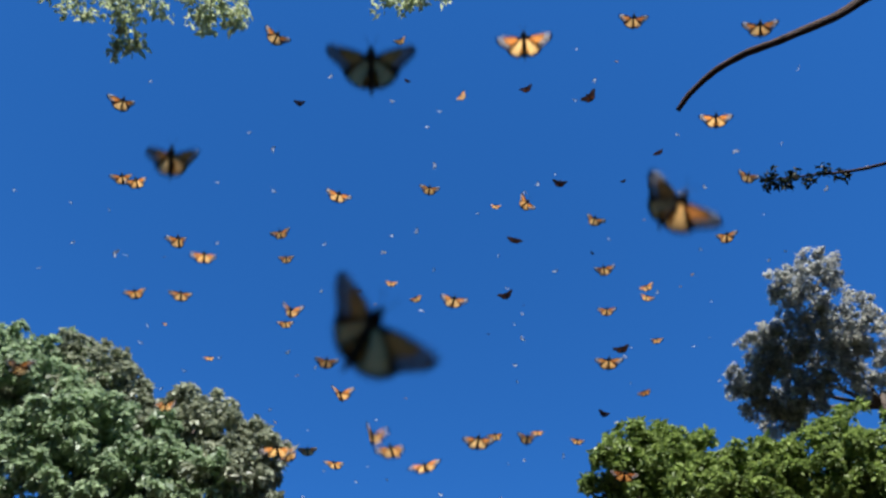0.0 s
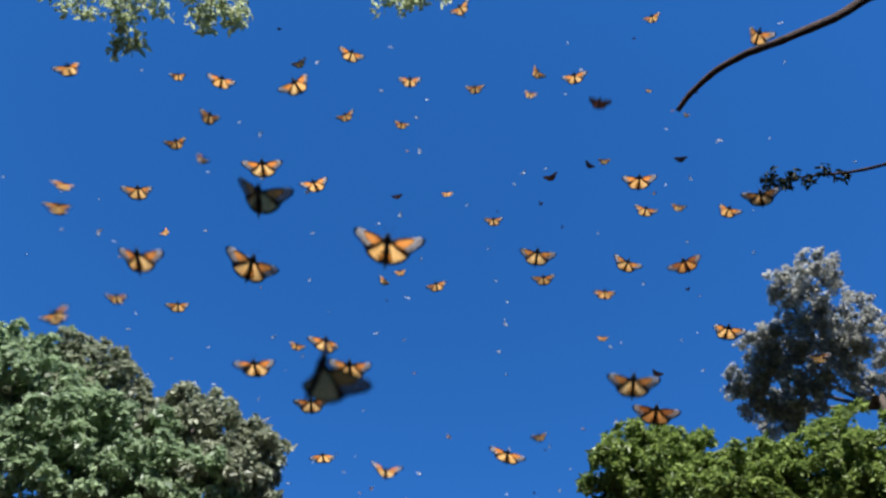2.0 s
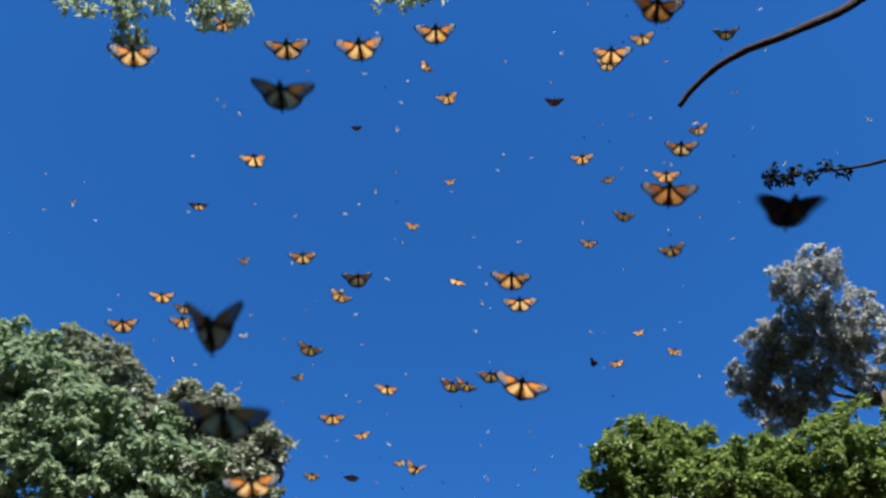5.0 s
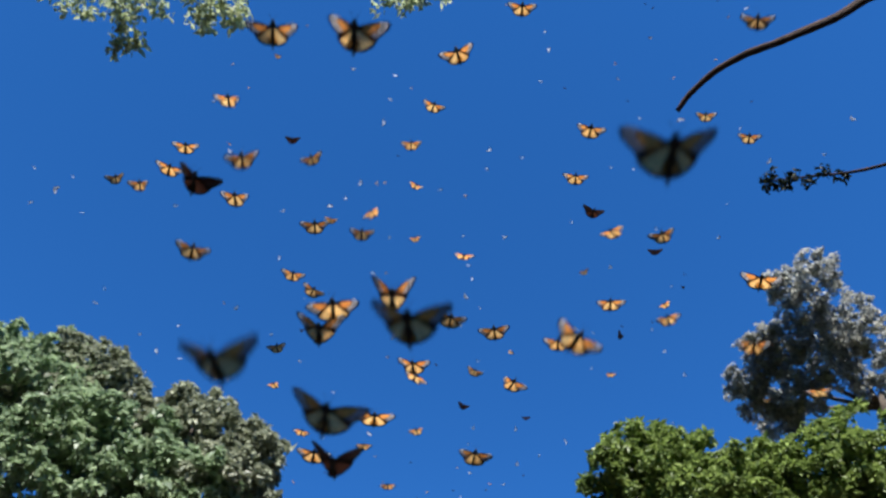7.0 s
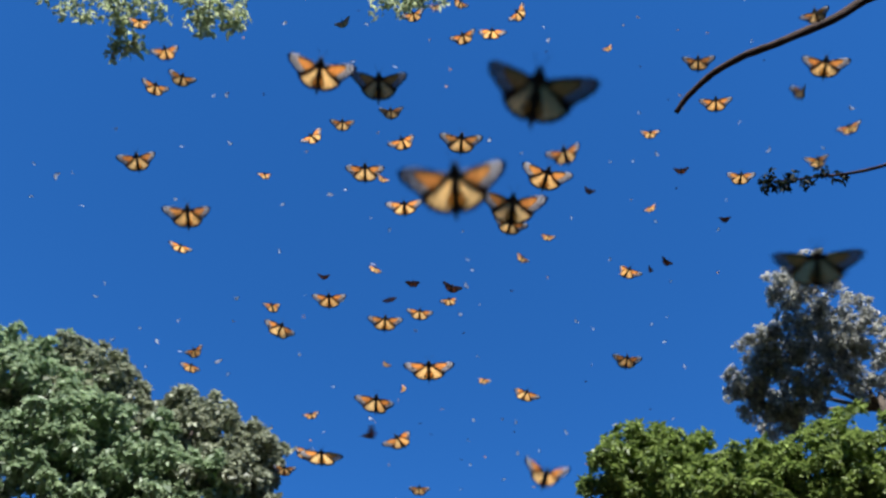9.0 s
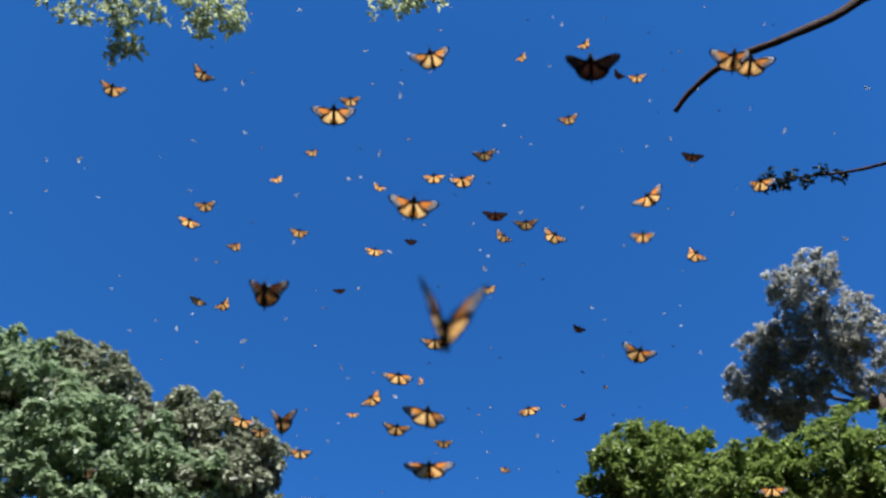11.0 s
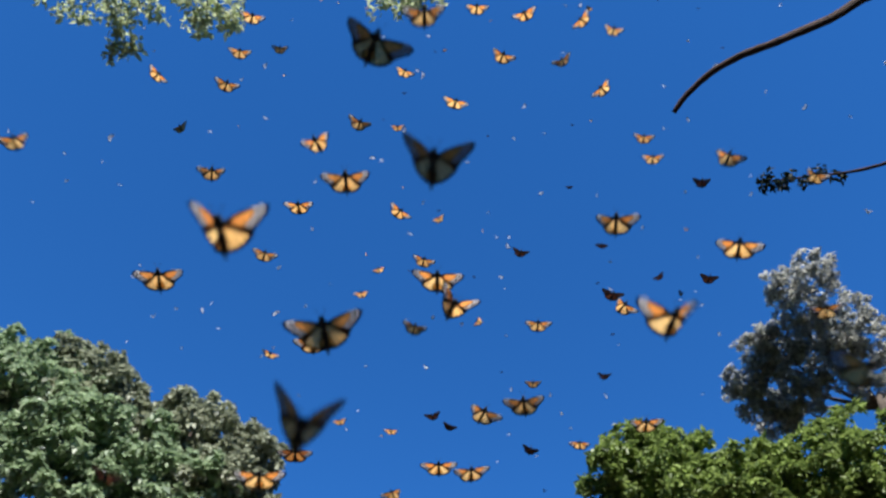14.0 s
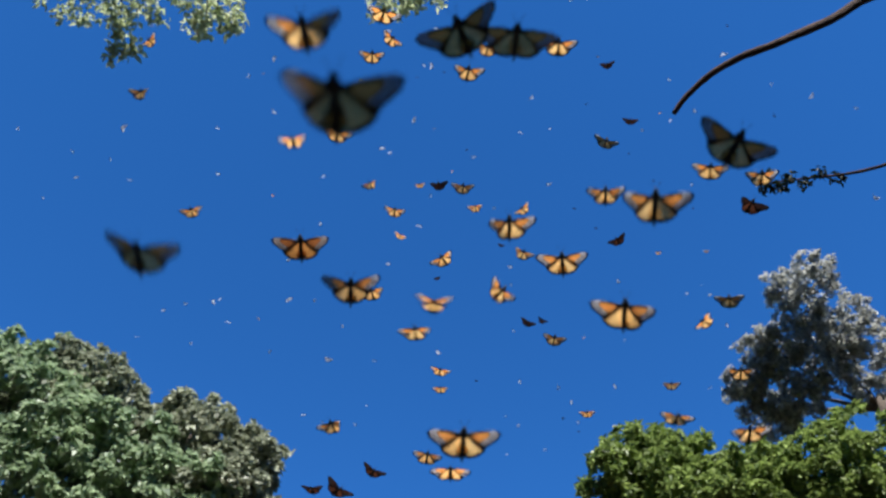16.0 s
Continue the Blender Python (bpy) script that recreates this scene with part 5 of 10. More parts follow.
    fly(orange, (1.25, -0.53, 2.52, 3.26, 24, 1, 177, -7), (1.5, -0.48, 2.42, 3.30, 18, 0, 179, -11), (2, -0.45, 2.48, 3.51, 9, -1, 175, -22), (2.5, -0.32, 1.90, 3.21, 13, 0, -180, -19), (3, -0.16, 1.32, 2.80, 20, -2, 176, -12), (3.5, -0.08, 1.51, 3.20, 18, -11, -164, -14), (4, 0.03, 1.41, 3.27, 16, -1, -178, 2), (6.5, 0.46, 1.97, 3.59, 15, -1, 175, 1), (7, 0.56, 1.84, 3.66, 15, 1, 179, -17), (7.5, 0.64, 1.85, 3.97, 19, 1, 174, -17), (8, 0.85, 2.11, 4.53, 23, 0, 179, -2), (8.5, 1.16, 2.49, 5.55, 19, 0, 178, -15), (9, 1.07, 2.13, 5.32, 13, 3, 178, -2), (11.5, 0.98, 1.79, 5.56, 16, 0, 174, -6), (12, 0.73, 1.31, 4.74, 13, -1, 178, -1), (12.4, 0.68, 1.17, 4.83, 13, 0, 176, -6))
    fly(orange, (1.55, -0.23, 1.06, 2.24, -3, 11, 166, 16), (2, -0.12, 0.58, 2.15, 27, -38, -171, 38), (2.5, -0.11, 0.53, 2.34, 3, -7, -170, 42), (3, -0.01, 0.32, 2.35, 24, 0, -180, 20), (3.25, 0.02, 0.23, 2.39, 0, 0, -179, 26))
    fly(orange, (1.54, -0.21, 1.63, 2.62, 24, 0, 179, 0), (2, -0.21, 1.32, 2.86, 24, 0, 179, 0), (2.5, -0.06, 1.78, 3.15, 29, -1, -178, -15), (3, -0.01, 1.85, 3.54, 23, 0, -180, -4), (3.5, 0.06, 1.68, 3.68, 24, 0, 180, -2), (4, 0.12, 1.25, 3.40, 30, -1, 179, -15), (6.5, 0.27, 1.68, 3.06, 20, -2, 179, 0), (7, 0.39, 1.98, 3.61, 21, -1, -180, -14), (7.46, 0.40, 2.49, 3.22, 21, -1, -180, -14))
    fly(orange, (1.54, -0.42, 0.77, 3.88, 9, 4, 152, -19), (2, -0.42, 1.04, 3.67, 9, 4, 152, -19), (2.5, -0.72, 1.18, 4.34, 2, 3, 146, -2), (3, -0.71, 1.42, 5.04, 13, 1, 144, -7), (3.85, -0.26, 1.26, 5.03, 8, 2, 153, -16))
    fly(orange, (0, -11.84, 21.39, 28.31, 39, -2, -153, -12), (0.8, -8.57, 13.45, 20.89, 36, 9, -169, -12), (2, -1.54, 2.75, 6.02, 30, -10, -143, -21), (2.5, -1.11, 2.29, 5.65, 28, -3, -148, -17), (3, -1.16, 2.09, 5.86, 27, 4, -164, -15), (3.5, -1.20, 1.95, 6.18, 29, -6, -146, 1), (4.7, -5.84, 8.27, 24.71, 30, -1, -158, -1), (16, -10.34, 9.67, 31.38, 31, -5, -157, -22))
    fly(small_orange, (0, -3.37, 23.09, 24.96, 12, -2, -159, -14), (0.8, -2.02, 16.13, 19.50, 19, -2, -161, -2), (2, -0.42, 3.68, 5.93, 17, -9, -144, -19), (2.5, -0.41, 3.77, 6.23, 21, 4, -163, -7), (3, -0.36, 3.18, 5.66, 12, -13, -138, -1), (4.2, -1.67, 14.36, 20.82, 13, 5, -167, -4), (16, 3.26, 11.19, 36.08, 15, -4, -163, -8))
    fly(orange, (1.54, 1.24, 1.75, 3.77, 20, 1, -157, -2), (2, 0.62, 1.75, 3.76, 20, 1, -157, -2), (2.46, 1.24, 1.76, 3.76, 20, 1, -157, -2))
    fly(orange, (0, 1.85, 23.10, 17.75, 46, 4, 154, -15), (0.8, 1.85, 18.20, 14.58, 47, -3, 159, -23), (2, 0.54, 3.69, 4.59, 40, 3, 161, -16), (2.5, 0.52, 2.83, 4.14, 38, 1, 152, -21), (3, 0.96, 4.28, 5.89, 47, 3, 160, -2), (3.5, 1.14, 4.35, 6.42, 38, 9, 142, -10), (4, 0.81, 2.55, 4.70, 40, 0, 162, 0), (6.5, 0.92, 1.73, 3.83, 42, 4, 157, -12), (7, 0.77, 1.74, 3.91, 41, -3, 157, -23), (7.5, 0.68, 1.20, 3.40, 47, -6, 174, -17), (8, 1.15, 1.66, 4.45, 48, -4, 165, -5), (8.5, 1.12, 1.29, 4.14, 45, 4, 147, -15), (9.35, 1.38, 0.95, 4.27, 41, 0, 166, -22))
    fly(orange, (1.6, -0.10, 2.13, 3.00, -1, -2, -172, 21), (2, -0.17, 1.98, 3.07, -1, -1, -176, 22), (2.5, -0.12, 0.96, 2.38, 8, 0, -180, 30), (3, -0.11, 0.81, 2.38, 3, -7, -171, 35), (3.5, -0.13, 0.58, 2.30, 15, 9, 169, 20), (4, -0.21, 0.71, 2.62, 18, 5, 174, 22), (5.55, -0.32, 0.39, 2.80, 2, 0, -177, 11))
    fly(orange, (1.4, -0.54, 1.46, 2.48, 19, 1, 179, 6), (2, -0.59, 0.98, 2.82, 23, 1, 178, 13), (2.5, -0.55, 0.77, 2.76, 22, 1, 178, 15), (2.95, -0.59, 0.45, 3.01, 19, 0, -178, 16))
    fly(orange, (2, -0.24, 0.67, 1.98, -9, 2, 179, 9), (2.5, -0.21, 0.48, 2.11, 8, 0, -180, 28), (3, -0.22, 0.50, 2.30, 13, 0, -180, 20), (3.5, -0.20, 0.42, 2.40, 24, -2, -178, 10), (3.9, -0.18, 0.30, 2.57, -11, 1, 177, 9))
    fly(orange, (2.04, -1.25, 1.59, 3.85, 24, 0, -176, -17), (2.5, -0.52, 1.59, 3.85, 24, 0, -176, -17), (3, -0.31, 1.08, 3.36, 18, 1, -178, -21), (3.5, -0.17, 0.84, 3.19, 23, -12, -164, -4), (4, -0.11, 0.80, 3.40, 22, 2, 178, -22), (6.5, 0.19, 0.87, 3.53, 25, 1, -179, -6), (7, 0.26, 1.07, 4.31, 20, 0, -175, -15), (7.25, 0.24, 0.93, 4.26, 23, 1, -179, -22))
    fly(small_dark, (0, 3.20, 22.45, 26.53, -16, 3, 172, -17), (1.3, 2.44, 13.47, 20.08, -8, 12, 165, -18), (2.5, 0.62, 2.73, 5.49, -12, -8, -166, 23), (3, 0.92, 3.36, 6.61, -10, 5, 175, 2), (4.2, 3.94, 12.05, 20.49, 0, 6, 172, -22), (16, 1.13, 8.66, 28.28, -6, 3, 179, -11))
    fly(orange, (0, 8.42, 20.38, 29.62, 22, 8, 165, -10), (1.3, 5.79, 11.15, 22.47, 20, -9, -169, 1), (2.5, 1.12, 2.19, 5.61, 25, -5, -179, -21), (3, 0.72, 1.41, 4.17, 29, -7, -168, -1), (3.5, 0.51, 1.15, 3.76, 28, 4, -175, 2), (4, 0.58, 1.56, 4.50, 23, 2, 172, -9), (6.5, 0.51, 1.93, 4.59, 22, -1, -178, -11), (7, 0.48, 1.35, 3.97, 18, -3, -171, -21), (7.5, 0.81, 1.84, 5.34, 24, -2, 175, -16), (8, 0.67, 1.14, 4.34, 23, -2, 177, -8), (8.4, 0.77, 1.01, 4.45, 28, -3, 174, -6))
    fly(orange, (2.05, 0.37, 2.51, 3.25, 5, -2, -178, -10), (2.5, 0.24, 2.27, 3.27, 4, -1, -180, -20), (3, 0.26, 3.66, 4.53, 20, 0, -177, -18), (3.5, 0.08, 2.64, 3.74, 9, 0, -177, -23), (4, -0.16, 2.74, 3.55, 7, 1, 179, -10), (6.5, -0.20, 1.84, 2.97, 5, 0, -179, -23), (7, -0.17, 1.56, 2.92, 6, -2, -175, -3), (7.5, -0.19, 1.74, 3.29, 11, 0, -175, 1), (8, -0.16, 1.51, 3.28, 12, 0, -176, -14), (8.5, -0.10, 1.11, 3.01, 3, 1, -178, -23), (9, -0.11, 1.29, 3.45, 5, 3, 177, 2), (11.5, -0.02, 1.88, 4.49, 9, 2, -179, -3), (12, -0.00, 1.73, 4.51, 13, 4, 176, -12), (12.5, 0.03, 1.70, 4.77, 13, 2, 180, -11), (13, 0.05, 1.46, 4.61, 8, 0, -179, -6), (13.5, 0.06, 1.04, 3.99, 8, -1, -176, -19), (14, 0.14, 1.27, 4.84, 5, 0, -176, -23), (14.25, 0.20, 1.29, 5.16, 8, 2, -179, -5))
    fly(orange, (1.9, -0.27, 2.54, 3.28, 43, 0, -146, -2), (2.5, -0.45, 2.33, 3.40, 37, 6, -159, -8), (3, -0.82, 3.63, 4.57, 38, 4, -159, -18), (3.5, -0.63, 2.70, 4.03, 30, -5, -140, -8), (4, -0.54, 2.24, 3.81, 33, 0, -154, -5), (6.5, -0.53, 2.35, 4.12, 37, 0, -152, 0), (7, -0.56, 2.29, 4.23, 32, -4, -147, -15), (7.46, -1.56, 2.28, 4.24, 32, -4, -147, -15))
    fly(orange, (2.2, -0.23, 2.68, 3.36, 36, 0, -164, -22), (2.5, -0.19, 2.80, 3.57, 30, -3, -152, 1), (3, -0.15, 3.29, 4.11, 30, -3, -154, -1), (3.5, -0.05, 2.09, 3.34, 27, 0, -155, -7), (4, 0.00, 2.49, 3.87, 37, -1, -161, -15), (6.5, 0.03, 2.04, 3.59, 26, -1, -154, -12), (7, 0.02, 1.75, 3.48, 41, 2, -162, -7), (7.5, 0.01, 1.52, 3.42, 33, 2, -170, -10), (8, 0.02, 1.52, 3.65, 36, 0, -157, -9), (8.46, 0.01, 0.86, 4.16, 36, 0, -157, -9))
    fly(orange, (0, -1.29, 31.10, 24.85, 16, -7, -120, -16), (1.3, 0.12, 18.87, 16.62, 20, 0, -151, -13), (2.5, 0.03, 5.13, 5.81, 16, 3, -145, -9), (3, 0.02, 3.73, 4.77, 29, 3, -151, -4), (3.5, 0.02, 4.16, 5.30, 22, -8, -140, -9), (4, 0.01, 2.58, 4.00, 26, 4, -150, -15), (6.5, 0.22, 2.78, 3.94, 25, 1, -145, -9), (7, 0.18, 3.49, 4.90, 30, 3, -151, -9), (7.5, 0.25, 3.17, 4.83, 31, 9, -154, -21), (8, 0.35, 3.32, 5.23, 14, -2, -139, -18), (8.5, 0.50, 3.80, 6.07, 16, -4, -139, -13), (9, 0.53, 3.42, 5.89, 15, -2, -145, -9), (11.5, 0.29, 2.52, 4.99, 18, -3, -142, -6), (12, 0.38, 2.34, 5.10, 14, 1, -142, -9), (12.5, 0.45, 1.99, 5.44, 19, -9, -130, 1), (13, 0.50, 1.81, 5.43, 29, 3, -146, -24), (13.5, 0.58, 1.72, 5.64, 31, 6, -148, 0), (14.7, 3.16, 7.45, 21.44, 15, 1, -141, -10), (16, 3.19, 9.02, 26.66, 14, 0, -148, -8))
    fly(orange, (0, -4.62, 31.53, 22.97, 12, 0, -180, -23), (1.3, -2.12, 19.02, 14.86, 14, -1, 177, -23), (2.5, -0.54, 4.80, 5.19, 13, 1, 175, -16), (3, -0.40, 3.62, 4.49, 10, -1, -178, -2), (3.5, -0.27, 2.61, 3.82, 14, -1, 177, -21), (4, -0.29, 2.86, 4.18, 13, 1, 178, -1), (6.5, -0.10, 1.54, 2.97, 14, 0, 177, -10), (7, -0.09, 1.70, 3.23, 16, 0, 174, 14), (7.5, -0.05, 0.69, 2.28, 17, -3, 169, 62), (8, 0.01, 0.56, 2.23, 12, 7, 170, 22), (8.5, 0.05, 0.36, 2.14, 22, -3, -176, 14), (9, 0.08, 0.32, 2.24, 18, -5, -174, 16), (9.7, 0.14, 0.21, 2.35, 13, -3, -179, 6))
    fly(orange, (2.54, -0.60, 1.05, 4.63, 36, -2, -153, -15), (3, -0.60, 1.47, 4.30, 36, -2, -153, -15), (3.46, -0.60, 1.05, 4.63, 36, -2, -153, -15))
    fly(orange, (2.4, -0.82, 1.34, 2.40, 8, -1, -180, 24), (3, -0.54, 0.94, 2.67, 22, -15, -160, 22), (3.5, -0.66, 1.19, 3.28, 14, 0, 176, 4), (4, -0.16, 0.27, 2.05, 13, 0, -180, 20), (4.8, -0.15, 0.16, 2.18, 4, 2, 172, 3))
    fly(orange, (2.54, 0.39, 2.94, 3.49, 16, -8, -164, -24), (3, 0.39, 2.38, 3.93, 16, -8, -164, -24), (3.5, 0.82, 4.06, 6.06, 18, -7, -173, -1), (4, 0.82, 3.28, 5.58, 28, -1, -167, 0), (6.5, 0.69, 2.45, 4.99, 27, 8, -178, -10), (7, 0.52, 1.78, 4.34, 18, -1, -179, -7), (7.5, 0.62, 1.98, 5.13, 22, -2, -173, -20), (8, 0.60, 1.76, 5.16, 22, 3, -180, -23), (8.5, 0.76, 1.94, 6.19, 20, 5, 179, 0), (9.7, 3.58, 7.54, 23.68, 22, -3, -171, -19), (16, 11.60, 11.28, 36.35, 28, 3, -171, -20))
    fly(small_orange, (0, 8.33, 18.89, 23.57, 21, -5, 180, -1), (1.8, 6.34, 11.47, 21.06, 33, -2, 165, -22), (3, 1.73, 2.83, 6.55, 26, 3, 165, -21), (3.5, 1.91, 2.85, 6.77, 34, -5, 169, -15), (4.7, 8.46, 11.42, 23.18, 23, -1, 179, -5), (16, 8.72, 8.74, 28.51, 23, 0, 171, -7))
    fly(orange, (2.54, 1.19, 1.41, 3.86, -2, -2, -164, -24), (3, 1.01, 1.41, 3.86, -2, -2, -164, -24), (3.46, 1.19, 1.41, 3.86, -2, -2, -164, -24))
    fly(dark, (2.45, -0.06, 2.12, 2.95, 10, 0, -175, -9), (3, 0.37, 1.83, 3.14, 15, 0, -176, -13), (3.5, 0.44, 1.44, 2.94, 17, 14, 165, -20), (4, 0.38, 0.86, 2.49, 24, 0, -180, 10), (5.55, 0.65, 0.60, 2.48, 11, 1, -173, -18))
    fly(small_orange, (0, -15.44, 27.57, 28.11, 14, -2, -164, -16), (1.8, -9.41, 14.96, 20.00, 14, 3, -180, -9), (3, -2.03, 3.72, 6.28, 6, -8, -163, -5), (3.5, -1.74, 3.66, 6.33, 18, 0, -175, -6), (4.7, -5.24, 13.59, 19.50, 9, 8, 168, -21), (16, -8.85, 11.40, 36.71, 12, -6, -162, -13))
    fly(orange, (2.55, -0.96, 2.08, 2.94, 13, -7, -179, -13), (3, -0.80, 1.68, 3.10, 17, -9, -179, -22), (3.5, -0.79, 1.65, 3.18, 23, 5, 160, -20), (4, -0.95, 1.97, 3.55, 25, -2, 163, -17), (6.5, -0.71, 1.65, 3.69, 27, -1, 174, -23), (7, -0.64, 1.41, 3.65, 20, -5, 178, -3), (7.46, -1.13, 1.40, 3.65, 20, -5, 178, -3))
    fly(dark, (0, 3.79, 19.64, 14.82, 37, 4, -134, -22), (1.8, 2.39, 16.99, 13.50, 29, -5, -127, -15), (3, 0.58, 3.42, 4.20, 39, 3, -135, 12), (3.5, 0.60, 3.03, 4.09, 22, -4, -117, 17), (4, 0.71, 3.36, 4.53, 45, 8, -140, 25), (6.5, 1.35, 4.64, 6.21, 27, -2, -119, 9), (7, 1.31, 4.21, 5.94, 35, 0, -121, 24), (7.5, 1.48, 4.56, 6.52, 35, -1, -116, 22), (8, 1.63, 4.59, 6.75, 38, 1, -123, 18), (8.5, 1.91, 5.03, 7.52, 20, -5, -107, 15), (9, 2.03, 5.07, 7.79, 35, 2, -129, 4), (10.2, 5.85, 13.65, 19.05, 33, -4, -119, -23), (16, 10.20, 12.62, 40.49, 31, 0, -122, -13))
    fly(orange, (0, -4.07, 24.86, 17.93, 25, -5, -161, -23), (1.8, -2.31, 17.90, 13.68, 25, 3, -156, 0), (3, -0.54, 3.60, 4.14, 15, -9, -149, -6), (3.5, -0.58, 3.50, 4.17, 22, 1, -155, -10), (4, -0.81, 4.24, 4.73, 29, 4, -170, -24), (6.5, -0.49, 2.36, 3.35, 24, 2, -166, -11), (7, -0.38, 1.95, 3.11, 21, 2, -168, -6), (7.5, -0.34, 2.06, 3.27, 27, 2, -162, 1), (8, -0.29, 1.96, 3.34, 26, 5, -168, 1), (8.5, -0.22, 1.79, 3.36, 27, 6, -176, -1), (9, -0.17, 1.62, 3.34, 24, 7, -172, -10), (11.5, -0.17, 2.49, 3.54, 29, 5, -163, -12), (12.05, -0.14, 2.66, 3.36, 27, 7, -166, -16))
    fly(orange, (2.55, 0.07, 3.00, 3.60, 28, -9, 166, -18), (3, -0.11, 3.02, 3.73, 15, 3, 138, -11), (3.5, -0.32, 4.27, 4.72, 21, 0, 158, -9), (4, -0.33, 4.70, 5.14, 17, -2, 155, -19), (6.5, -0.21, 3.72, 4.41, 21, -3, 149, -2), (7, -0.16, 3.77, 4.69, 22, -5, 152, -9), (7.5, -0.03, 3.93, 5.08, 13, 1, 153, -2), (8, -0.02, 2.58, 4.09, 24, -10, 169, -10), (8.5, -0.00, 4.14, 5.97, 28, -4, 148, -6), (9, 0.03, 2.78, 4.74, 17, -8, 159, -22), (11.5, 0.40, 3.10, 5.21, 20, 2, 144, -23), (12, 0.52, 2.79, 5.14, 20, 6, 137, -1), (12.5, 0.41, 1.78, 4.12, 18, 2, 154, -11), (13, 0.72, 2.52, 5.59, 18, 4, 140, -13), (13.5, 0.70, 2.02, 5.16, 18, 1, 136, -18), (14, 0.67, 1.58, 4.73, 13, 7, 129, -18), (14.5, 0.64, 1.28, 4.43, 9, 4, 132, -23), (15.15, 0.81, 1.13, 4.81, 23, -4, 153, -10))
    fly(orange, (2.54, 1.29, 1.21, 4.32, 11, -3, -164, -3), (3, 1.04, 1.21, 4.32, 11, -3, -164, -3), (3.5, 1.07, 1.12, 4.25, 10, 15, -178, -17), (4.05, 1.33, 1.04, 4.45, 4, 3, -169, -5))
    fly(orange, (0, -2.83, 22.09, 26.16, 20, -3, -145, -24), (1.8, -1.20, 12.98, 21.95, 17, 2, -146, -3), (3, -0.27, 3.53, 7.63, 17, 1, -135, -17), (3.5, -0.15, 2.62, 6.45, 24, 14, -155, -12), (4, -0.13, 2.34, 6.32, 17, 4, -146, 1), (6.5, -0.08, 2.03, 5.15, 9, -10, -134, -18), (7, -0.05, 1.64, 4.67, 15, 6, -158, -18), (7.5, -0.04, 1.72, 5.08, 12, -1, -140, -1), (8, -0.00, 1.78, 5.53, 16, 4, -149, -22), (8.5, 0.04, 1.64, 5.54, 19, 1, -135, -15), (9, 0.09, 1.76, 6.15, 21, -1, -144, -14), (10.2, 0.75, 8.14, 24.68, 13, -4, -140, -5), (16, 5.50, 11.09, 35.77, 13, 1, -146, -21))
    fly(dark, (3.04, -0.20, 1.25, 5.18, 6, -14, -160, -7), (3.5, -0.20, 1.82, 4.73, 6, -14, -160, -7), (4, -0.74, 4.38, 9.38, 11, 1, -175, 12), (6.5, -0.81, 2.20, 5.13, 9, 6, 175, 13), (7, -0.98, 2.67, 6.13, 13, 6, -174, 20), (8.2, -4.35, 11.78, 22.92, 15, -6, -167, 0), (16, -8.78, 8.65, 28.22, 16, -2, -170, -16))
    fly(orange, (3.04, -0.43, 2.95, 3.49, 42, -10, -163, -15), (3.5, -0.43, 2.25, 4.04, 42, -10, -163, -15), (4, -0.28, 1.63, 3.51, 45, 3, 171, -20), (6.5, -0.27, 1.67, 3.67, 43, -5, -163, -23), (7, -0.32, 1.89, 4.11, 39, -4, -177, 1), (7.46, -0.32, 1.07, 4.75, 39, -4, -177, 1))
    fly(orange, (3.04, -0.29, 3.20, 3.66, -12, -4, -160, -5), (3.5, -0.29, 2.50, 4.21, -12, -4, -160, -5), (4, -0.17, 2.06, 3.96, -12, 0, -163, -5), (6.5, 0.13, 4.02, 6.37, -17, -5, -148, -18), (7, 0.09, 2.37, 4.57, -17, 5, -165, -1), (7.5, 0.09, 1.73, 3.87, -10, -3, -158, -9), (8, 0.22, 1.59, 4.16, -7, 5, -170, -18), (8.5, 0.20, 1.28, 4.19, -19, 1, -154, -12), (9, 0.16, 1.13, 4.26, -16, 9, -173, -15), (9.6, 0.12, 1.01, 4.45, -10, 4, -158, -6))
    fly(orange, (3.04, 0.25, 2.78, 3.38, 38, -9, -173, -6), (3.5, 0.25, 2.32, 3.75, 38, -9, -173, -6), (4, 0.17, 2.27, 3.71, 38, 2, 175, -13), (6.5, 0.17, 2.40, 3.83, 34, 0, 175, -10), (7, 0.16, 1.82, 3.50, 31, 3, 171, -12), (7.5, 0.24, 1.97, 3.91, 33, -1, 170, -15), (8, 0.27, 1.61, 3.73, 35, -1, 176, -3), (8.5, 0.30, 2.11, 4.46, 31, -3, -176, -10), (9, 0.19, 1.38, 3.49, 30, -6, -165, -14), (11.5, 0.37, 2.09, 4.51, 39, 5, 175, -7), (12, 0.45, 2.31, 5.06, 29, -11, -169, -12), (12.5, 0.72, 3.28, 6.61, 35, -8, -177, -7), (13, 0.88, 3.08, 6.67, 27, 4, 163, -12), (14.2, 4.38, 11.64, 23.02, 26, 1, 170, -2), (16, 4.68, 10.48, 24.54, 37, 1, 171, -24))
    fly(dark, (0, 1.33, 17.72, 19.92, 8, -3, -161, -19), (2.3, 1.56, 12.32, 21.53, 3, 1, -167, -2), (3.5, 0.50, 2.42, 5.80, 12, 1, -166, 5), (4, 0.72, 2.61, 6.39, 8, 7, 179, 15), (6.5, 0.33, 1.07, 4.11, 4, 5, -175, 25), (6.9, 0.35, 1.00, 4.43, -3, 2, -175, 10))
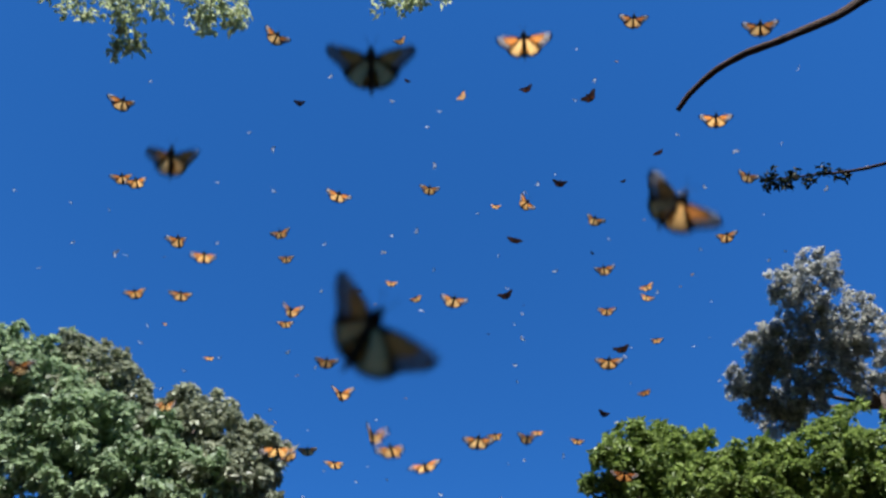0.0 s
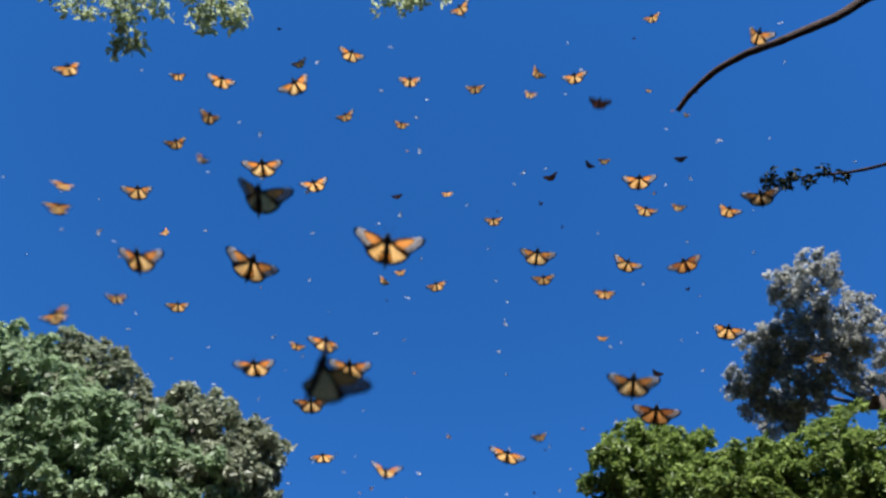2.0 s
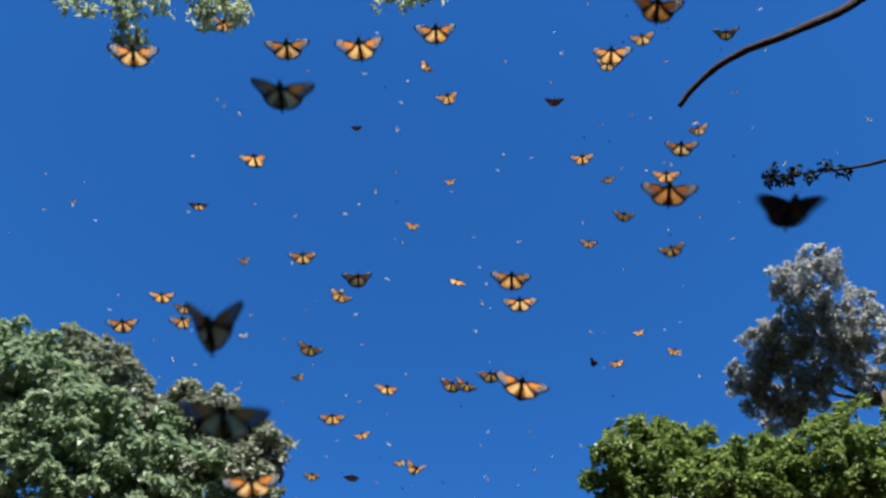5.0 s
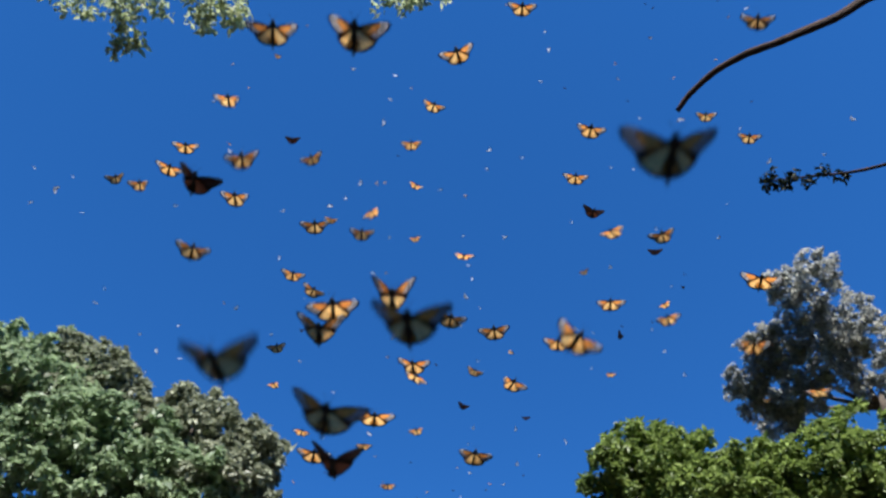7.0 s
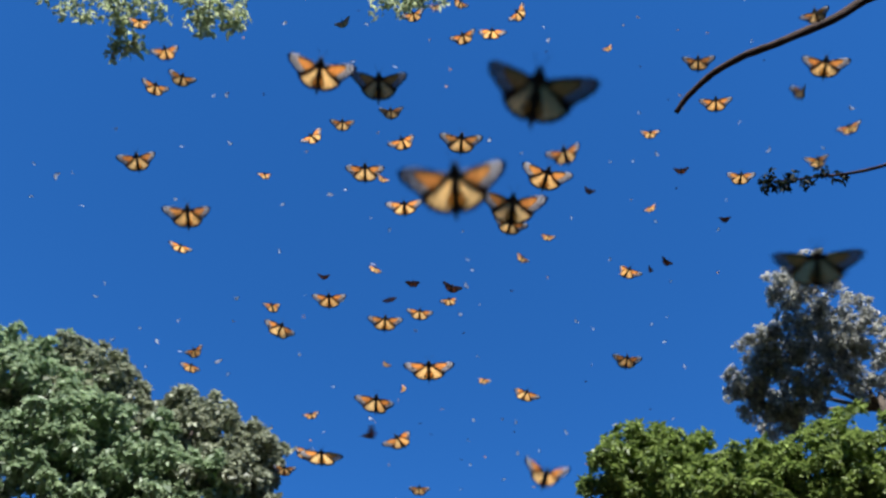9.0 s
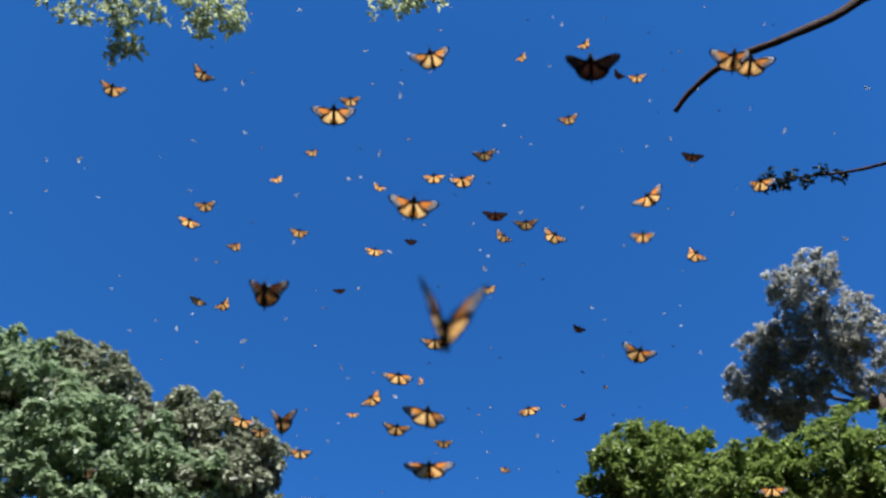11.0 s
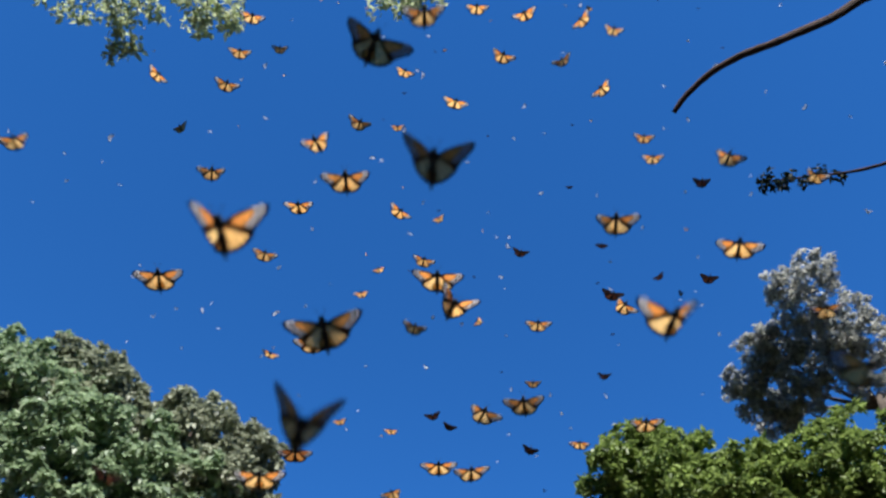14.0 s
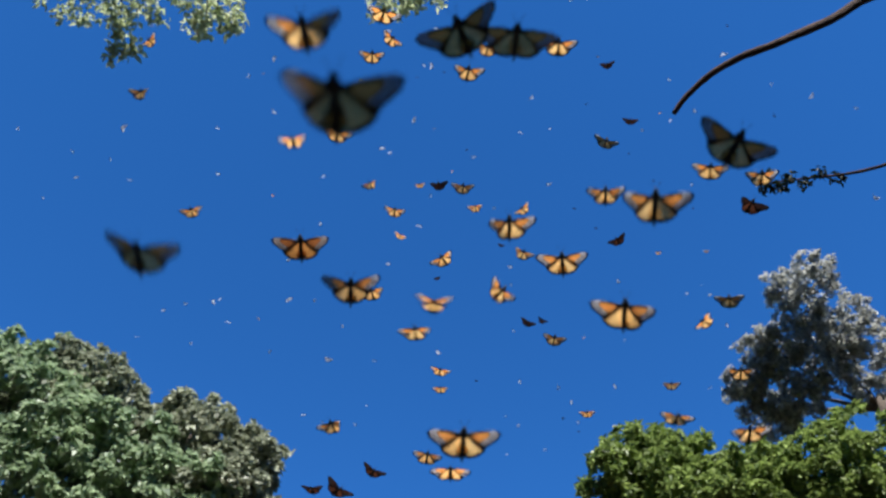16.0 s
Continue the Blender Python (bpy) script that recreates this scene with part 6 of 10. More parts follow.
    fly(orange, (0, 4.24, 18.91, 15.83, 20, -1, -176, -10), (2.3, 3.11, 14.86, 14.57, 20, -5, -175, -3), (3.5, 0.81, 3.04, 4.32, 19, -7, -167, 1), (4, 0.95, 3.01, 4.34, 17, -4, -169, -1), (6.5, 1.88, 4.96, 6.79, 23, -6, -170, -8), (7, 0.87, 2.17, 3.94, 18, 7, 168, -14), (7.5, 0.74, 1.98, 3.99, 26, -1, 175, -9), (8, 0.83, 1.76, 3.93, 21, -3, -175, -21), (8.5, 0.94, 1.66, 3.99, 16, -1, 180, -15), (9, 1.05, 1.57, 4.04, 17, -3, -180, -3), (11.5, 1.07, 1.47, 3.88, 16, 10, 178, -21), (12, 1.11, 1.37, 4.02, 26, 1, -178, -17), (12.5, 1.21, 1.59, 4.33, 11, -9, -176, -17), (12.96, 1.41, 1.59, 4.33, 11, -9, -176, -17))
    fly(orange, (3.04, -1.10, 1.59, 3.40, 15, 0, -175, -3), (3.5, -0.83, 1.59, 3.40, 15, 0, -175, -3), (4, -0.65, 1.09, 3.05, 13, 1, -179, -17), (5.75, -0.76, 0.65, 3.49, 19, -1, -174, -7))
    fly(orange, (0, -2.50, 27.16, 19.82, 12, 10, 163, -2), (2.3, -2.77, 19.73, 15.56, 17, 1, 175, -6), (3.5, -0.55, 3.71, 4.44, 17, 7, 162, -20), (4, -0.57, 3.77, 4.67, 11, 6, 168, -9), (6.5, -0.34, 3.80, 4.61, 19, 2, 169, -11), (7, -0.48, 3.96, 4.73, 22, -3, -178, -18), (8.2, -3.02, 19.01, 16.54, 13, -5, 175, -13), (16, -9.31, 11.34, 36.51, 13, 10, 161, -18))
    fly(orange, (0, -5.02, 20.44, 20.70, 19, 11, 165, 0), (2.3, -5.60, 13.98, 20.08, 28, -4, 174, -15), (3.5, -1.50, 3.87, 6.40, 30, -1, 178, -20), (4, -1.62, 4.35, 6.70, 33, 2, 172, -22), (6.5, -0.87, 1.91, 4.26, 32, 6, 168, -2), (7, -0.56, 1.19, 3.52, 35, 3, 174, -6), (7.55, -0.48, 0.76, 3.86, 39, -5, -178, -2))
    fly(orange, (3, 0.56, 2.07, 2.94, 20, -9, 177, -15), (3.5, 0.64, 1.79, 3.07, 19, 6, 165, -20), (3.96, 0.64, 2.03, 2.88, 19, 6, 165, -20))
    fly(dark, (0, -2.56, 22.60, 16.52, 23, 0, 176, -22), (2.3, -2.91, 20.08, 15.40, 17, -1, -179, -2), (3.5, -0.53, 3.95, 4.44, 15, 0, 176, 14), (4, -0.57, 4.60, 5.01, 16, -1, 176, 5), (6.5, -0.36, 1.73, 2.83, 20, 1, 177, 9), (7, -0.17, 1.03, 2.38, 3, 0, 180, 38), (7.5, -0.17, 1.29, 2.78, 28, 1, 177, 18), (8, -0.28, 3.84, 5.57, 21, -1, 177, 9), (8.5, -0.23, 4.02, 6.09, 15, 2, 175, -2), (9, -0.19, 3.29, 5.48, 21, -2, 176, -24), (11.5, -0.27, 3.79, 6.97, 17, 0, 180, 25), (12, -0.38, 4.32, 8.28, 17, 3, 173, 9), (12.5, -0.20, 3.16, 7.44, 16, 0, 177, 5), (13, -0.17, 2.23, 5.87, 22, 0, 176, -10), (14.2, -1.04, 10.42, 22.81, 26, 1, 179, -7), (16, -0.73, 10.96, 27.32, 10, 0, -180, -11))
    fly(small_orange, (0, -1.40, 22.10, 21.16, 16, 4, 169, -16), (2.8, -1.32, 14.05, 21.04, 13, 8, 162, -5), (4, -0.33, 3.77, 6.79, 24, -10, -168, -12), (6.5, -0.20, 3.10, 5.72, 21, 1, 173, 1), (7, -0.24, 3.98, 6.81, 24, 1, 168, -1), (8.2, -0.83, 14.72, 20.44, 19, -1, -178, -7), (16, 1.02, 10.65, 34.41, 23, 3, 177, -23))
    fly(dark, (0, 4.37, 21.70, 17.53, 12, 2, 154, -17), (2.8, 1.99, 17.65, 17.30, 19, -2, 158, -15), (4, 0.40, 3.53, 4.74, 22, -15, -176, 26), (6.5, 0.37, 3.01, 4.26, 16, -10, 174, 9), (7.7, 1.93, 14.63, 14.79, 10, 2, 164, -3), (16, -1.01, 7.06, 23.33, 22, -7, 162, -9))
    fly(orange, (0, -2.09, 24.75, 19.66, 43, 1, 177, -11), (2.8, -3.81, 17.98, 17.41, 38, -3, -180, -12), (4, -0.94, 4.20, 5.37, 32, 13, 159, -22), (6.5, -1.21, 4.35, 5.82, 41, 2, 175, -1), (7, -0.84, 2.92, 4.52, 38, 3, 168, -15), (7.5, -1.07, 3.61, 5.32, 43, 2, 172, -2), (8, -1.06, 3.48, 5.27, 46, -7, -169, -13), (8.5, -1.28, 4.03, 5.93, 41, 5, 169, -12), (9.7, -5.45, 16.15, 19.50, 37, 10, 166, 2), (16, -10.37, 8.90, 29.01, 46, -1, 180, -12))
    fly(orange, (3.54, -0.39, 2.62, 3.28, 23, 2, -180, -12), (4, -0.39, 2.35, 3.49, 23, 2, -180, -12), (6.5, -0.69, 2.72, 3.69, 17, 2, -175, -23), (7, -0.80, 3.65, 4.58, 10, -6, -168, -17), (7.5, -0.61, 2.80, 4.11, 18, 6, -178, -23), (8, -0.48, 2.26, 3.82, 21, 5, -178, 1), (8.5, -0.40, 1.91, 3.62, 30, 4, -174, -23), (9, -0.35, 1.65, 3.47, 22, 2, -179, 0), (11.5, -0.75, 2.48, 5.02, 21, -2, -167, -6), (12, -0.64, 2.42, 5.07, 26, -1, -169, -5), (12.5, -0.65, 2.85, 5.91, 29, 5, 180, -3), (13, -0.52, 2.83, 6.09, 28, -2, -173, -18), (13.5, -0.38, 2.67, 6.06, 26, 2, -178, 0), (14, -0.33, 2.99, 6.90, 18, 6, -178, 1), (14.5, -0.13, 2.23, 5.75, 19, 2, -177, -15), (15, -0.04, 1.08, 3.74, 23, 2, -178, -12), (15.5, 0.11, 1.99, 5.80, 9, 5, -178, -19), (16, 0.17, 1.28, 4.48, 21, 1, -167, -21))
    fly(orange, (3.54, -1.37, 2.09, 3.78, 14, 2, -178, -16), (4, -1.10, 2.09, 3.78, 14, 2, -178, -16), (6.5, -1.07, 1.78, 4.18, 11, 0, -168, -1), (7, -0.97, 1.55, 4.03, 10, -7, -161, -6), (7.5, -0.93, 1.44, 4.01, 4, 5, -175, -15), (8, -0.86, 1.25, 3.89, 7, 0, -174, -4), (8.5, -1.22, 1.62, 4.83, 13, 4, -171, -11), (9, -0.96, 1.19, 4.23, 13, 5, 173, -14), (10, -0.93, 0.99, 4.36, 16, 2, -173, -15))
    fly(orange, (0, -8.80, 17.71, 15.37, 28, -10, -152, -1), (2.8, -6.29, 13.28, 15.16, 27, -7, -141, -13), (4, -1.31, 2.77, 4.50, 33, 3, -153, -5), (6.5, -1.12, 2.36, 4.29, 32, 9, -173, -7), (7, -0.72, 1.44, 3.43, 36, 5, -157, -3), (7.5, -0.68, 1.24, 3.37, 28, -2, -146, -17), (8, -0.68, 1.15, 3.44, 28, -6, -149, -9), (8.5, -0.69, 1.05, 3.50, 22, 0, -147, -18), (9, -0.93, 1.30, 4.25, 32, 2, -155, -1), (11.5, -0.97, 1.47, 4.77, 25, -7, -137, -8), (11.96, -0.97, 1.17, 5.00, 25, -7, -137, -8))
    fly(orange, (3.54, -1.18, 1.82, 3.44, 28, 16, 173, -3), (4, -1.02, 1.82, 3.44, 28, 16, 173, -3), (6.5, -1.08, 1.72, 3.91, 17, -3, -159, -4), (7, -1.26, 1.87, 4.41, 28, -1, 177, -21), (7.5, -1.36, 1.81, 4.76, 30, 3, -178, 1), (8, -1.02, 1.17, 4.04, 22, 1, -174, -24), (8.5, -1.10, 1.32, 4.19, 23, -9, -161, -8), (9, -1.02, 1.32, 4.22, 19, -3, -161, -4), (11.46, -1.30, 1.32, 4.22, 19, -3, -161, -4))
    fly(orange, (0, 8.57, 30.88, 25.28, 18, -3, -177, 2), (2.8, 4.46, 16.56, 17.88, 11, 2, 175, -9), (4, 0.98, 3.47, 4.99, 16, 9, 154, -3), (6.5, 1.19, 3.52, 4.91, 17, -3, -178, -8), (7, 1.50, 5.41, 6.69, 14, -1, 180, -24), (8.2, 3.28, 16.49, 17.08, 13, 3, 170, -22), (16, 0.98, 9.87, 31.99, 27, 1, 168, -9))
    fly(orange, (0, 5.30, 24.12, 18.78, 12, 0, 144, -14), (2.8, 3.99, 18.27, 16.77, 15, 6, 139, -15), (4, 1.45, 5.83, 6.70, 20, -9, 154, -18), (6.5, 1.66, 4.17, 6.15, 6, -1, 137, -20), (7, 1.62, 4.02, 6.08, 10, 2, 137, -4), (7.5, 1.11, 2.72, 4.70, 13, 0, 141, -14), (8, 0.94, 2.25, 4.36, 7, -1, 151, -10), (8.5, 1.61, 3.84, 6.69, 16, -1, 146, -14), (9, 1.48, 3.37, 6.41, 10, 0, 142, -13), (11.5, 0.48, 1.20, 3.39, 13, 5, 139, -17), (12, 0.39, 1.16, 3.44, 4, -1, 141, -8), (12.5, 0.29, 1.33, 3.81, 11, 1, 139, -7), (13, 0.38, 1.41, 4.26, 3, 4, 136, -19), (13.5, 0.58, 1.61, 5.01, 10, -3, 147, -15), (14, 0.61, 1.41, 5.05, 3, 8, 126, -6), (14.35, 0.65, 1.28, 5.14, 11, -4, 156, -8))
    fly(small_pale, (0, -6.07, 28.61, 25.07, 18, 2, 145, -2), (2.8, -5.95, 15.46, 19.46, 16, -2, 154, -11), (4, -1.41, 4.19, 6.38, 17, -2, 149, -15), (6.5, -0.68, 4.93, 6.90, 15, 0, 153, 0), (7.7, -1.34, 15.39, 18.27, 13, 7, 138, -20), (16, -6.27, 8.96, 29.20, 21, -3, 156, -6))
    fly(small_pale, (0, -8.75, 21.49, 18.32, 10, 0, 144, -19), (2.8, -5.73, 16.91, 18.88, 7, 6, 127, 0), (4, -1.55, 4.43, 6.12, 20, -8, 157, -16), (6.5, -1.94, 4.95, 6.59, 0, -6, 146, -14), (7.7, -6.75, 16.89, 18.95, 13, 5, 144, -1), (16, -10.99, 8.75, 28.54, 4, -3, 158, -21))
    fly(orange, (5.1, -0.15, 0.59, 1.92, 26, 0, 177, -12), (6.5, -0.14, 0.39, 2.14, 10, -2, -177, 25), (7, -0.11, 0.17, 2.24, 31, 0, 171, -13))
    fly(orange, (4.6, -0.33, 0.83, 2.10, 18, 1, -178, 24), (6.5, -0.15, 0.49, 2.45, 8, -1, -178, 28), (7, -0.13, 0.47, 2.70, 8, -3, -176, 28), (7.3, -0.08, 0.36, 2.74, 27, 2, 176, 22))
    fly(orange, (4.3, -0.26, 0.83, 2.09, 12, 0, -180, -4), (6.5, -0.26, 0.42, 2.41, 18, -4, -176, -3), (6.9, -0.24, 0.28, 2.53, 13, 1, 177, -3))
    fly(orange, (4.04, -0.37, 0.62, 3.45, 29, 2, 178, -19), (6.5, -0.37, 0.85, 3.27, 29, 2, 178, -19), (7, -0.33, 0.63, 3.08, 19, -2, -177, -14), (7.35, -0.38, 0.53, 3.22, 19, -1, -176, -2))
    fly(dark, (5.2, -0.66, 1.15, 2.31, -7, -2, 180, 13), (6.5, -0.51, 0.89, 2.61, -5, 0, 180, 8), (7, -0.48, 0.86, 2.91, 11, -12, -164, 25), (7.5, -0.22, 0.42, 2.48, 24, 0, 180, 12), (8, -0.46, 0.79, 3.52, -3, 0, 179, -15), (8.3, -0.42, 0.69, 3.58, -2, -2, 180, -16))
    fly(orange, (5.45, 0.09, 0.79, 2.06, 19, -3, -176, -5), (6.5, 0.20, 0.58, 2.30, 13, -7, -171, 22), (7, 0.21, 0.39, 2.25, 8, -1, -179, 28), (7.5, 0.28, 0.20, 2.40, 21, 0, -175, -2))
    fly(orange, (4.8, -0.38, 1.25, 2.38, 13, 0, 176, -16), (6.5, -0.23, 1.04, 2.64, 24, -9, -168, -8), (7, -0.21, 1.03, 2.74, 16, 2, 178, -17), (7.5, -0.23, 1.12, 3.00, 10, 1, 173, -7), (8, -0.15, 0.99, 3.00, 18, 1, 179, -19), (8.5, -0.11, 0.69, 2.77, 10, -2, -178, 30), (9, -0.11, 0.62, 2.85, 13, -2, -178, 25), (9.85, -0.10, 0.45, 2.97, 14, -2, 179, -20))
    fly(orange, (5.4, -0.20, 0.99, 2.20, 14, -3, -172, 12), (6.5, -0.18, 0.82, 2.34, 8, -1, -178, 30), (7, -0.21, 0.95, 2.59, 3, -3, -176, 38), (7.5, -0.18, 0.84, 2.60, 17, -6, -172, 20), (8, -0.18, 0.66, 2.56, 18, -1, -179, 8), (8.5, -0.20, 0.65, 2.75, 12, 2, 177, 28), (9, -0.18, 0.52, 2.69, 17, -7, -171, 15), (9.9, -0.18, 0.42, 2.91, 21, -1, -173, -10))
    fly(orange, (5.5, -0.25, 0.93, 2.15, 36, -1, -179, 12), (6.5, -0.08, 0.70, 2.21, 24, -9, -168, 22), (7, -0.04, 0.61, 2.25, 10, 3, 177, 28), (7.5, -0.06, 0.52, 2.35, 33, -2, -177, 12), (8, -0.08, 0.52, 2.57, 31, 0, -179, 10), (8.5, -0.12, 0.92, 3.92, 35, 0, 176, 5), (8.7, -0.10, 0.80, 3.93, 38, 0, 177, 14))
    fly(orange, (5.45, -0.02, 1.58, 2.61, 20, 0, 178, -10), (6.5, -0.09, 1.34, 2.84, 15, 2, 179, -3), (7, -0.08, 0.83, 2.54, 3, -2, -178, 50), (7.5, -0.24, 1.51, 3.47, 27, 1, -180, -1), (8, -0.19, 1.12, 3.08, 20, 0, 177, -12), (8.5, -0.20, 1.17, 3.29, 18, 0, -179, -6), (9, -0.20, 1.11, 3.35, 20, 0, -179, -19), (11.5, -0.26, 0.88, 3.26, 14, -1, -177, -23), (12, -0.28, 0.87, 3.45, 17, 0, 178, -5), (12.5, -0.35, 0.99, 3.99, 21, 0, -177, -15), (12.85, -0.36, 0.91, 4.17, 23, 0, 180, -1))
    fly(small_dark, (0, -2.46, 26.96, 18.47, 22, 2, -150, -5), (5.3, 0.46, 17.50, 17.87, 30, 2, -151, -11), (6.5, 0.15, 5.47, 6.47, 21, -1, -146, 2), (7, 0.15, 4.68, 5.67, 25, 0, -151, 22), (8.2, 0.66, 18.25, 17.01, 23, 2, -156, -14), (16, -0.82, 9.06, 29.50, 19, -5, -131, -6))
    fly(orange, (4.35, -0.29, 2.76, 3.42, 12, -1, -154, -2), (6.5, 0.17, 2.28, 3.57, 4, -6, -143, -19), (7, 0.23, 2.02, 3.46, 19, -3, -148, -20), (7.5, 0.35, 2.08, 3.62, 20, 2, -155, -5), (8, 0.44, 1.94, 3.60, 17, 8, -168, -17), (8.5, 0.57, 1.94, 3.77, 14, 6, -156, -22), (9, 0.67, 1.88, 3.89, 13, 0, -154, -19), (11.5, 1.01, 1.92, 4.03, 12, -5, -143, -19), (12, 1.06, 1.77, 4.03, 17, 3, -153, -17), (12.5, 1.11, 1.56, 3.97, 8, 3, -155, -12), (13.75, 1.63, 1.06, 4.40, 17, 4, -161, -8))
    fly(orange, (5.2, -0.35, 2.26, 3.07, 26, -2, -160, -7), (6.5, -0.02, 2.14, 3.17, 26, -10, -149, -7), (7, 0.09, 1.91, 3.08, 34, 3, -164, -20), (7.5, 0.22, 2.04, 3.28, 24, -1, -154, -1), (8, 0.29, 1.75, 3.12, 28, 2, -161, -19), (8.5, 0.52, 2.15, 3.58, 32, 2, -157, -2), (9, 0.62, 1.99, 3.55, 36, 4, -168, -6), (11.5, 0.53, 1.46, 3.15, 26, 1, -157, -3), (12, 0.57, 1.31, 3.14, 29, 8, -179, -23), (12.5, 0.78, 1.45, 3.52, 35, 8, -164, -1), (13.35, 1.29, 0.82, 3.98, 31, -3, -158, -8))
    fly(rusty, (4.04, 0.37, 0.47, 3.07, 31, 0, -177, -4), (6.5, 0.37, 0.58, 2.98, 31, 0, -177, -4), (6.8, 0.37, 0.48, 3.06, 18, 0, -177, -5))
    fly(orange, (4.9, 0.51, 1.51, 2.57, 21, -1, -180, -20), (6.5, 0.65, 1.32, 2.82, 23, 1, 178, -10), (7, 0.98, 1.83, 3.45, 25, 1, 179, 0), (8.6, 1.37, 0.88, 4.18, 21, -1, -175, -5))
    fly(small_orange, (0, -5.96, 33.28, 22.42, 36, 4, -157, -21), (5.3, -4.11, 14.74, 20.22, 31, 2, -164, -9), (6.5, -1.13, 4.37, 7.34, 34, 6, -154, 1), (7, -0.83, 3.50, 6.40, 37, 8, -160, -9), (8.2, -2.88, 13.40, 21.01, 27, -2, -151, -12), (16, -8.05, 9.38, 30.50, 37, 2, -160, -22))
    fly(orange, (6.25, -0.61, 0.83, 2.14, 35, 1, 176, -13), (7, -0.14, 0.75, 2.24, 13, -7, -171, 20), (7.5, -0.08, 0.81, 2.33, 6, -12, -164, 28), (8, 0.00, 1.10, 2.72, 33, -2, 178, -6), (8.5, 0.05, 0.81, 2.59, 22, 0, 180, 10), (9, 0.10, 0.68, 2.58, 18, -2, -178, 18), (10.65, 0.32, 0.41, 2.88, 27, -2, 179, -17))
    fly(orange, (6.55, -0.28, 0.98, 2.18, -10, -1, -180, 16), (7, -0.25, 0.64, 2.22, 8, 6, 172, 28), (7.5, -0.13, 0.27, 2.04, 24, 2, 178, 14), (8, 0.02, 0.30, 2.21, 13, 0, 180, 22), (8.7, 0.46, 0.18, 2.29, -17, 0, 176, 5))
    fly(orange, (0, -2.38, 19.92, 14.07, 7, -5, 167, -22), (5.8, -2.09, 12.57, 16.84, 8, -4, 164, -16), (7, -0.36, 2.33, 4.86, -2, 6, 143, -19), (7.5, -0.28, 1.95, 4.69, 16, -3, 161, -17), (8, -0.31, 2.01, 4.72, 12, -1, 163, -23), (8.5, -0.30, 2.12, 4.98, 12, -7, 162, -21), (9, -0.14, 1.39, 3.97, 11, 2, 158, -19), (11.5, 0.09, 1.66, 4.12, 13, -6, 165, 2), (12, 0.12, 1.45, 3.97, 8, 6, 150, -6), (12.5, 0.13, 1.29, 3.90, 6, 3, 161, -20), (13, 0.27, 2.03, 5.61, 6, -4, 168, -13), (13.5, 0.28, 1.37, 4.60, 13, 3, 166, -12), (14, 0.33, 1.27, 4.77, -1, 3, 154, -1), (14.35, 0.38, 1.15, 4.86, 5, 3, 162, 1))
    fly(orange, (0, -0.69, 31.82, 21.52, 16, 4, 179, -20), (5.8, -1.38, 14.06, 20.10, 9, -8, -162, -15), (7, -0.20, 3.09, 6.24, 1, -5, -158, -1), (7.5, -0.07, 2.04, 5.05, 5, 7, -165, -7), (8.7, 0.05, 9.09, 19.10, 2, -5, -154, -3), (16, -0.95, 7.34, 24.20, 15, 2, 180, -17))
    fly(orange, (6.54, -0.57, 1.20, 5.00, 38, 0, 155, -6), (7, -0.56, 1.81, 4.52, 38, 0, 155, -6), (7.5, -0.41, 1.26, 3.88, 43, -6, 164, 1), (8, -1.05, 3.00, 7.58, 42, -8, 154, -1), (8.5, -0.83, 2.37, 6.82, 36, -1, 154, -22), (9, -0.60, 1.90, 6.20, 36, -2, 148, -5), (10.2, -2.15, 7.82, 23.12, 29, 5, 142, -21), (16, -3.39, 12.57, 40.30, 40, 1, 159, -8))
    fly(orange, (0, -8.90, 26.91, 18.41, 39, -2, 168, -16), (5.8, -7.67, 10.49, 16.86, 37, -5, 176, -17), (7, -1.52, 2.07, 4.76, 41, 5, 173, -20), (8.2, -7.77, 10.31, 18.13, 32, -1, 175, -3), (16, -9.55, 7.13, 23.55, 30, 4, 166, -21))
    fly(orange, (6.54, 1.45, 1.97, 4.22, 17, 5, 146, -5), (7, 0.67, 1.96, 4.22, 17, 5, 146, -5), (7.5, 0.46, 1.21, 3.45, 28, 1, 146, -12), (8, 0.75, 1.86, 4.82, 33, -3, 152, -14), (8.5, 0.80, 1.84, 5.26, 24, -1, 149, -19), (9, 1.39, 2.92, 8.14, 18, 1, 144, -16), (11.5, 0.80, 1.98, 6.09, 23, 2, 140, -9), (12.7, 3.48, 9.00, 21.97, 22, -3, 155, -22), (16, 4.10, 12.39, 35.96, 29, -4, 154, -2))
    fly(dark, (6.54, 1.55, 2.05, 4.47, 14, -2, -164, 22), (7, 0.64, 2.04, 4.47, 14, -2, -164, 22), (7.46, 1.56, 2.02, 4.48, 14, -2, -164, 22))
    fly(small_dark, (0, 3.79, 32.38, 21.90, 12, 1, 155, -19), (5.8, 5.85, 15.52, 20.02, 15, -5, 162, -2), (7, 1.41, 3.38, 5.90, 12, -6, 172, 10), (7.5, 1.75, 3.87, 6.83, 18, -4, 161, 8), (8.7, 6.66, 13.53, 20.96, 11, -3, 152, -11), (16, 8.88, 8.94, 29.14, 11, -1, 163, -11))
    fly(orange, (6.55, 0.10, 1.43, 2.51, 37, 0, 176, -4), (7, 0.26, 1.11, 2.74, 19, -20, -151, -5), (7.5, 0.46, 1.53, 3.40, 41, 1, 179, -12), (8, 0.60, 1.29, 3.58, 34, 1, 176, -12), (8.5, 0.73, 1.25, 3.89, 35, 2, 175, 2), (9, 0.79, 1.10, 3.97, 35, -1, 177, -10), (9.85, 0.90, 0.91, 4.16, 35, -2, 178, 2))
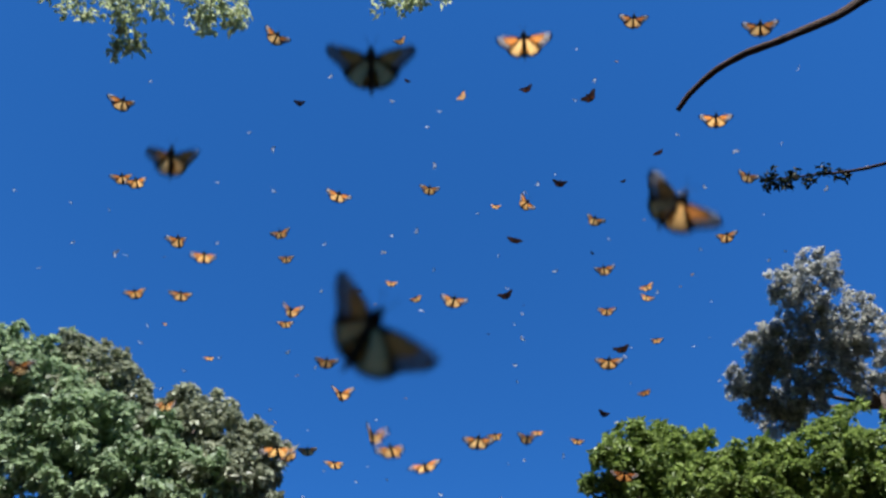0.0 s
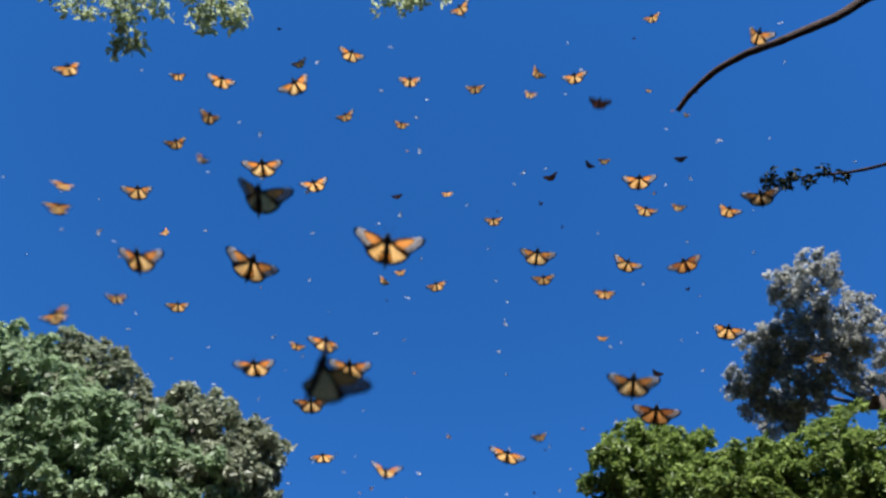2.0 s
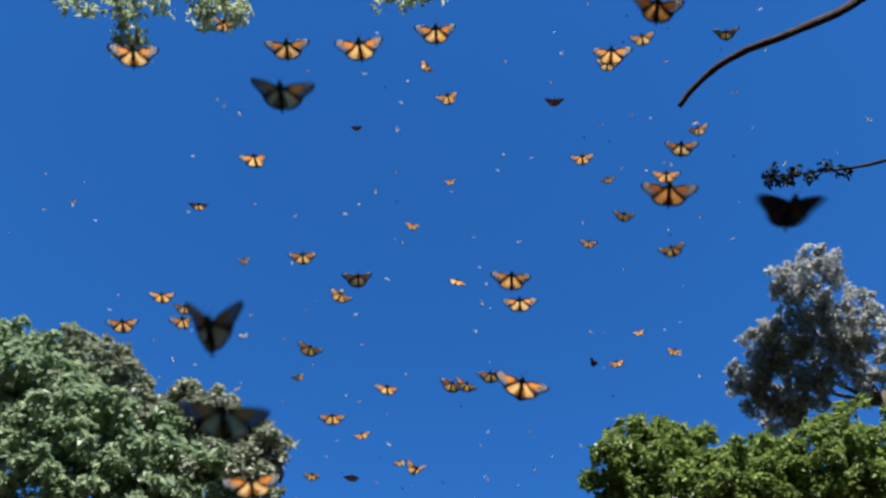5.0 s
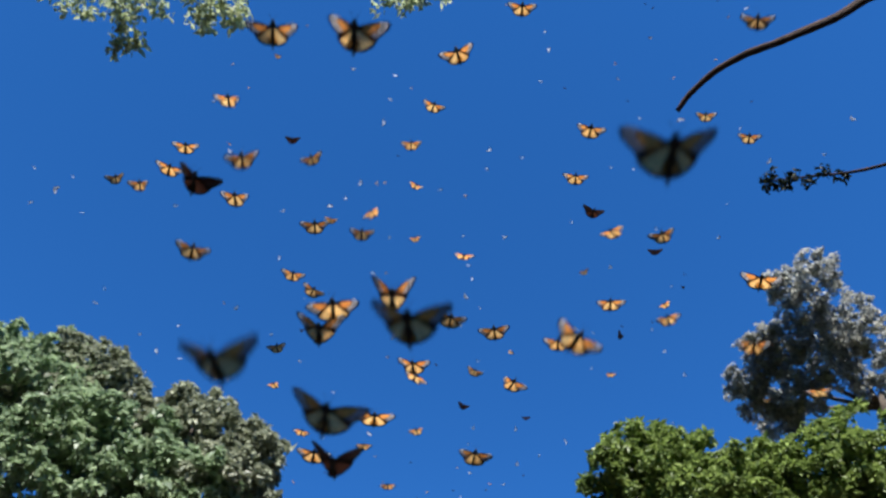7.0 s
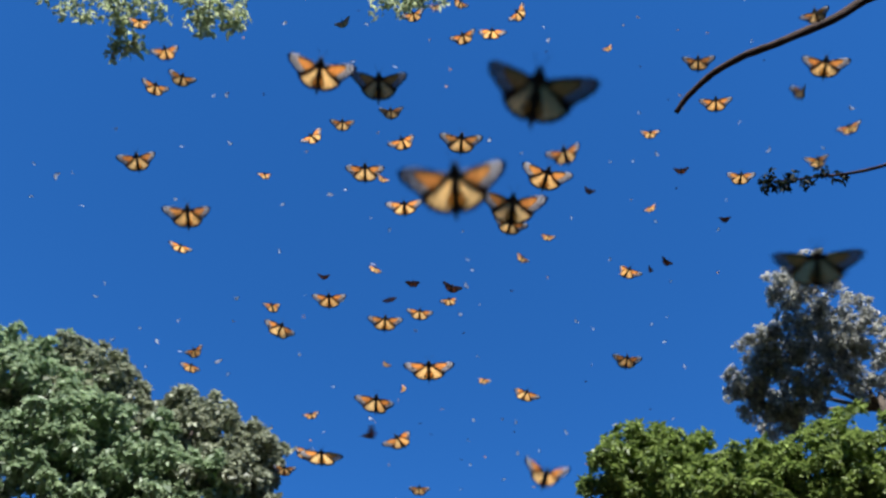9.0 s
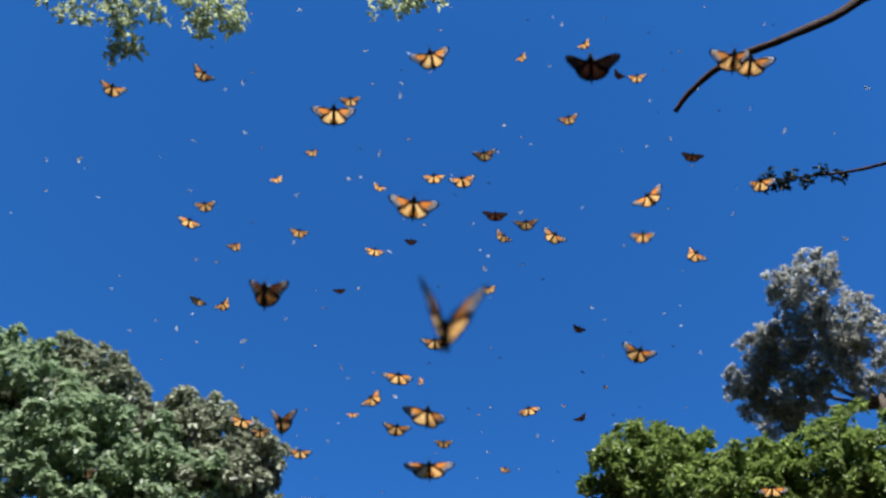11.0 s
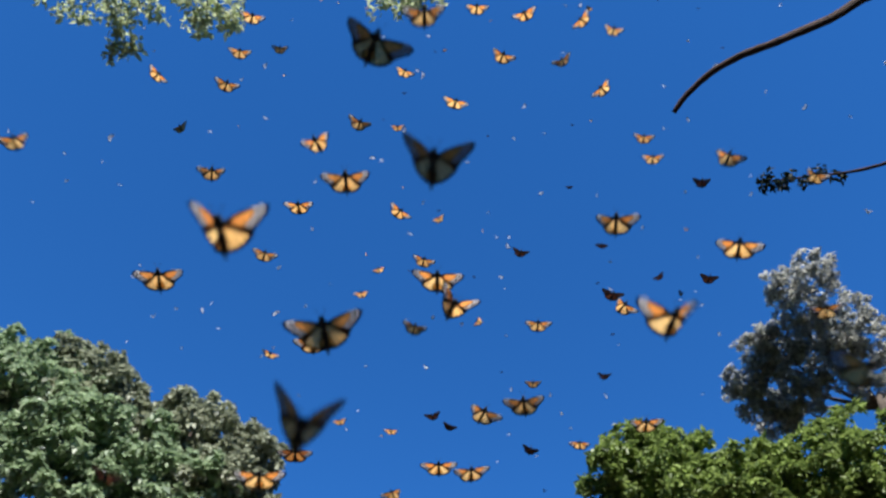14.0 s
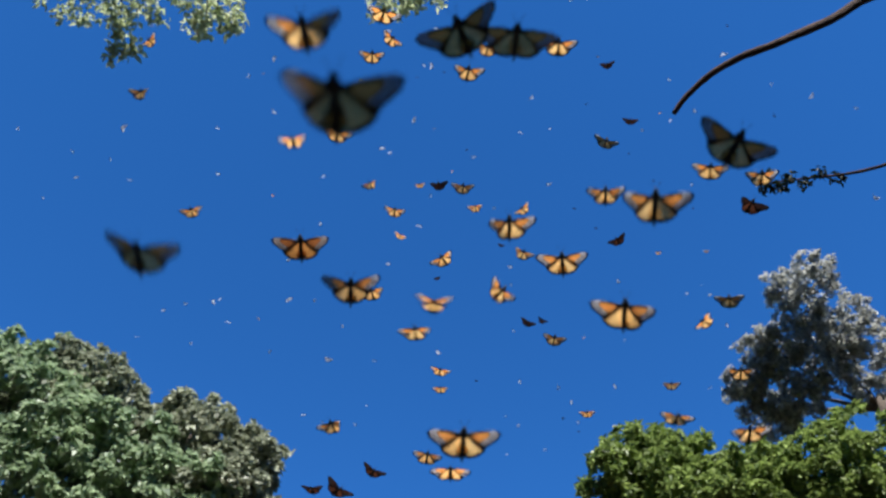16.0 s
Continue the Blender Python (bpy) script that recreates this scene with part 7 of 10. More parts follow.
    fly(orange, (6.54, -0.11, 2.86, 3.42, -6, -3, -152, -13), (7, -0.11, 2.37, 3.81, -6, -3, -152, -13), (7.5, -0.08, 2.48, 4.05, -8, -7, -160, -17), (8, -0.25, 2.77, 4.51, 2, -2, -164, -5), (8.5, -0.45, 3.98, 6.13, 1, -3, -159, 1), (9, -0.44, 3.33, 5.66, -3, -2, -159, -19), (11.5, -0.25, 2.05, 4.30, 5, 7, -170, -20), (12, -0.17, 1.70, 4.00, 7, 4, -161, -21), (12.5, -0.13, 1.72, 4.21, 4, 3, -157, -7), (13, -0.07, 1.58, 4.19, 6, 1, -161, 2), (13.5, -0.02, 1.55, 4.35, 5, 6, -166, -6), (14, 0.05, 1.47, 4.40, -5, 5, -166, -8), (14.5, 0.10, 1.39, 4.47, 0, 10, -168, -6), (14.96, 0.10, 1.07, 4.72, 0, 10, -168, -6))
    fly(orange, (0, -2.17, 29.38, 19.99, 16, -1, 173, -8), (5.8, -1.65, 19.37, 15.49, 19, 2, -180, -18), (7, -0.34, 4.23, 4.64, 14, 0, -180, -14), (7.5, -0.14, 1.70, 2.82, 13, -1, 178, -24), (8, -0.13, 1.77, 2.97, 18, 0, 179, -9), (8.5, -0.08, 1.46, 2.86, 10, -2, -179, -6), (9, -0.03, 1.22, 2.77, 11, 0, 179, -2), (11.46, -0.03, 1.51, 2.54, 11, 0, 179, -2))
    fly(orange, (0, -2.33, 25.81, 17.76, 11, 6, 152, -7), (5.8, -4.89, 18.17, 17.35, 10, 7, 137, -11), (7, -1.06, 3.80, 5.07, 13, 2, 151, -10), (7.5, -1.23, 4.28, 5.70, 20, -1, 162, -13), (8, -1.22, 4.12, 5.76, 17, 2, 154, -15), (8.5, -1.09, 3.62, 5.44, 19, -3, 149, -19), (9, -0.76, 2.42, 4.29, 22, -6, 168, -2), (11.5, -1.10, 2.57, 4.98, 17, -1, 161, 0), (12, -0.92, 2.06, 4.51, 15, -6, 158, -20), (12.5, -0.64, 1.27, 3.56, 18, -3, 166, -1), (13, -0.62, 1.32, 3.53, 18, -5, 164, -15), (13.5, -0.52, 1.33, 3.69, 21, -12, 178, -17), (14, -0.35, 1.15, 3.56, 15, 1, 154, -1), (14.46, -0.35, 0.75, 3.87, 15, 1, 154, -1))
    fly(orange, (7.04, 0.02, 0.30, 2.63, 24, 0, 180, 10), (7.5, 0.02, 0.57, 2.42, 24, 0, 180, 10), (8.15, 0.09, 0.37, 2.83, -2, 0, 177, -7))
    fly(orange, (6.95, -0.15, 1.73, 2.72, 16, 1, -180, -19), (7.5, -0.01, 1.40, 3.10, 21, 2, 179, -7), (8, 0.05, 2.04, 4.09, 22, 0, -178, -11), (8.46, 0.06, 2.85, 3.46, 22, 0, -178, -11))
    fly(orange, (7.04, -0.11, 3.08, 3.60, 15, 1, -176, -16), (7.5, -0.11, 2.33, 4.19, 15, 1, -176, -16), (8, -0.09, 1.47, 3.32, 17, -1, -173, -20), (8.5, -0.02, 0.74, 2.59, 2, -9, -168, 40), (9, 0.01, 0.41, 2.23, 22, 2, 178, 10), (10.2, 0.12, 0.18, 2.28, 19, 0, 178, -19))
    fly(orange, (0, -1.08, 31.39, 21.25, 15, 0, -148, -1), (6.3, 1.67, 17.34, 17.17, 11, -6, -137, -17), (7.5, 0.46, 3.60, 5.27, 13, -5, -150, -23), (8, 0.54, 3.57, 5.58, 16, 1, -149, -16), (8.5, 0.75, 4.14, 6.69, 8, -4, -148, -1), (9, 0.69, 3.26, 5.92, 16, 9, -166, -13), (11.5, 0.40, 1.73, 3.96, 15, -4, -149, -13), (12, 0.40, 1.54, 3.89, 11, 2, -152, -24), (12.5, 0.44, 1.42, 3.95, 9, -3, -149, -11), (13, 0.50, 1.34, 4.08, 21, -1, -145, -1), (13.5, 0.74, 1.65, 5.01, 17, 1, -146, -13), (14, 0.84, 1.61, 5.42, 14, 6, -165, -3), (15.2, 4.32, 6.78, 20.92, 18, 8, -165, 1), (16, 6.20, 8.87, 27.37, 17, -1, -149, -15))
    fly(orange, (7.05, -0.06, 1.42, 2.49, 15, -1, 178, -11), (7.5, -0.07, 1.24, 2.61, 20, 1, 174, -14), (8, -0.16, 2.38, 3.91, 13, -1, 179, 0), (8.5, -0.13, 2.15, 3.82, 19, 1, 179, -21), (9, -0.09, 2.09, 3.89, 17, -2, -176, -10), (11.5, 0.01, 2.15, 3.75, 25, 0, 178, -23), (12, 0.20, 3.25, 5.14, 12, 0, -179, -6), (12.5, 0.45, 3.06, 5.25, 23, 0, 178, -9), (13, 0.42, 1.65, 3.74, 7, 0, -179, -21), (13.5, 0.86, 2.41, 5.10, 13, 0, 180, 0), (14, 0.98, 2.00, 4.86, 17, -2, 178, -2), (14.5, 0.83, 1.34, 3.99, 14, 0, 177, -20), (15, 1.00, 1.25, 4.14, 19, 1, 177, -16), (15.85, 1.41, 0.99, 4.45, 17, 2, 177, -8))
    fly(orange, (7.2, -0.03, 3.05, 3.65, 25, -1, 106, -15), (7.5, -0.03, 3.04, 3.81, 8, 1, 93, 1), (8, -0.05, 4.42, 5.15, 24, 0, 95, -24), (8.5, -0.05, 2.76, 4.02, 13, 0, 103, 2), (9, -0.36, 5.38, 6.50, 14, 1, 95, -6), (11.5, -0.15, 5.34, 6.57, 10, 1, 97, -4), (12, -0.09, 5.26, 6.65, 19, -1, 103, -1), (12.5, -0.03, 5.63, 7.23, 15, 0, 90, -10), (13, 0.04, 4.78, 6.55, 18, 1, 96, -19), (13.5, 0.15, 6.04, 8.15, 18, 0, 102, -10), (14, 0.27, 4.27, 6.18, 17, -2, 112, -18), (14.5, 0.82, 5.75, 7.70, 36, -3, 112, -22), (15.7, 3.87, 16.27, 18.59, 18, 0, 100, -14))
    fly(dark, (0, -2.16, 31.37, 21.24, -3, 1, 166, -20), (6.3, -3.72, 16.34, 17.01, -1, -2, 178, -22), (7.5, -1.10, 4.83, 6.51, 0, 3, 172, 19), (8, -1.23, 5.35, 7.33, -5, -1, 170, 13), (8.5, -0.92, 3.96, 6.10, 3, 2, 161, 6), (9, -0.92, 4.00, 6.38, -1, -4, 180, 18), (11.5, -0.66, 4.03, 6.15, 5, -1, 171, 22), (12, -0.51, 3.05, 5.31, 1, -6, -177, -4), (13.2, -2.40, 13.98, 20.12, 0, -5, 173, -5), (16, -1.09, 15.94, 34.36, 1, 1, 168, -2))
    fly(small_dark, (0, 5.01, 28.72, 19.61, 18, -7, -175, -8), (6.3, 6.63, 16.69, 19.03, 12, 12, 161, -4), (7.5, 1.65, 3.63, 5.77, 19, -4, -176, 6), (8, 1.89, 3.79, 6.24, 23, 1, -171, 5), (8.5, 2.09, 3.89, 6.71, 16, 0, -180, 12), (9, 2.20, 3.73, 6.78, 20, 1, 177, 14), (10.2, 8.53, 12.93, 20.94, 19, 3, 174, -15), (16, 9.88, 10.34, 33.44, 25, -6, -178, -4))
    fly(orange, (7.15, 0.95, 2.36, 3.17, 28, 2, -176, -21), (7.5, 1.03, 2.30, 3.30, 32, -1, -166, -18), (9.5, 1.47, 0.95, 4.52, 33, 2, -169, 0))
    fly(orange, (7.04, 1.56, 2.63, 3.99, 23, -2, 157, -14), (7.5, 1.07, 2.62, 4.00, 23, -2, 157, -14), (8, 1.25, 2.47, 4.20, 24, 1, 163, -9), (9.35, 1.99, 1.55, 4.88, 31, 0, 152, -11))
    fly(orange, (6.9, -0.96, 2.48, 3.21, 30, -1, 178, -14), (7.5, -0.98, 2.24, 3.50, 25, 1, 178, -5), (8, -0.62, 1.28, 2.89, 32, 0, -178, -1), (8.5, -0.59, 1.14, 2.97, 29, 1, 179, -10), (9, -0.52, 0.96, 2.95, 28, 0, 179, -10), (10.6, -0.41, 0.53, 3.19, 25, -1, -179, -10))
    fly(orange, (7.75, -0.26, 1.96, 2.89, 17, 0, 179, -10), (8, -0.24, 1.88, 2.96, 20, -2, 179, -10), (8.5, -0.20, 1.65, 2.92, 15, -2, -178, -5), (9, -0.16, 1.48, 2.91, 21, -3, -177, -20), (11.5, -0.14, 2.24, 3.78, 11, -1, 177, -19), (12, -0.24, 4.55, 6.31, 18, 0, 178, -7), (13.2, -0.73, 16.14, 19.51, 12, -2, 178, -2), (16, -4.03, 15.30, 30.30, 13, 0, 179, -23))
    fly(orange, (0, 2.91, 24.24, 16.79, 15, 0, -166, -23), (6.8, 2.04, 18.97, 14.46, 22, 0, -166, -1), (8, 0.43, 3.64, 4.38, 17, 3, -173, -12), (8.5, 0.30, 2.42, 3.60, 8, -9, -151, -13), (9, 0.29, 2.16, 3.55, 14, -5, -158, -18), (11.5, 0.37, 2.50, 3.76, 6, 11, 173, -9), (12, 0.46, 2.03, 3.57, 13, -5, -170, -21), (12.5, 0.54, 1.79, 3.58, 18, -1, -177, -5), (13, 0.68, 1.66, 3.67, 19, 0, -166, -7), (13.5, 0.69, 1.30, 3.45, 16, 1, -168, -1), (14, 0.85, 1.27, 3.68, 17, -4, -166, -20), (14.5, 1.19, 1.44, 4.31, 18, 1, -170, -23), (15.4, 1.59, 1.11, 4.76, 15, -11, -164, -15))
    fly(small_orange, (0, 1.74, 28.76, 19.62, 6, -6, -156, -9), (6.8, -0.45, 19.68, 15.40, 15, 3, -173, -17), (8, 0.06, 4.47, 5.16, 15, 6, 176, 1), (8.5, 0.19, 3.97, 5.04, 17, 0, -163, -2), (9, 0.25, 3.74, 5.08, 12, -5, -153, -12), (11.5, 0.03, 3.39, 5.19, 19, 6, -172, -18), (12, 0.11, 3.76, 5.70, 14, 0, -168, 2), (12.5, 0.21, 3.68, 5.77, 18, 2, -171, 2), (13.7, 1.31, 14.43, 18.85, 19, 11, -172, -21), (16, -0.33, 17.56, 32.75, 12, 0, -168, -8))
    fly(orange, (7.54, 1.59, 1.87, 4.69, 30, -8, 177, -19), (8, 0.93, 1.87, 4.69, 30, -8, 177, -19), (8.5, 1.04, 1.57, 4.19, 28, -3, 172, -23), (9.4, 1.87, 1.72, 4.42, 24, -1, 167, -1))
    fly(orange, (0, -3.80, 25.30, 17.43, 23, 1, 174, -15), (6.8, -5.28, 11.23, 18.86, 21, 1, 168, -3), (8, -0.96, 1.97, 5.44, 20, 2, -174, -3), (8.5, -0.68, 1.36, 4.81, 23, 5, 168, -21), (8.85, -0.65, 1.25, 5.09, 24, -6, -173, -12))
    fly(orange, (7.2, -0.99, 1.94, 2.82, 14, 0, -159, -17), (8, -0.86, 1.34, 3.40, 22, -2, -157, -5), (8.46, -1.03, 1.35, 3.39, 22, -2, -157, -5))
    fly(orange, (7.45, -1.41, 1.53, 3.45, 26, 1, 178, -2), (8, -0.95, 1.28, 3.63, 25, -1, 179, -6), (8.5, -0.84, 1.20, 3.57, 26, 0, 179, -18), (9, -0.77, 1.08, 3.35, 28, 1, 174, -7), (11.5, -1.09, 2.18, 4.71, 23, 1, 173, -3), (12, -0.96, 1.87, 4.45, 16, 1, 175, -9), (12.5, -0.89, 1.67, 4.39, 22, 0, 176, -11), (13, -1.01, 1.70, 4.76, 27, -1, 177, -12), (13.5, -1.15, 1.60, 5.33, 18, 1, 176, -12), (14.7, -5.39, 5.77, 19.85, 22, 1, 175, -22), (16, -6.58, 7.32, 24.69, 22, 2, 174, -20))
    fly(orange, (0, -7.53, 29.78, 20.22, 10, -1, 166, -18), (6.8, -6.36, 16.47, 19.01, 11, -13, -158, -7), (8, -1.45, 3.65, 6.14, 12, 10, 162, -15), (8.5, -1.07, 2.62, 5.27, 2, -1, 174, -20), (9, -1.12, 2.77, 5.90, 4, 2, 174, -9), (11.5, -0.78, 2.60, 6.07, 21, 6, 169, -23), (12, -0.77, 2.42, 6.12, 8, 2, 159, -12), (12.5, -0.67, 2.02, 5.75, 18, 2, 171, 0), (13, -0.67, 1.92, 6.00, 15, -2, 176, -15), (14.2, -3.21, 8.54, 24.35, 10, 0, 179, -5), (16, -2.57, 10.46, 31.03, 20, 2, 171, -20))
    fly(orange, (0, 2.64, 31.31, 21.22, 27, 0, -177, -3), (6.8, -1.58, 17.45, 17.99, 23, 0, -178, -10), (8, -0.41, 4.65, 5.58, 18, -2, -173, -5), (8.5, -0.25, 2.93, 3.88, 13, 1, -179, -5), (9, -0.11, 3.19, 3.89, 30, 0, -177, -20), (11.5, -0.00, 3.55, 4.50, 29, -1, -177, -8), (12, 0.00, 2.01, 3.30, 20, 2, -180, 1), (12.5, 0.03, 2.00, 3.39, 28, -1, -176, -18), (13, 0.13, 2.40, 3.88, 22, 2, -178, 1), (13.5, 0.23, 2.30, 3.94, 22, 1, -178, -7), (14, 0.36, 2.11, 3.85, 22, 0, -176, -11), (14.5, 0.50, 2.11, 3.92, 24, 3, -177, -4), (15, 0.51, 1.54, 3.32, 27, -1, -176, -17), (15.5, 0.24, 0.60, 2.29, 24, -1, -178, -8), (16, 0.30, 0.65, 2.55, 26, 0, -180, -17))
    fly(orange, (8.04, -0.60, 1.22, 5.17, 12, 1, 145, -20), (8.5, -0.60, 1.92, 4.63, 12, 1, 145, -20), (9, -0.51, 1.59, 4.34, -3, 0, 143, 1), (11.5, -1.14, 3.02, 6.21, 4, -4, 156, -8), (12, -1.06, 2.73, 6.01, 9, 0, 150, 0), (12.5, -1.17, 2.87, 6.57, 16, -5, 161, -19), (13.7, -5.00, 11.37, 23.25, 8, 1, 145, 2), (16, -4.28, 11.61, 28.89, 8, -6, 155, -5))
    fly(dark, (0, 0.70, 22.35, 15.60, 1, 4, -169, -21), (7.3, -0.19, 13.51, 15.56, 5, 0, -162, -6), (8.5, 0.01, 2.49, 4.35, 11, -1, -165, 23), (9, 0.04, 2.59, 4.62, 8, 1, -169, 8), (11.5, 0.37, 1.87, 4.29, 5, 8, 177, 4), (12, 0.67, 4.11, 7.38, 10, -3, -164, -11), (13.2, 1.70, 13.91, 20.58, 4, -4, -162, -12), (16, 0.08, 12.75, 28.21, 11, 8, -166, -5))
    fly(small_dark, (0, -2.72, 24.96, 17.22, -3, 0, 170, -23), (7.3, -1.18, 16.97, 18.85, 0, -5, 163, -3), (8.5, -0.28, 3.28, 5.14, -12, 8, 155, 21), (9, -0.36, 3.58, 5.65, -8, 5, 169, -14), (10.2, -1.86, 15.38, 20.04, -3, 4, 163, -4), (16, -7.64, 12.39, 39.75, -7, -5, 172, -12))
    fly(orange, (8.04, 0.10, 1.04, 4.67, 19, -2, 175, -21), (8.5, 0.10, 1.33, 4.45, 19, -2, 175, -21), (9, 0.07, 1.28, 4.57, 20, 2, 160, -3), (10, 0.00, 1.07, 4.58, 23, -3, 166, -16))
    fly(orange, (0, -2.35, 21.86, 15.28, 11, 5, 171, -6), (7.3, 0.52, 10.37, 18.75, 17, -7, 180, -14), (8.5, 0.02, 1.82, 5.38, 17, 0, 170, -15), (9, -0.07, 2.29, 7.45, 25, -2, 172, 0), (10.2, -0.77, 7.28, 26.44, 22, 4, 166, 0), (16, -3.89, 9.06, 29.49, 16, 7, 161, -4))
    fly(orange, (0, -3.05, 22.54, 15.70, 23, 6, 153, -5), (7.3, -1.43, 9.09, 17.73, 17, 3, 159, -19), (8.5, -0.22, 1.69, 5.19, 24, 4, 167, -15), (9, -0.14, 1.40, 5.08, 20, 4, 162, 2), (9.45, -0.10, 1.28, 5.14, 25, 2, 156, -8))
    fly(orange, (8, -0.75, 1.54, 2.59, 28, -1, -173, -17), (8.5, -0.44, 1.28, 2.80, 21, -2, -174, -16), (9, -0.47, 1.63, 3.32, 17, -11, -159, -24), (11.5, -0.69, 3.34, 3.98, 19, 1, 178, -22), (12, -0.82, 3.96, 4.61, 21, 0, -172, 1), (12.5, -0.71, 3.39, 4.22, 19, -1, -174, -12), (13, -0.51, 2.37, 3.58, 21, -1, -175, -23), (13.46, -0.51, 2.69, 3.33, 21, -1, -175, -23))
    fly(orange, (8.04, -1.61, 2.66, 4.10, 40, 0, 145, -2), (8.5, -1.11, 2.67, 4.09, 40, 0, 145, -2), (9, -1.10, 2.57, 4.16, 37, 1, 153, -4), (11.5, -1.03, 2.63, 4.56, 24, 5, 138, -21), (12, -0.94, 2.15, 4.34, 34, 7, 133, -15), (12.5, -0.77, 1.41, 3.55, 27, 3, 134, -4), (13, -1.83, 3.27, 6.46, 47, -14, 160, -14), (13.5, -1.13, 1.89, 4.66, 42, -4, 159, -8), (14, -1.45, 2.24, 5.57, 40, 0, 150, 2), (14.5, -1.31, 1.88, 5.22, 30, 1, 137, 1), (15, -1.36, 1.83, 5.52, 31, -1, 140, -7), (15.5, -0.91, 1.11, 4.40, 35, 1, 146, -2), (16, -1.44, 1.65, 5.40, 27, 1, 141, -2))
    fly(dark, (0, 6.35, 27.11, 18.60, 31, -3, -161, -11), (7.3, 6.18, 15.29, 19.42, 36, -7, -150, -13), (8.5, 1.56, 3.67, 6.05, 26, -10, -146, 17), (9, 1.64, 3.75, 6.27, 26, -10, -147, 6), (11.5, 0.82, 3.78, 5.16, 27, 1, -157, 6), (12, 0.99, 3.60, 4.82, 35, 2, -167, 23), (12.5, 1.02, 3.64, 4.84, 29, 4, -175, -5), (13, 1.41, 4.25, 5.78, 30, -8, -158, -11), (13.5, 1.05, 2.68, 4.54, 24, -3, -152, 21), (14.7, 5.81, 12.26, 16.89, 32, -6, -155, -18), (16, 7.40, 15.59, 25.58, 35, 1, -164, -1))
    fly(dark, (0, 15.36, 33.14, 22.42, 2, -1, -177, 2), (7.3, 6.03, 13.17, 19.97, 3, 3, -178, -20), (8.5, 1.93, 3.84, 7.34, 8, -2, -170, 18), (9, 1.57, 2.91, 6.19, 5, 2, 167, 13), (11.5, 1.13, 1.95, 4.71, 8, 2, -175, 24), (12.7, 5.99, 10.23, 17.86, 5, -2, 178, -10), (16, 9.71, 11.03, 28.22, 7, -6, -174, -1))
    fly(orange, (0, 0.38, 27.22, 18.65, 11, 0, 177, -19), (7.3, 1.60, 16.50, 12.83, 21, 0, 175, -12), (8.5, 0.42, 3.33, 3.98, 12, -2, 174, -12), (9, 0.20, 1.32, 2.58, 10, -6, -172, 28), (10.9, 0.91, 0.60, 3.08, 13, 0, 177, -17))
    fly(orange, (0, -9.39, 22.50, 15.65, 15, -4, 180, -23), (7.3, -4.73, 19.21, 15.53, 12, -5, -179, -19), (8.5, -0.99, 4.38, 5.07, 12, 0, -175, -12), (9, -0.78, 3.73, 4.79, 12, 9, 170, -1), (11.5, -0.70, 5.04, 5.92, 9, -1, -180, -8), (12, -0.82, 4.31, 5.26, 13, 6, 176, -4), (12.5, -0.92, 4.22, 5.34, 15, -2, 176, -2), (13, -0.63, 3.63, 5.27, 11, -5, -177, -6), (13.5, -0.54, 3.93, 6.16, 16, 11, 163, -3), (14, -0.47, 3.82, 6.26, 6, 11, 166, -23), (14.5, -0.45, 4.04, 6.77, 12, -15, -152, 1), (15, -0.35, 3.89, 6.86, 20, 3, 177, -5), (15.5, -0.28, 3.64, 6.80, 12, 4, 178, -15), (16, -0.22, 4.42, 8.32, 16, 6, 174, -1))
    fly(orange, (8.54, 0.20, 0.51, 3.21, 17, -9, -168, 5), (9, 0.20, 0.86, 2.94, 17, -9, -168, 5), (10.85, 0.27, 0.54, 3.21, 8, 0, -180, -2))
    fly(orange, (8.54, 0.04, 0.63, 3.53, 29, -1, -177, -13), (9, 0.04, 0.97, 3.26, 29, -1, -177, -13), (10.85, 0.16, 0.66, 3.51, 23, -1, -179, -11))
    fly(orange, (8.54, 0.32, 0.72, 3.79, 30, -2, 159, -16), (9, 0.32, 1.13, 3.47, 30, -2, 159, -16), (11.5, 0.61, 1.86, 5.13, 32, -4, 161, -12), (12, 0.60, 1.65, 4.99, 33, 0, 151, -23), (12.5, 0.65, 1.50, 5.00, 29, 0, 150, -4), (13, 0.74, 1.46, 5.23, 26, -2, 164, -20), (14.2, 3.81, 6.26, 19.36, 27, 5, 150, -23), (16, 4.17, 8.32, 25.98, 39, -4, 165, -13))
    fly(orange, (8.54, -0.21, 1.09, 4.80, 40, 8, 179, -21), (9, -0.21, 1.54, 4.45, 40, 8, 179, -21), (11.5, 0.23, 1.75, 4.48, 35, 8, 175, -13), (12, 0.24, 1.47, 4.22, 31, 0, -179, -9), (12.5, 0.26, 1.33, 4.23, 30, -7, -164, 1), (13, 0.32, 1.31, 4.47, 33, -2, -173, -12), (13.5, 0.39, 1.29, 4.74, 33, -1, -174, -5), (13.9, 0.45, 1.11, 4.74, 35, -5, -169, -16))
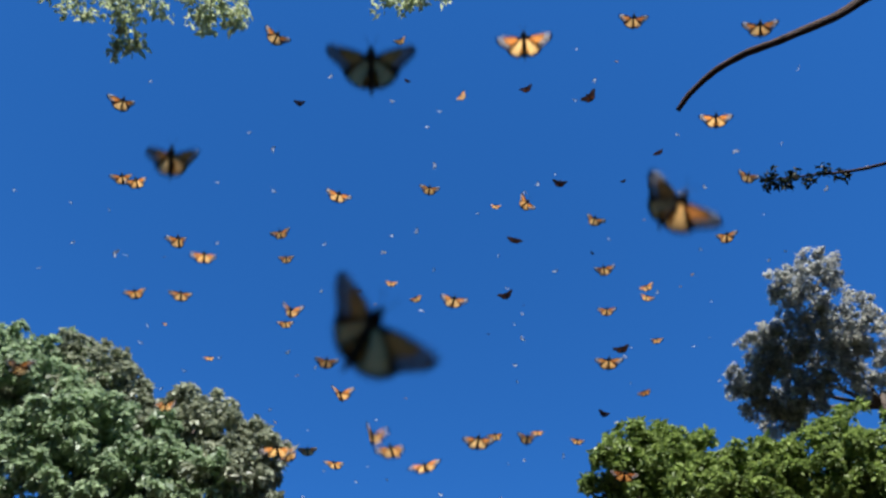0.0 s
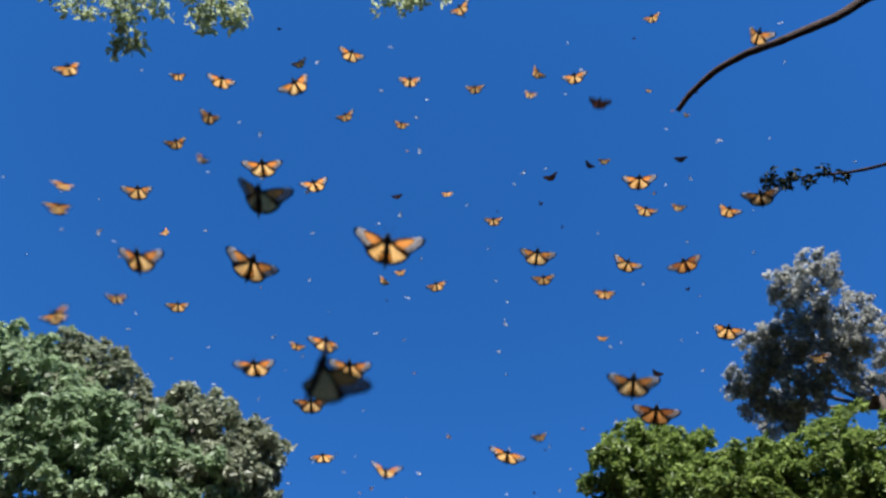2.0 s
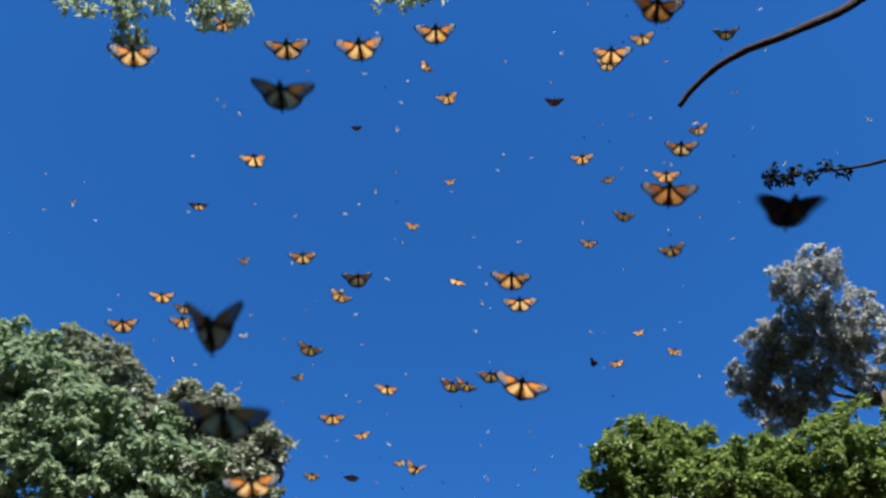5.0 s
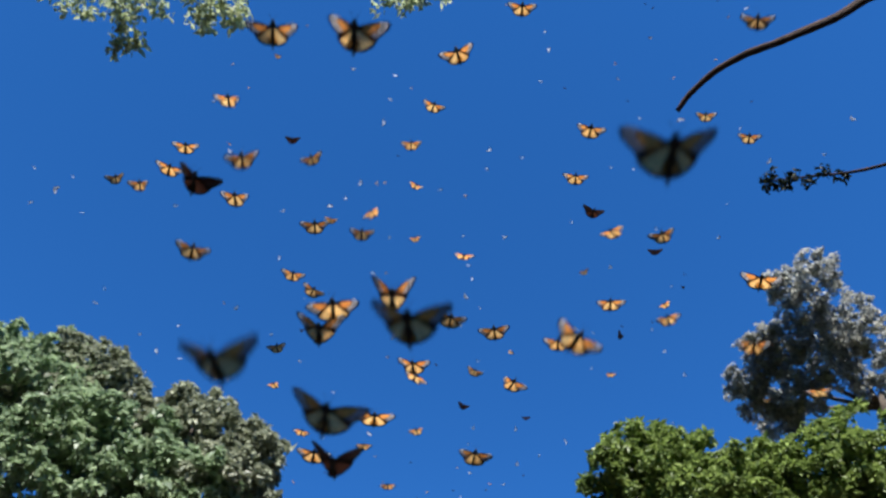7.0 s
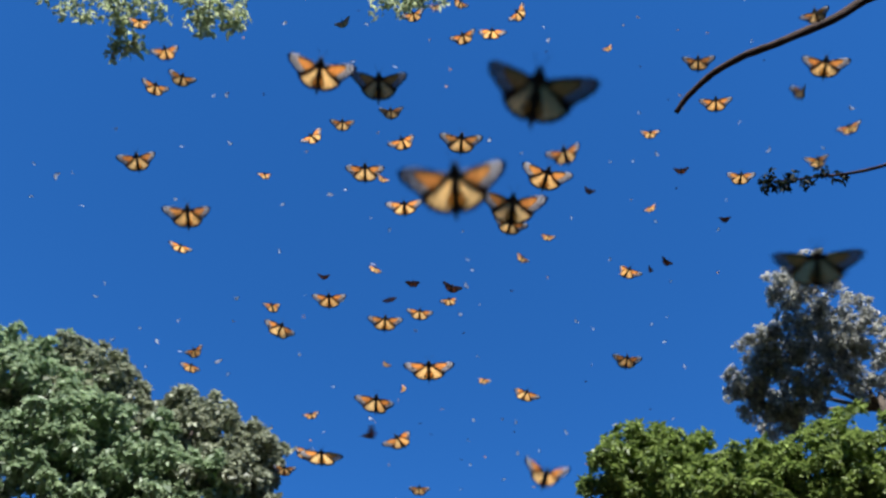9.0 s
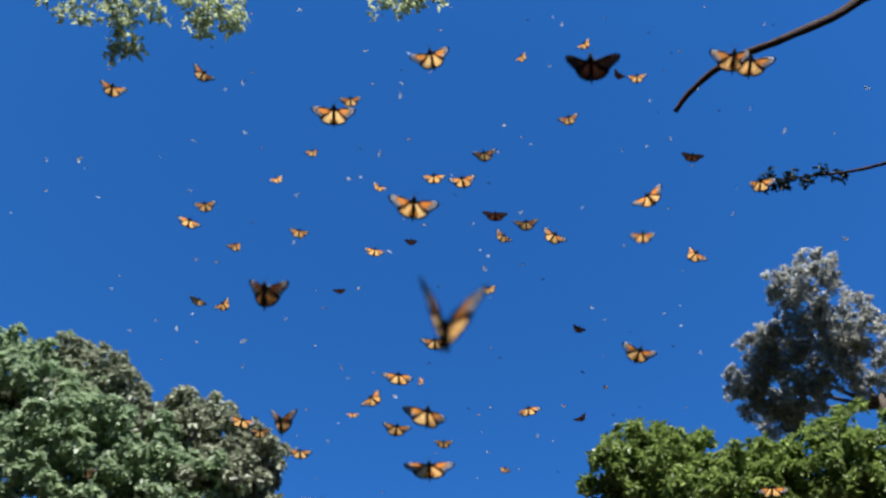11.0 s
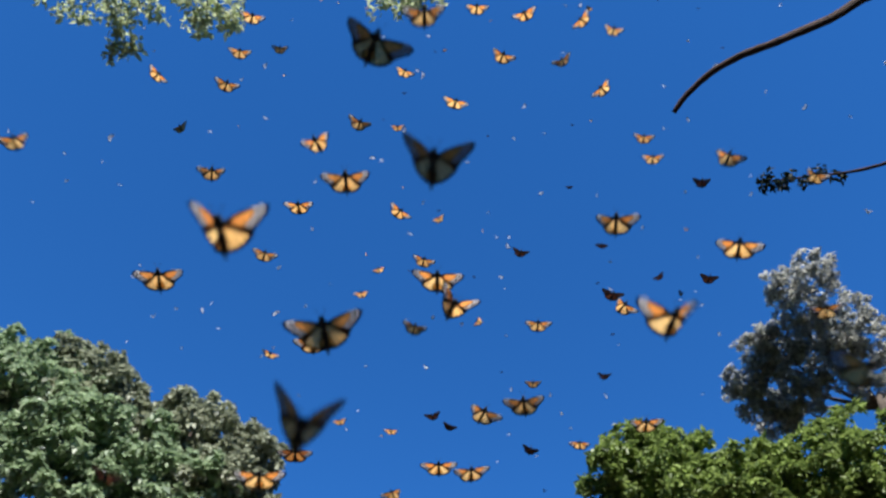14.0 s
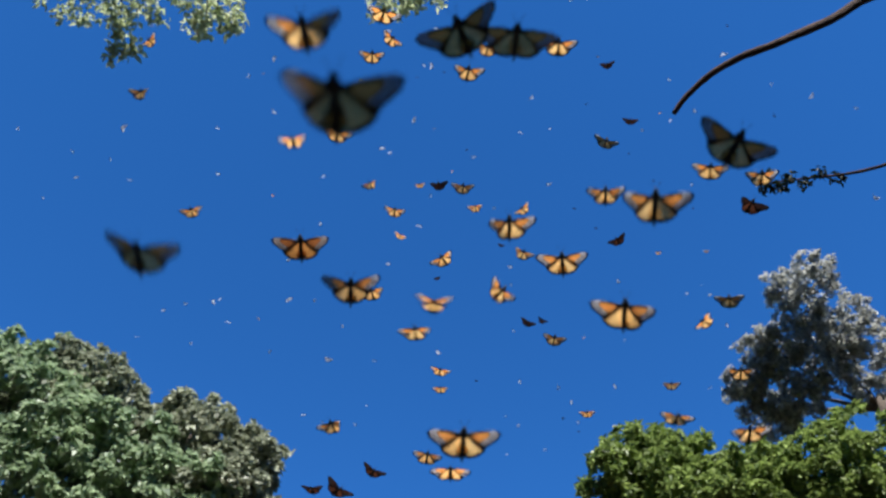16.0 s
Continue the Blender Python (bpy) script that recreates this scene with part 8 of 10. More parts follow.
    fly(orange, (0, -2.27, 27.01, 18.51, 12, -6, -147, -16), (7.8, -1.75, 12.93, 21.84, 16, 2, -155, -6), (9, -0.45, 3.29, 6.66, 7, -4, -146, 1), (11.5, -0.42, 2.89, 5.88, 8, -1, -153, -3), (12, -0.38, 2.40, 5.39, 6, -6, -157, -9), (12.5, -0.38, 2.16, 5.31, 0, -16, -132, 1), (13, -0.38, 2.03, 5.40, 12, 4, -164, 1), (13.5, -0.39, 1.97, 5.70, -1, -2, -155, -23), (14, -0.19, 1.82, 5.39, 4, 2, -155, -15), (14.5, -0.20, 1.71, 5.31, 15, 10, -164, -7), (15, -0.22, 1.75, 5.57, 8, -4, -156, -8), (15.5, -0.27, 1.26, 4.58, 3, -3, -150, -5), (16, -0.17, 0.91, 3.89, 3, 4, -160, -11))
    fly(orange, (8.54, -1.52, 2.09, 4.29, 0, -3, -155, -8), (9, -1.10, 2.09, 4.29, 0, -3, -155, -8), (11.5, -1.01, 1.86, 4.32, 7, -3, -153, -17), (12, -0.95, 1.67, 4.28, 6, -2, -156, 1), (12.5, -0.91, 1.56, 4.36, 12, 9, -170, -4), (13, -0.82, 1.35, 4.28, 4, -5, -158, -12), (13.5, -0.83, 1.36, 4.62, 10, 0, -160, -12), (14, -0.76, 1.27, 4.74, 3, 0, -163, -6), (14.4, -0.67, 1.15, 4.85, 5, -7, -154, -4))
    fly(orange, (0, -3.74, 21.05, 14.77, 20, -2, -147, -5), (7.8, -5.99, 14.42, 14.90, 20, -2, -153, -5), (9, -1.15, 2.71, 4.20, 15, -4, -162, -22), (11.5, -1.37, 2.99, 5.06, 16, 2, -148, -18), (12, -1.45, 2.99, 5.32, 24, 14, -172, -8), (13.2, -6.99, 13.38, 19.75, 13, -13, -135, -15), (16, -7.99, 16.18, 35.25, 24, -4, -142, -6))
    fly(orange, (8.5, 0.04, 2.12, 2.99, 16, 1, 125, -4), (9, -0.13, 1.88, 3.12, 20, -4, 141, -12), (11.5, -0.27, 2.36, 3.70, 14, 3, 131, -8), (12, -0.22, 2.05, 3.55, 12, -1, 139, -15), (12.5, -0.20, 1.94, 3.62, 15, 2, 130, -15), (12.96, -0.20, 2.49, 3.19, 15, 2, 130, -15))
    fly(dark, (0, -2.38, 20.80, 14.61, 8, 0, 154, -17), (7.8, -2.97, 15.59, 14.07, 15, -4, 150, 0), (9, -0.34, 2.92, 3.98, 6, 6, 123, 24), (11.5, 0.99, 4.54, 5.62, 4, 2, 144, 8), (12, 1.08, 4.64, 5.87, 8, 0, 149, 19), (12.5, 0.85, 3.45, 4.91, 2, 10, 130, 11), (13, 1.14, 4.25, 5.83, 8, 2, 144, 8), (13.5, 1.38, 3.79, 5.93, 8, 4, 137, 17), (14, 1.70, 4.12, 6.53, 8, 4, 135, 12), (15.2, 6.96, 14.71, 20.09, 13, 0, 153, -11), (16, 9.04, 16.86, 25.72, 1, 5, 129, -16))
    fly(orange, (8.6, -0.31, 1.65, 2.67, 3, 0, -180, -12), (9, -0.28, 1.53, 2.79, 8, 0, -177, -10), (11.46, -0.28, 1.69, 2.66, 8, 0, -177, -10))
    fly(orange, (8.3, -0.21, 2.53, 3.28, 18, -3, -156, -4), (9, -0.46, 2.25, 3.36, 15, -7, -154, -17), (11.5, -0.78, 2.45, 3.80, 15, -2, -163, -9), (12, -0.82, 2.55, 4.03, 14, -10, -141, -15), (12.5, -0.75, 2.24, 3.89, 16, -9, -151, -14), (13, -0.65, 1.87, 3.66, 29, 1, -161, -4), (13.5, -0.68, 1.98, 3.93, 18, 1, -169, -13), (14, -0.71, 2.02, 4.16, 25, -3, -161, -6), (14.5, -0.69, 1.94, 4.24, 17, -7, -158, -4), (15, -0.62, 1.74, 4.13, 17, -9, -139, -21), (15.5, -0.29, 1.24, 3.46, 19, 1, -168, -22), (16, -0.35, 1.37, 4.00, 17, 0, -165, -19))
    fly(orange, (8.5, -0.56, 3.10, 3.68, 35, 1, -178, -11), (9, -0.70, 2.98, 3.84, 35, -1, -175, -3), (11.5, -0.82, 2.80, 3.97, 32, 0, -178, -6), (12, -0.52, 1.36, 2.82, 31, -3, -169, -5), (12.5, -0.95, 2.05, 3.65, 29, 1, -177, -6), (13, -1.04, 2.15, 4.08, 24, 0, -177, 0), (13.5, -0.76, 1.49, 3.62, 38, 1, -177, -20), (14, -0.78, 1.49, 3.94, 32, 0, -175, -17), (14.5, -0.78, 1.42, 4.21, 27, 0, -178, -21), (14.96, -0.78, 1.00, 4.54, 27, 0, -178, -21))
    fly(small_dark, (0, 10.48, 30.03, 20.45, 18, 5, -161, 1), (7.8, 3.99, 13.90, 21.02, 14, 2, -163, -8), (9, 1.10, 3.43, 6.72, 16, 1, -157, 21), (11.5, 1.29, 2.47, 6.70, 7, -5, -146, 23), (12.7, 5.80, 9.94, 23.78, 17, 2, -165, -11), (16, 7.34, 9.78, 28.58, 13, -1, -152, -9))
    fly(orange, (8.7, 0.28, 1.16, 4.85, 8, 6, 120, -3), (9, 0.29, 1.25, 4.73, 25, 0, 129, -10), (11.5, 0.53, 2.37, 6.77, 25, -2, 136, -5), (12, 0.51, 2.08, 6.46, 25, 0, 118, -8), (12.5, 0.47, 1.83, 6.25, 23, 2, 131, -6), (13.7, 2.20, 7.95, 24.47, 26, -4, 144, -10), (16, 4.24, 11.10, 34.75, 6, 6, 110, -11))
    fly(orange, (0, -6.83, 30.37, 20.59, 20, 1, -150, -12), (7.8, -2.46, 15.98, 18.18, 21, 4, -160, -18), (9, -0.54, 5.61, 7.02, 27, -3, -140, -16), (11.5, 0.45, 4.47, 4.88, 22, 0, -149, -16), (12, 0.43, 3.22, 4.15, 16, 2, -147, -6), (12.5, 0.43, 2.34, 3.63, 17, 4, -162, -22), (13, 0.37, 1.89, 3.37, 21, 4, -160, -7), (13.5, 0.55, 1.93, 3.57, 21, 9, -162, -18), (14, 0.60, 1.80, 3.61, 17, -2, -142, -21), (14.5, 1.44, 3.98, 6.10, 17, -6, -141, -24), (15, 1.36, 3.46, 5.67, 15, -4, -136, -16), (15.5, 1.56, 3.72, 6.22, 19, -1, -145, -9), (16, 3.01, 7.01, 10.55, 20, 12, -173, -12))
    fly(orange, (8.75, 0.62, 0.63, 2.38, 26, -1, 174, -14), (11.5, -0.03, 0.46, 2.07, -22, -6, -179, 72), (12, -0.08, 0.60, 2.22, 2, 34, 169, 35), (12.5, -0.13, 0.55, 2.20, 6, 5, 174, 32), (13, -0.18, 0.58, 2.30, 8, -6, -172, 30), (13.5, -0.26, 0.67, 2.46, 13, 6, 172, 12), (14, -0.22, 0.48, 2.25, 3, 0, 180, 38), (14.5, -0.21, 0.45, 2.27, 7, -6, -172, 35), (15, -0.39, 0.67, 2.72, 24, -6, -172, -5), (15.5, -0.64, 1.03, 3.69, 28, -1, 178, -19), (16, -0.61, 0.79, 3.94, 19, 0, 171, -15))
    fly(orange, (9.6, 0.14, 1.52, 2.58, 26, 1, -177, -19), (11.5, -0.18, 1.31, 2.87, 18, -3, -176, 0), (12, -0.33, 1.66, 3.35, 25, -1, -176, 1), (12.46, -0.33, 2.15, 2.97, 25, -1, -176, 1))
    fly(rusty, (9.1, -0.96, 1.41, 2.53, 32, 0, -179, -1), (11.5, -0.31, 0.95, 2.89, 28, -1, -177, 2), (12, -0.30, 1.30, 3.61, 27, -1, -173, -8), (12.5, -0.14, 1.06, 3.56, 35, -2, -173, -13), (13, 0.00, 0.97, 3.78, 32, -1, -177, -17), (13.45, 0.17, 0.82, 3.93, 30, 2, 178, -13))
    fly(orange, (8.95, -0.06, 1.61, 2.64, 20, -2, -170, 0), (11.5, -0.06, 0.92, 3.17, 14, 2, -174, -4), (12, -0.08, 1.04, 3.70, 4, 0, -173, -17), (12.5, -0.06, 0.93, 3.84, 18, 0, -175, -14), (12.85, -0.05, 0.81, 3.92, 17, -1, -173, -15))
    fly(orange, (9.04, -0.03, 0.64, 3.56, 19, 3, 167, -7), (11.5, -0.03, 0.83, 3.41, 19, 3, 167, -7), (11.95, 0.03, 0.67, 3.55, 23, 2, 177, -1))
    fly(dark, (9.04, 0.26, 0.46, 3.07, 36, 2, 177, 16), (11.5, 0.26, 0.63, 2.94, 36, 2, 177, 16), (11.95, 0.25, 0.47, 3.07, 30, 0, 179, 16))
    fly(orange, (10.3, 0.80, 0.61, 3.40, 20, -2, -178, -7), (11.5, 0.60, 0.81, 3.12, 24, 0, -178, -20), (12, 0.53, 0.87, 3.01, 22, 0, -178, -17), (12.5, 0.37, 0.74, 2.97, 19, -21, -151, -10), (13, 0.49, 0.71, 3.22, 25, -2, -177, -4), (13.4, 0.53, 0.53, 3.18, 21, -1, -178, -24))
    fly(orange, (9.04, 0.83, 0.78, 3.27, 25, -1, -177, -3), (11.5, 0.65, 0.78, 3.27, 25, -1, -177, -3), (12, 0.62, 0.64, 3.14, 25, 2, 177, -3), (12.3, 0.69, 0.55, 3.20, 28, -1, -178, -6))
    fly(orange, (10.1, -0.49, 1.69, 2.69, 29, -1, -178, -1), (11.5, -0.37, 1.47, 2.86, 18, 2, 177, -2), (12, -0.36, 1.53, 3.01, 25, -1, -176, -5), (12.5, -0.46, 2.04, 3.67, 26, 0, 179, 0), (13, -0.32, 1.58, 3.40, 27, 2, 179, -22), (13.5, -0.26, 1.25, 3.23, 22, 0, -179, -20), (14, -0.20, 0.92, 3.02, 24, 1, 177, -11), (14.5, -0.18, 0.84, 3.12, 26, 1, -179, -5), (15, -0.16, 0.69, 3.08, 23, -2, -179, -14), (15.5, -0.25, 1.10, 4.40, 31, 0, 176, -2), (16, -0.26, 1.29, 4.44, 20, -2, -177, -23))
    fly(orange, (11, 0.17, 1.54, 2.59, 12, 0, 174, 17), (11.5, 0.07, 1.53, 2.69, 20, 3, 175, 4), (12, -0.03, 0.76, 2.19, 8, -6, -172, 30), (12.5, -0.06, 0.70, 2.25, 6, -37, -171, 35), (13, -0.06, 0.72, 2.40, 13, -3, -176, 22), (13.5, -0.05, 0.54, 2.33, -4, -5, -174, 48), (14, -0.01, 0.47, 2.36, 0, -3, -176, 40), (14.5, 0.03, 0.34, 2.23, 3, 0, 180, 36), (15, 0.07, 0.35, 2.35, 7, -7, -170, 28), (15.5, 0.21, 0.50, 2.87, 17, 0, 177, 4), (15.8, 0.31, 0.43, 2.91, 16, -2, -177, 9))
    fly(orange, (0, 3.89, 22.81, 15.90, 22, 5, 175, -12), (10.3, 3.91, 15.95, 15.31, 23, -13, -170, -19), (11.5, 0.93, 3.22, 4.75, 27, 2, 180, -8), (12, 1.20, 3.63, 5.56, 25, 9, 167, -15), (12.5, 1.52, 3.97, 6.32, 19, 2, 172, -20), (13, 1.10, 2.52, 4.86, 27, 4, 174, -14), (14.2, 5.68, 11.03, 17.57, 25, -5, -176, -19), (16, 7.33, 13.25, 26.15, 26, 10, 172, -14))
    fly(orange, (10.65, 1.11, 2.32, 3.15, 13, -2, 171, -24), (11.5, 1.07, 2.26, 3.28, 15, -3, 176, -20), (11.96, 1.23, 2.26, 3.28, 15, -3, 176, -20))
    fly(dark, (11.5, 0.04, 1.29, 2.42, 19, 0, -179, 5), (12, -0.24, 0.94, 2.59, 18, -3, -179, 9), (12.5, -0.26, 0.76, 2.50, 18, -3, -176, 20), (13, -0.36, 0.74, 2.54, 25, -1, -180, 8), (13.5, -0.46, 0.61, 2.63, 26, -2, -178, 26), (14, -0.71, 0.40, 2.92, 18, 0, -180, 10))
    fly(orange, (11.54, -0.35, 0.74, 3.84, 9, 4, -178, -10), (12, -0.35, 1.23, 3.46, 9, 4, -178, -10), (12.46, -0.35, 0.75, 3.84, 9, 4, -178, -10))
    fly(orange, (11.54, -0.32, 0.98, 4.49, -6, -3, -151, -1), (12, -0.32, 1.59, 4.02, -6, -3, -151, -1), (12.5, -0.33, 1.42, 4.11, -3, 2, -157, -9), (13, -0.15, 0.97, 3.58, -6, 0, -151, -11), (13.5, -0.10, 1.16, 4.36, -10, 5, -162, 1), (13.95, 0.02, 0.98, 4.39, 1, 6, -160, -14))
    fly(orange, (0, -0.10, 24.77, 17.12, 31, -2, -179, -18), (10.8, -0.86, 10.85, 19.19, 30, 3, -178, -2), (12, -0.11, 2.10, 5.32, 31, -5, -168, -6), (12.5, -0.07, 2.26, 5.92, 31, 2, 171, -5), (13, -0.03, 2.15, 6.03, 37, 9, 176, 2), (14.2, 0.12, 9.32, 23.05, 25, -2, -165, -14), (16, 1.76, 10.84, 29.27, 28, 2, -179, -16))
    fly(small_dark, (0, -4.91, 34.76, 23.35, 0, 5, -177, -6), (10.8, -0.16, 15.88, 19.40, 0, -1, -164, -8), (12, -0.12, 3.91, 5.92, 3, 3, -172, 15), (12.5, -0.19, 4.00, 5.96, -2, -4, -165, 11), (13.7, -1.06, 15.96, 18.87, -1, 0, -166, -13), (16, 0.81, 13.89, 24.80, -2, -7, -161, 1))
    fly(orange, (11.75, -0.08, 1.20, 2.34, 20, 1, -177, -24), (12, -0.07, 1.13, 2.41, 21, -1, -175, -22), (12.5, -0.11, 1.83, 3.08, 13, 0, -179, -10), (13, -0.05, 1.17, 2.65, 27, -3, -170, -15), (13.5, -0.04, 0.99, 2.62, 15, 2, 180, -21), (14, -0.01, 1.03, 2.83, 13, 0, -179, 1), (14.5, 0.01, 0.67, 2.52, 25, 0, -177, -9), (15, 0.05, 0.93, 3.14, 20, -1, -174, -20), (15.5, 0.13, 0.88, 3.47, 19, 1, -178, -12), (16, 0.31, 0.90, 3.65, 17, 0, -178, -16))
    fly(orange, (11.75, -0.42, 2.14, 3.00, 7, -1, 180, -20), (12, -0.44, 2.14, 3.13, 9, 2, 174, -12), (12.5, -0.50, 2.37, 3.55, 5, 3, 172, -18), (13, -0.29, 1.18, 2.68, 3, 0, -180, 35), (13.5, -0.40, 1.72, 3.27, 11, -1, 177, 9), (14, -0.15, 0.71, 2.35, 18, 5, 174, 15), (14.5, -0.18, 0.78, 2.51, 10, 3, 176, 28), (15, -0.14, 0.60, 2.40, 11, -7, -170, 22), (15.5, -0.16, 0.67, 2.67, 13, -6, -172, 20), (16, -0.18, 0.42, 2.61, 0, 1, 176, 18))
    fly(orange, (11.54, -0.95, 1.25, 3.24, 36, 0, -175, -1), (12, -0.79, 1.25, 3.24, 36, 0, -175, -1), (12.5, -1.15, 1.71, 3.92, 36, -1, -174, -4), (13, -1.06, 1.48, 3.88, 24, 0, -176, -21), (13.46, -1.22, 1.48, 3.88, 24, 0, -176, -21))
    fly(orange, (0, 3.85, 21.87, 15.31, 26, 0, 174, -12), (10.8, 0.28, 16.15, 12.68, 29, 1, 172, -16), (12, 0.16, 3.35, 4.07, 28, -1, 176, -2), (12.5, 0.23, 3.23, 4.11, 29, 1, 170, -8), (13, 0.46, 4.76, 5.50, 26, -1, 176, -4), (13.5, 0.41, 3.43, 4.58, 34, 0, 175, -9), (14, 0.57, 3.82, 5.13, 35, 0, 179, -6), (14.5, 0.58, 3.42, 5.01, 27, 0, 175, -5), (15, 0.21, 1.26, 2.98, 32, 1, 173, -22), (15.5, 0.40, 1.50, 3.47, 28, 1, 174, -4), (16, 0.43, 1.20, 3.39, 29, 0, 178, -11))
    fly(orange, (0, 2.46, 29.02, 19.78, 17, 0, -179, -11), (10.8, 2.75, 14.93, 14.38, 17, 1, -179, -20), (12, 0.62, 3.38, 4.35, 23, -1, -173, -1), (12.5, 0.33, 1.81, 3.01, 17, 1, -179, -22), (13, 0.44, 1.42, 2.73, 8, 0, -174, -11), (13.5, 0.40, 1.13, 2.68, 14, 1, -176, -15), (14, 0.30, 0.72, 2.38, 8, 14, -169, 32), (14.5, 0.28, 0.63, 2.36, 10, 0, 180, 30), (15, 0.27, 0.53, 2.31, 13, -3, -176, 22), (15.5, 0.31, 0.51, 2.36, 14, -11, -166, 20), (16, 0.37, 0.52, 2.49, 21, -15, -160, 12))
    fly(dark, (11.54, 0.89, 3.19, 3.68, 25, -1, -166, 4), (12, 0.89, 2.73, 4.03, 25, -1, -166, 4), (12.5, 1.21, 3.25, 4.72, 19, 8, -174, 9), (13, 1.12, 2.69, 4.37, 8, -3, -162, 25), (13.5, 1.15, 2.49, 4.22, 16, 6, -177, 4), (14, 1.31, 2.57, 4.67, 21, 1, -166, 4), (14.5, 1.37, 2.63, 4.66, 17, -6, -156, 18), (15, 1.21, 2.19, 4.32, 14, 6, -167, 15), (15.5, 0.84, 1.49, 3.49, 17, -9, -148, -2), (16, 0.92, 1.38, 3.60, 14, -4, -158, -20))
    fly(orange, (11.35, 0.21, 1.27, 2.39, 13, 0, 177, 14), (12, -0.35, 1.01, 2.53, 16, -1, -178, 20), (12.5, -0.39, 0.95, 2.51, 18, -1, -177, 7), (13, -0.77, 0.74, 2.58, 24, -1, -174, 21))
    fly(orange, (11.6, 0.59, 2.13, 2.99, 30, 4, -165, -2), (12, 0.68, 2.01, 3.09, 34, 1, -162, 1), (12.5, 0.74, 1.93, 3.14, 17, -5, -156, -2), (13, 0.82, 1.72, 3.13, 28, 4, -169, -20), (13.75, 1.35, 1.29, 3.49, 20, 2, -172, -18))
    fly(orange, (0, -4.00, 32.10, 21.69, 18, 0, -154, -9), (10.8, -0.65, 14.67, 20.67, 14, -10, -133, -1), (12, -0.06, 3.96, 6.79, 26, -3, -153, -6), (12.5, 0.01, 1.25, 3.25, 28, 3, -159, -23), (13, 0.07, 1.43, 3.81, 19, -6, -150, -19), (13.5, 0.21, 2.60, 6.38, 21, 0, -153, -15), (14, 0.23, 1.33, 4.51, 19, 4, -155, -19), (14.5, 0.36, 1.36, 5.11, 25, 0, -156, -2), (14.7, 0.39, 1.29, 5.17, 28, 0, -163, 0))
    fly(orange, (11.45, 0.90, 1.31, 2.52, 18, 0, 173, -18), (12, 0.63, 1.02, 2.83, 21, 1, 178, -5), (12.5, 0.77, 1.26, 3.23, 19, 1, 179, 0), (13, 0.61, 0.91, 2.99, 11, 0, 179, -23), (13.5, 0.78, 0.98, 3.41, 16, 0, 172, -10), (14, 0.84, 0.68, 3.64, 19, 0, 177, -10))
    fly(orange, (12.04, -0.65, 0.82, 2.69, 13, 2, 178, 28), (12.5, -0.16, 0.78, 2.64, 13, 2, 178, 28), (13, -0.24, 0.79, 2.80, 23, -3, -176, 45), (13.5, -0.10, 0.41, 2.39, 8, -12, -164, 24), (14, -0.09, 0.45, 2.63, 15, -15, -160, 15), (14.5, -0.05, 0.47, 2.78, 4, -1, 176, 22), (14.8, 0.03, 0.39, 2.81, 4, 0, 176, 24))
    fly(orange, (12.04, -0.11, 0.57, 3.36, 27, 2, 172, -9), (12.5, -0.11, 1.05, 2.98, 27, 2, 172, -9), (13, -0.13, 1.30, 3.67, 29, 2, 174, -20), (13.5, -0.06, 0.72, 3.03, 27, -2, 179, 1), (14, -0.04, 0.69, 3.33, 32, 0, 180, -7), (14.5, -0.26, 1.43, 5.06, 35, 0, 177, 0), (16, -1.24, 1.55, 4.65, 37, -1, -179, -22))
    fly(orange, (10.7, -1.60, 2.98, 3.56, 36, -1, 177, -20), (12.5, -1.36, 1.88, 4.47, 34, -10, -161, -19), (13, -0.94, 1.23, 3.69, 35, 11, 158, -4), (13.55, -0.84, 0.81, 4.01, 36, -2, 172, -6))
    fly(orange, (12.04, 0.19, 2.47, 3.19, 32, 1, 164, -16), (12.5, 0.19, 2.11, 3.47, 32, 1, 164, -16), (13, 0.17, 4.68, 5.57, 25, 0, 151, -1), (13.5, -0.07, 3.38, 4.27, 30, -4, 166, -10), (14, -0.21, 2.91, 3.67, 29, 5, 155, -19), (14.25, -0.31, 3.15, 3.72, 26, -9, 173, 1))
    fly(orange, (12.25, 0.19, 1.99, 2.90, 23, 0, 178, -4), (12.5, 0.20, 1.84, 2.92, 28, -1, 179, -16), (13, 0.19, 1.70, 2.89, 25, 1, 178, -1), (13.5, 0.24, 1.91, 3.16, 31, 0, 179, -4), (14, 0.20, 1.53, 2.95, 40, 2, 172, -2), (14.5, 0.18, 1.24, 2.77, 31, -1, 179, -21), (15, 0.23, 1.41, 3.04, 29, 3, 169, 2), (15.5, 0.23, 1.19, 2.93, 30, -1, 178, -10), (16, 0.24, 1.02, 2.88, 22, 2, 174, 0))
    fly(dark, (0, 7.04, 20.88, 14.71, 24, -2, -164, -12), (11.3, 3.14, 14.37, 15.71, 30, -4, -161, -14), (12.5, 0.68, 2.76, 4.51, 27, 3, -180, 20), (13, 1.00, 3.65, 5.71, 25, -8, -152, -8), (14.2, 4.62, 15.01, 20.09, 31, 9, 178, -8), (16, 8.17, 18.58, 32.36, 25, 4, -170, -17))
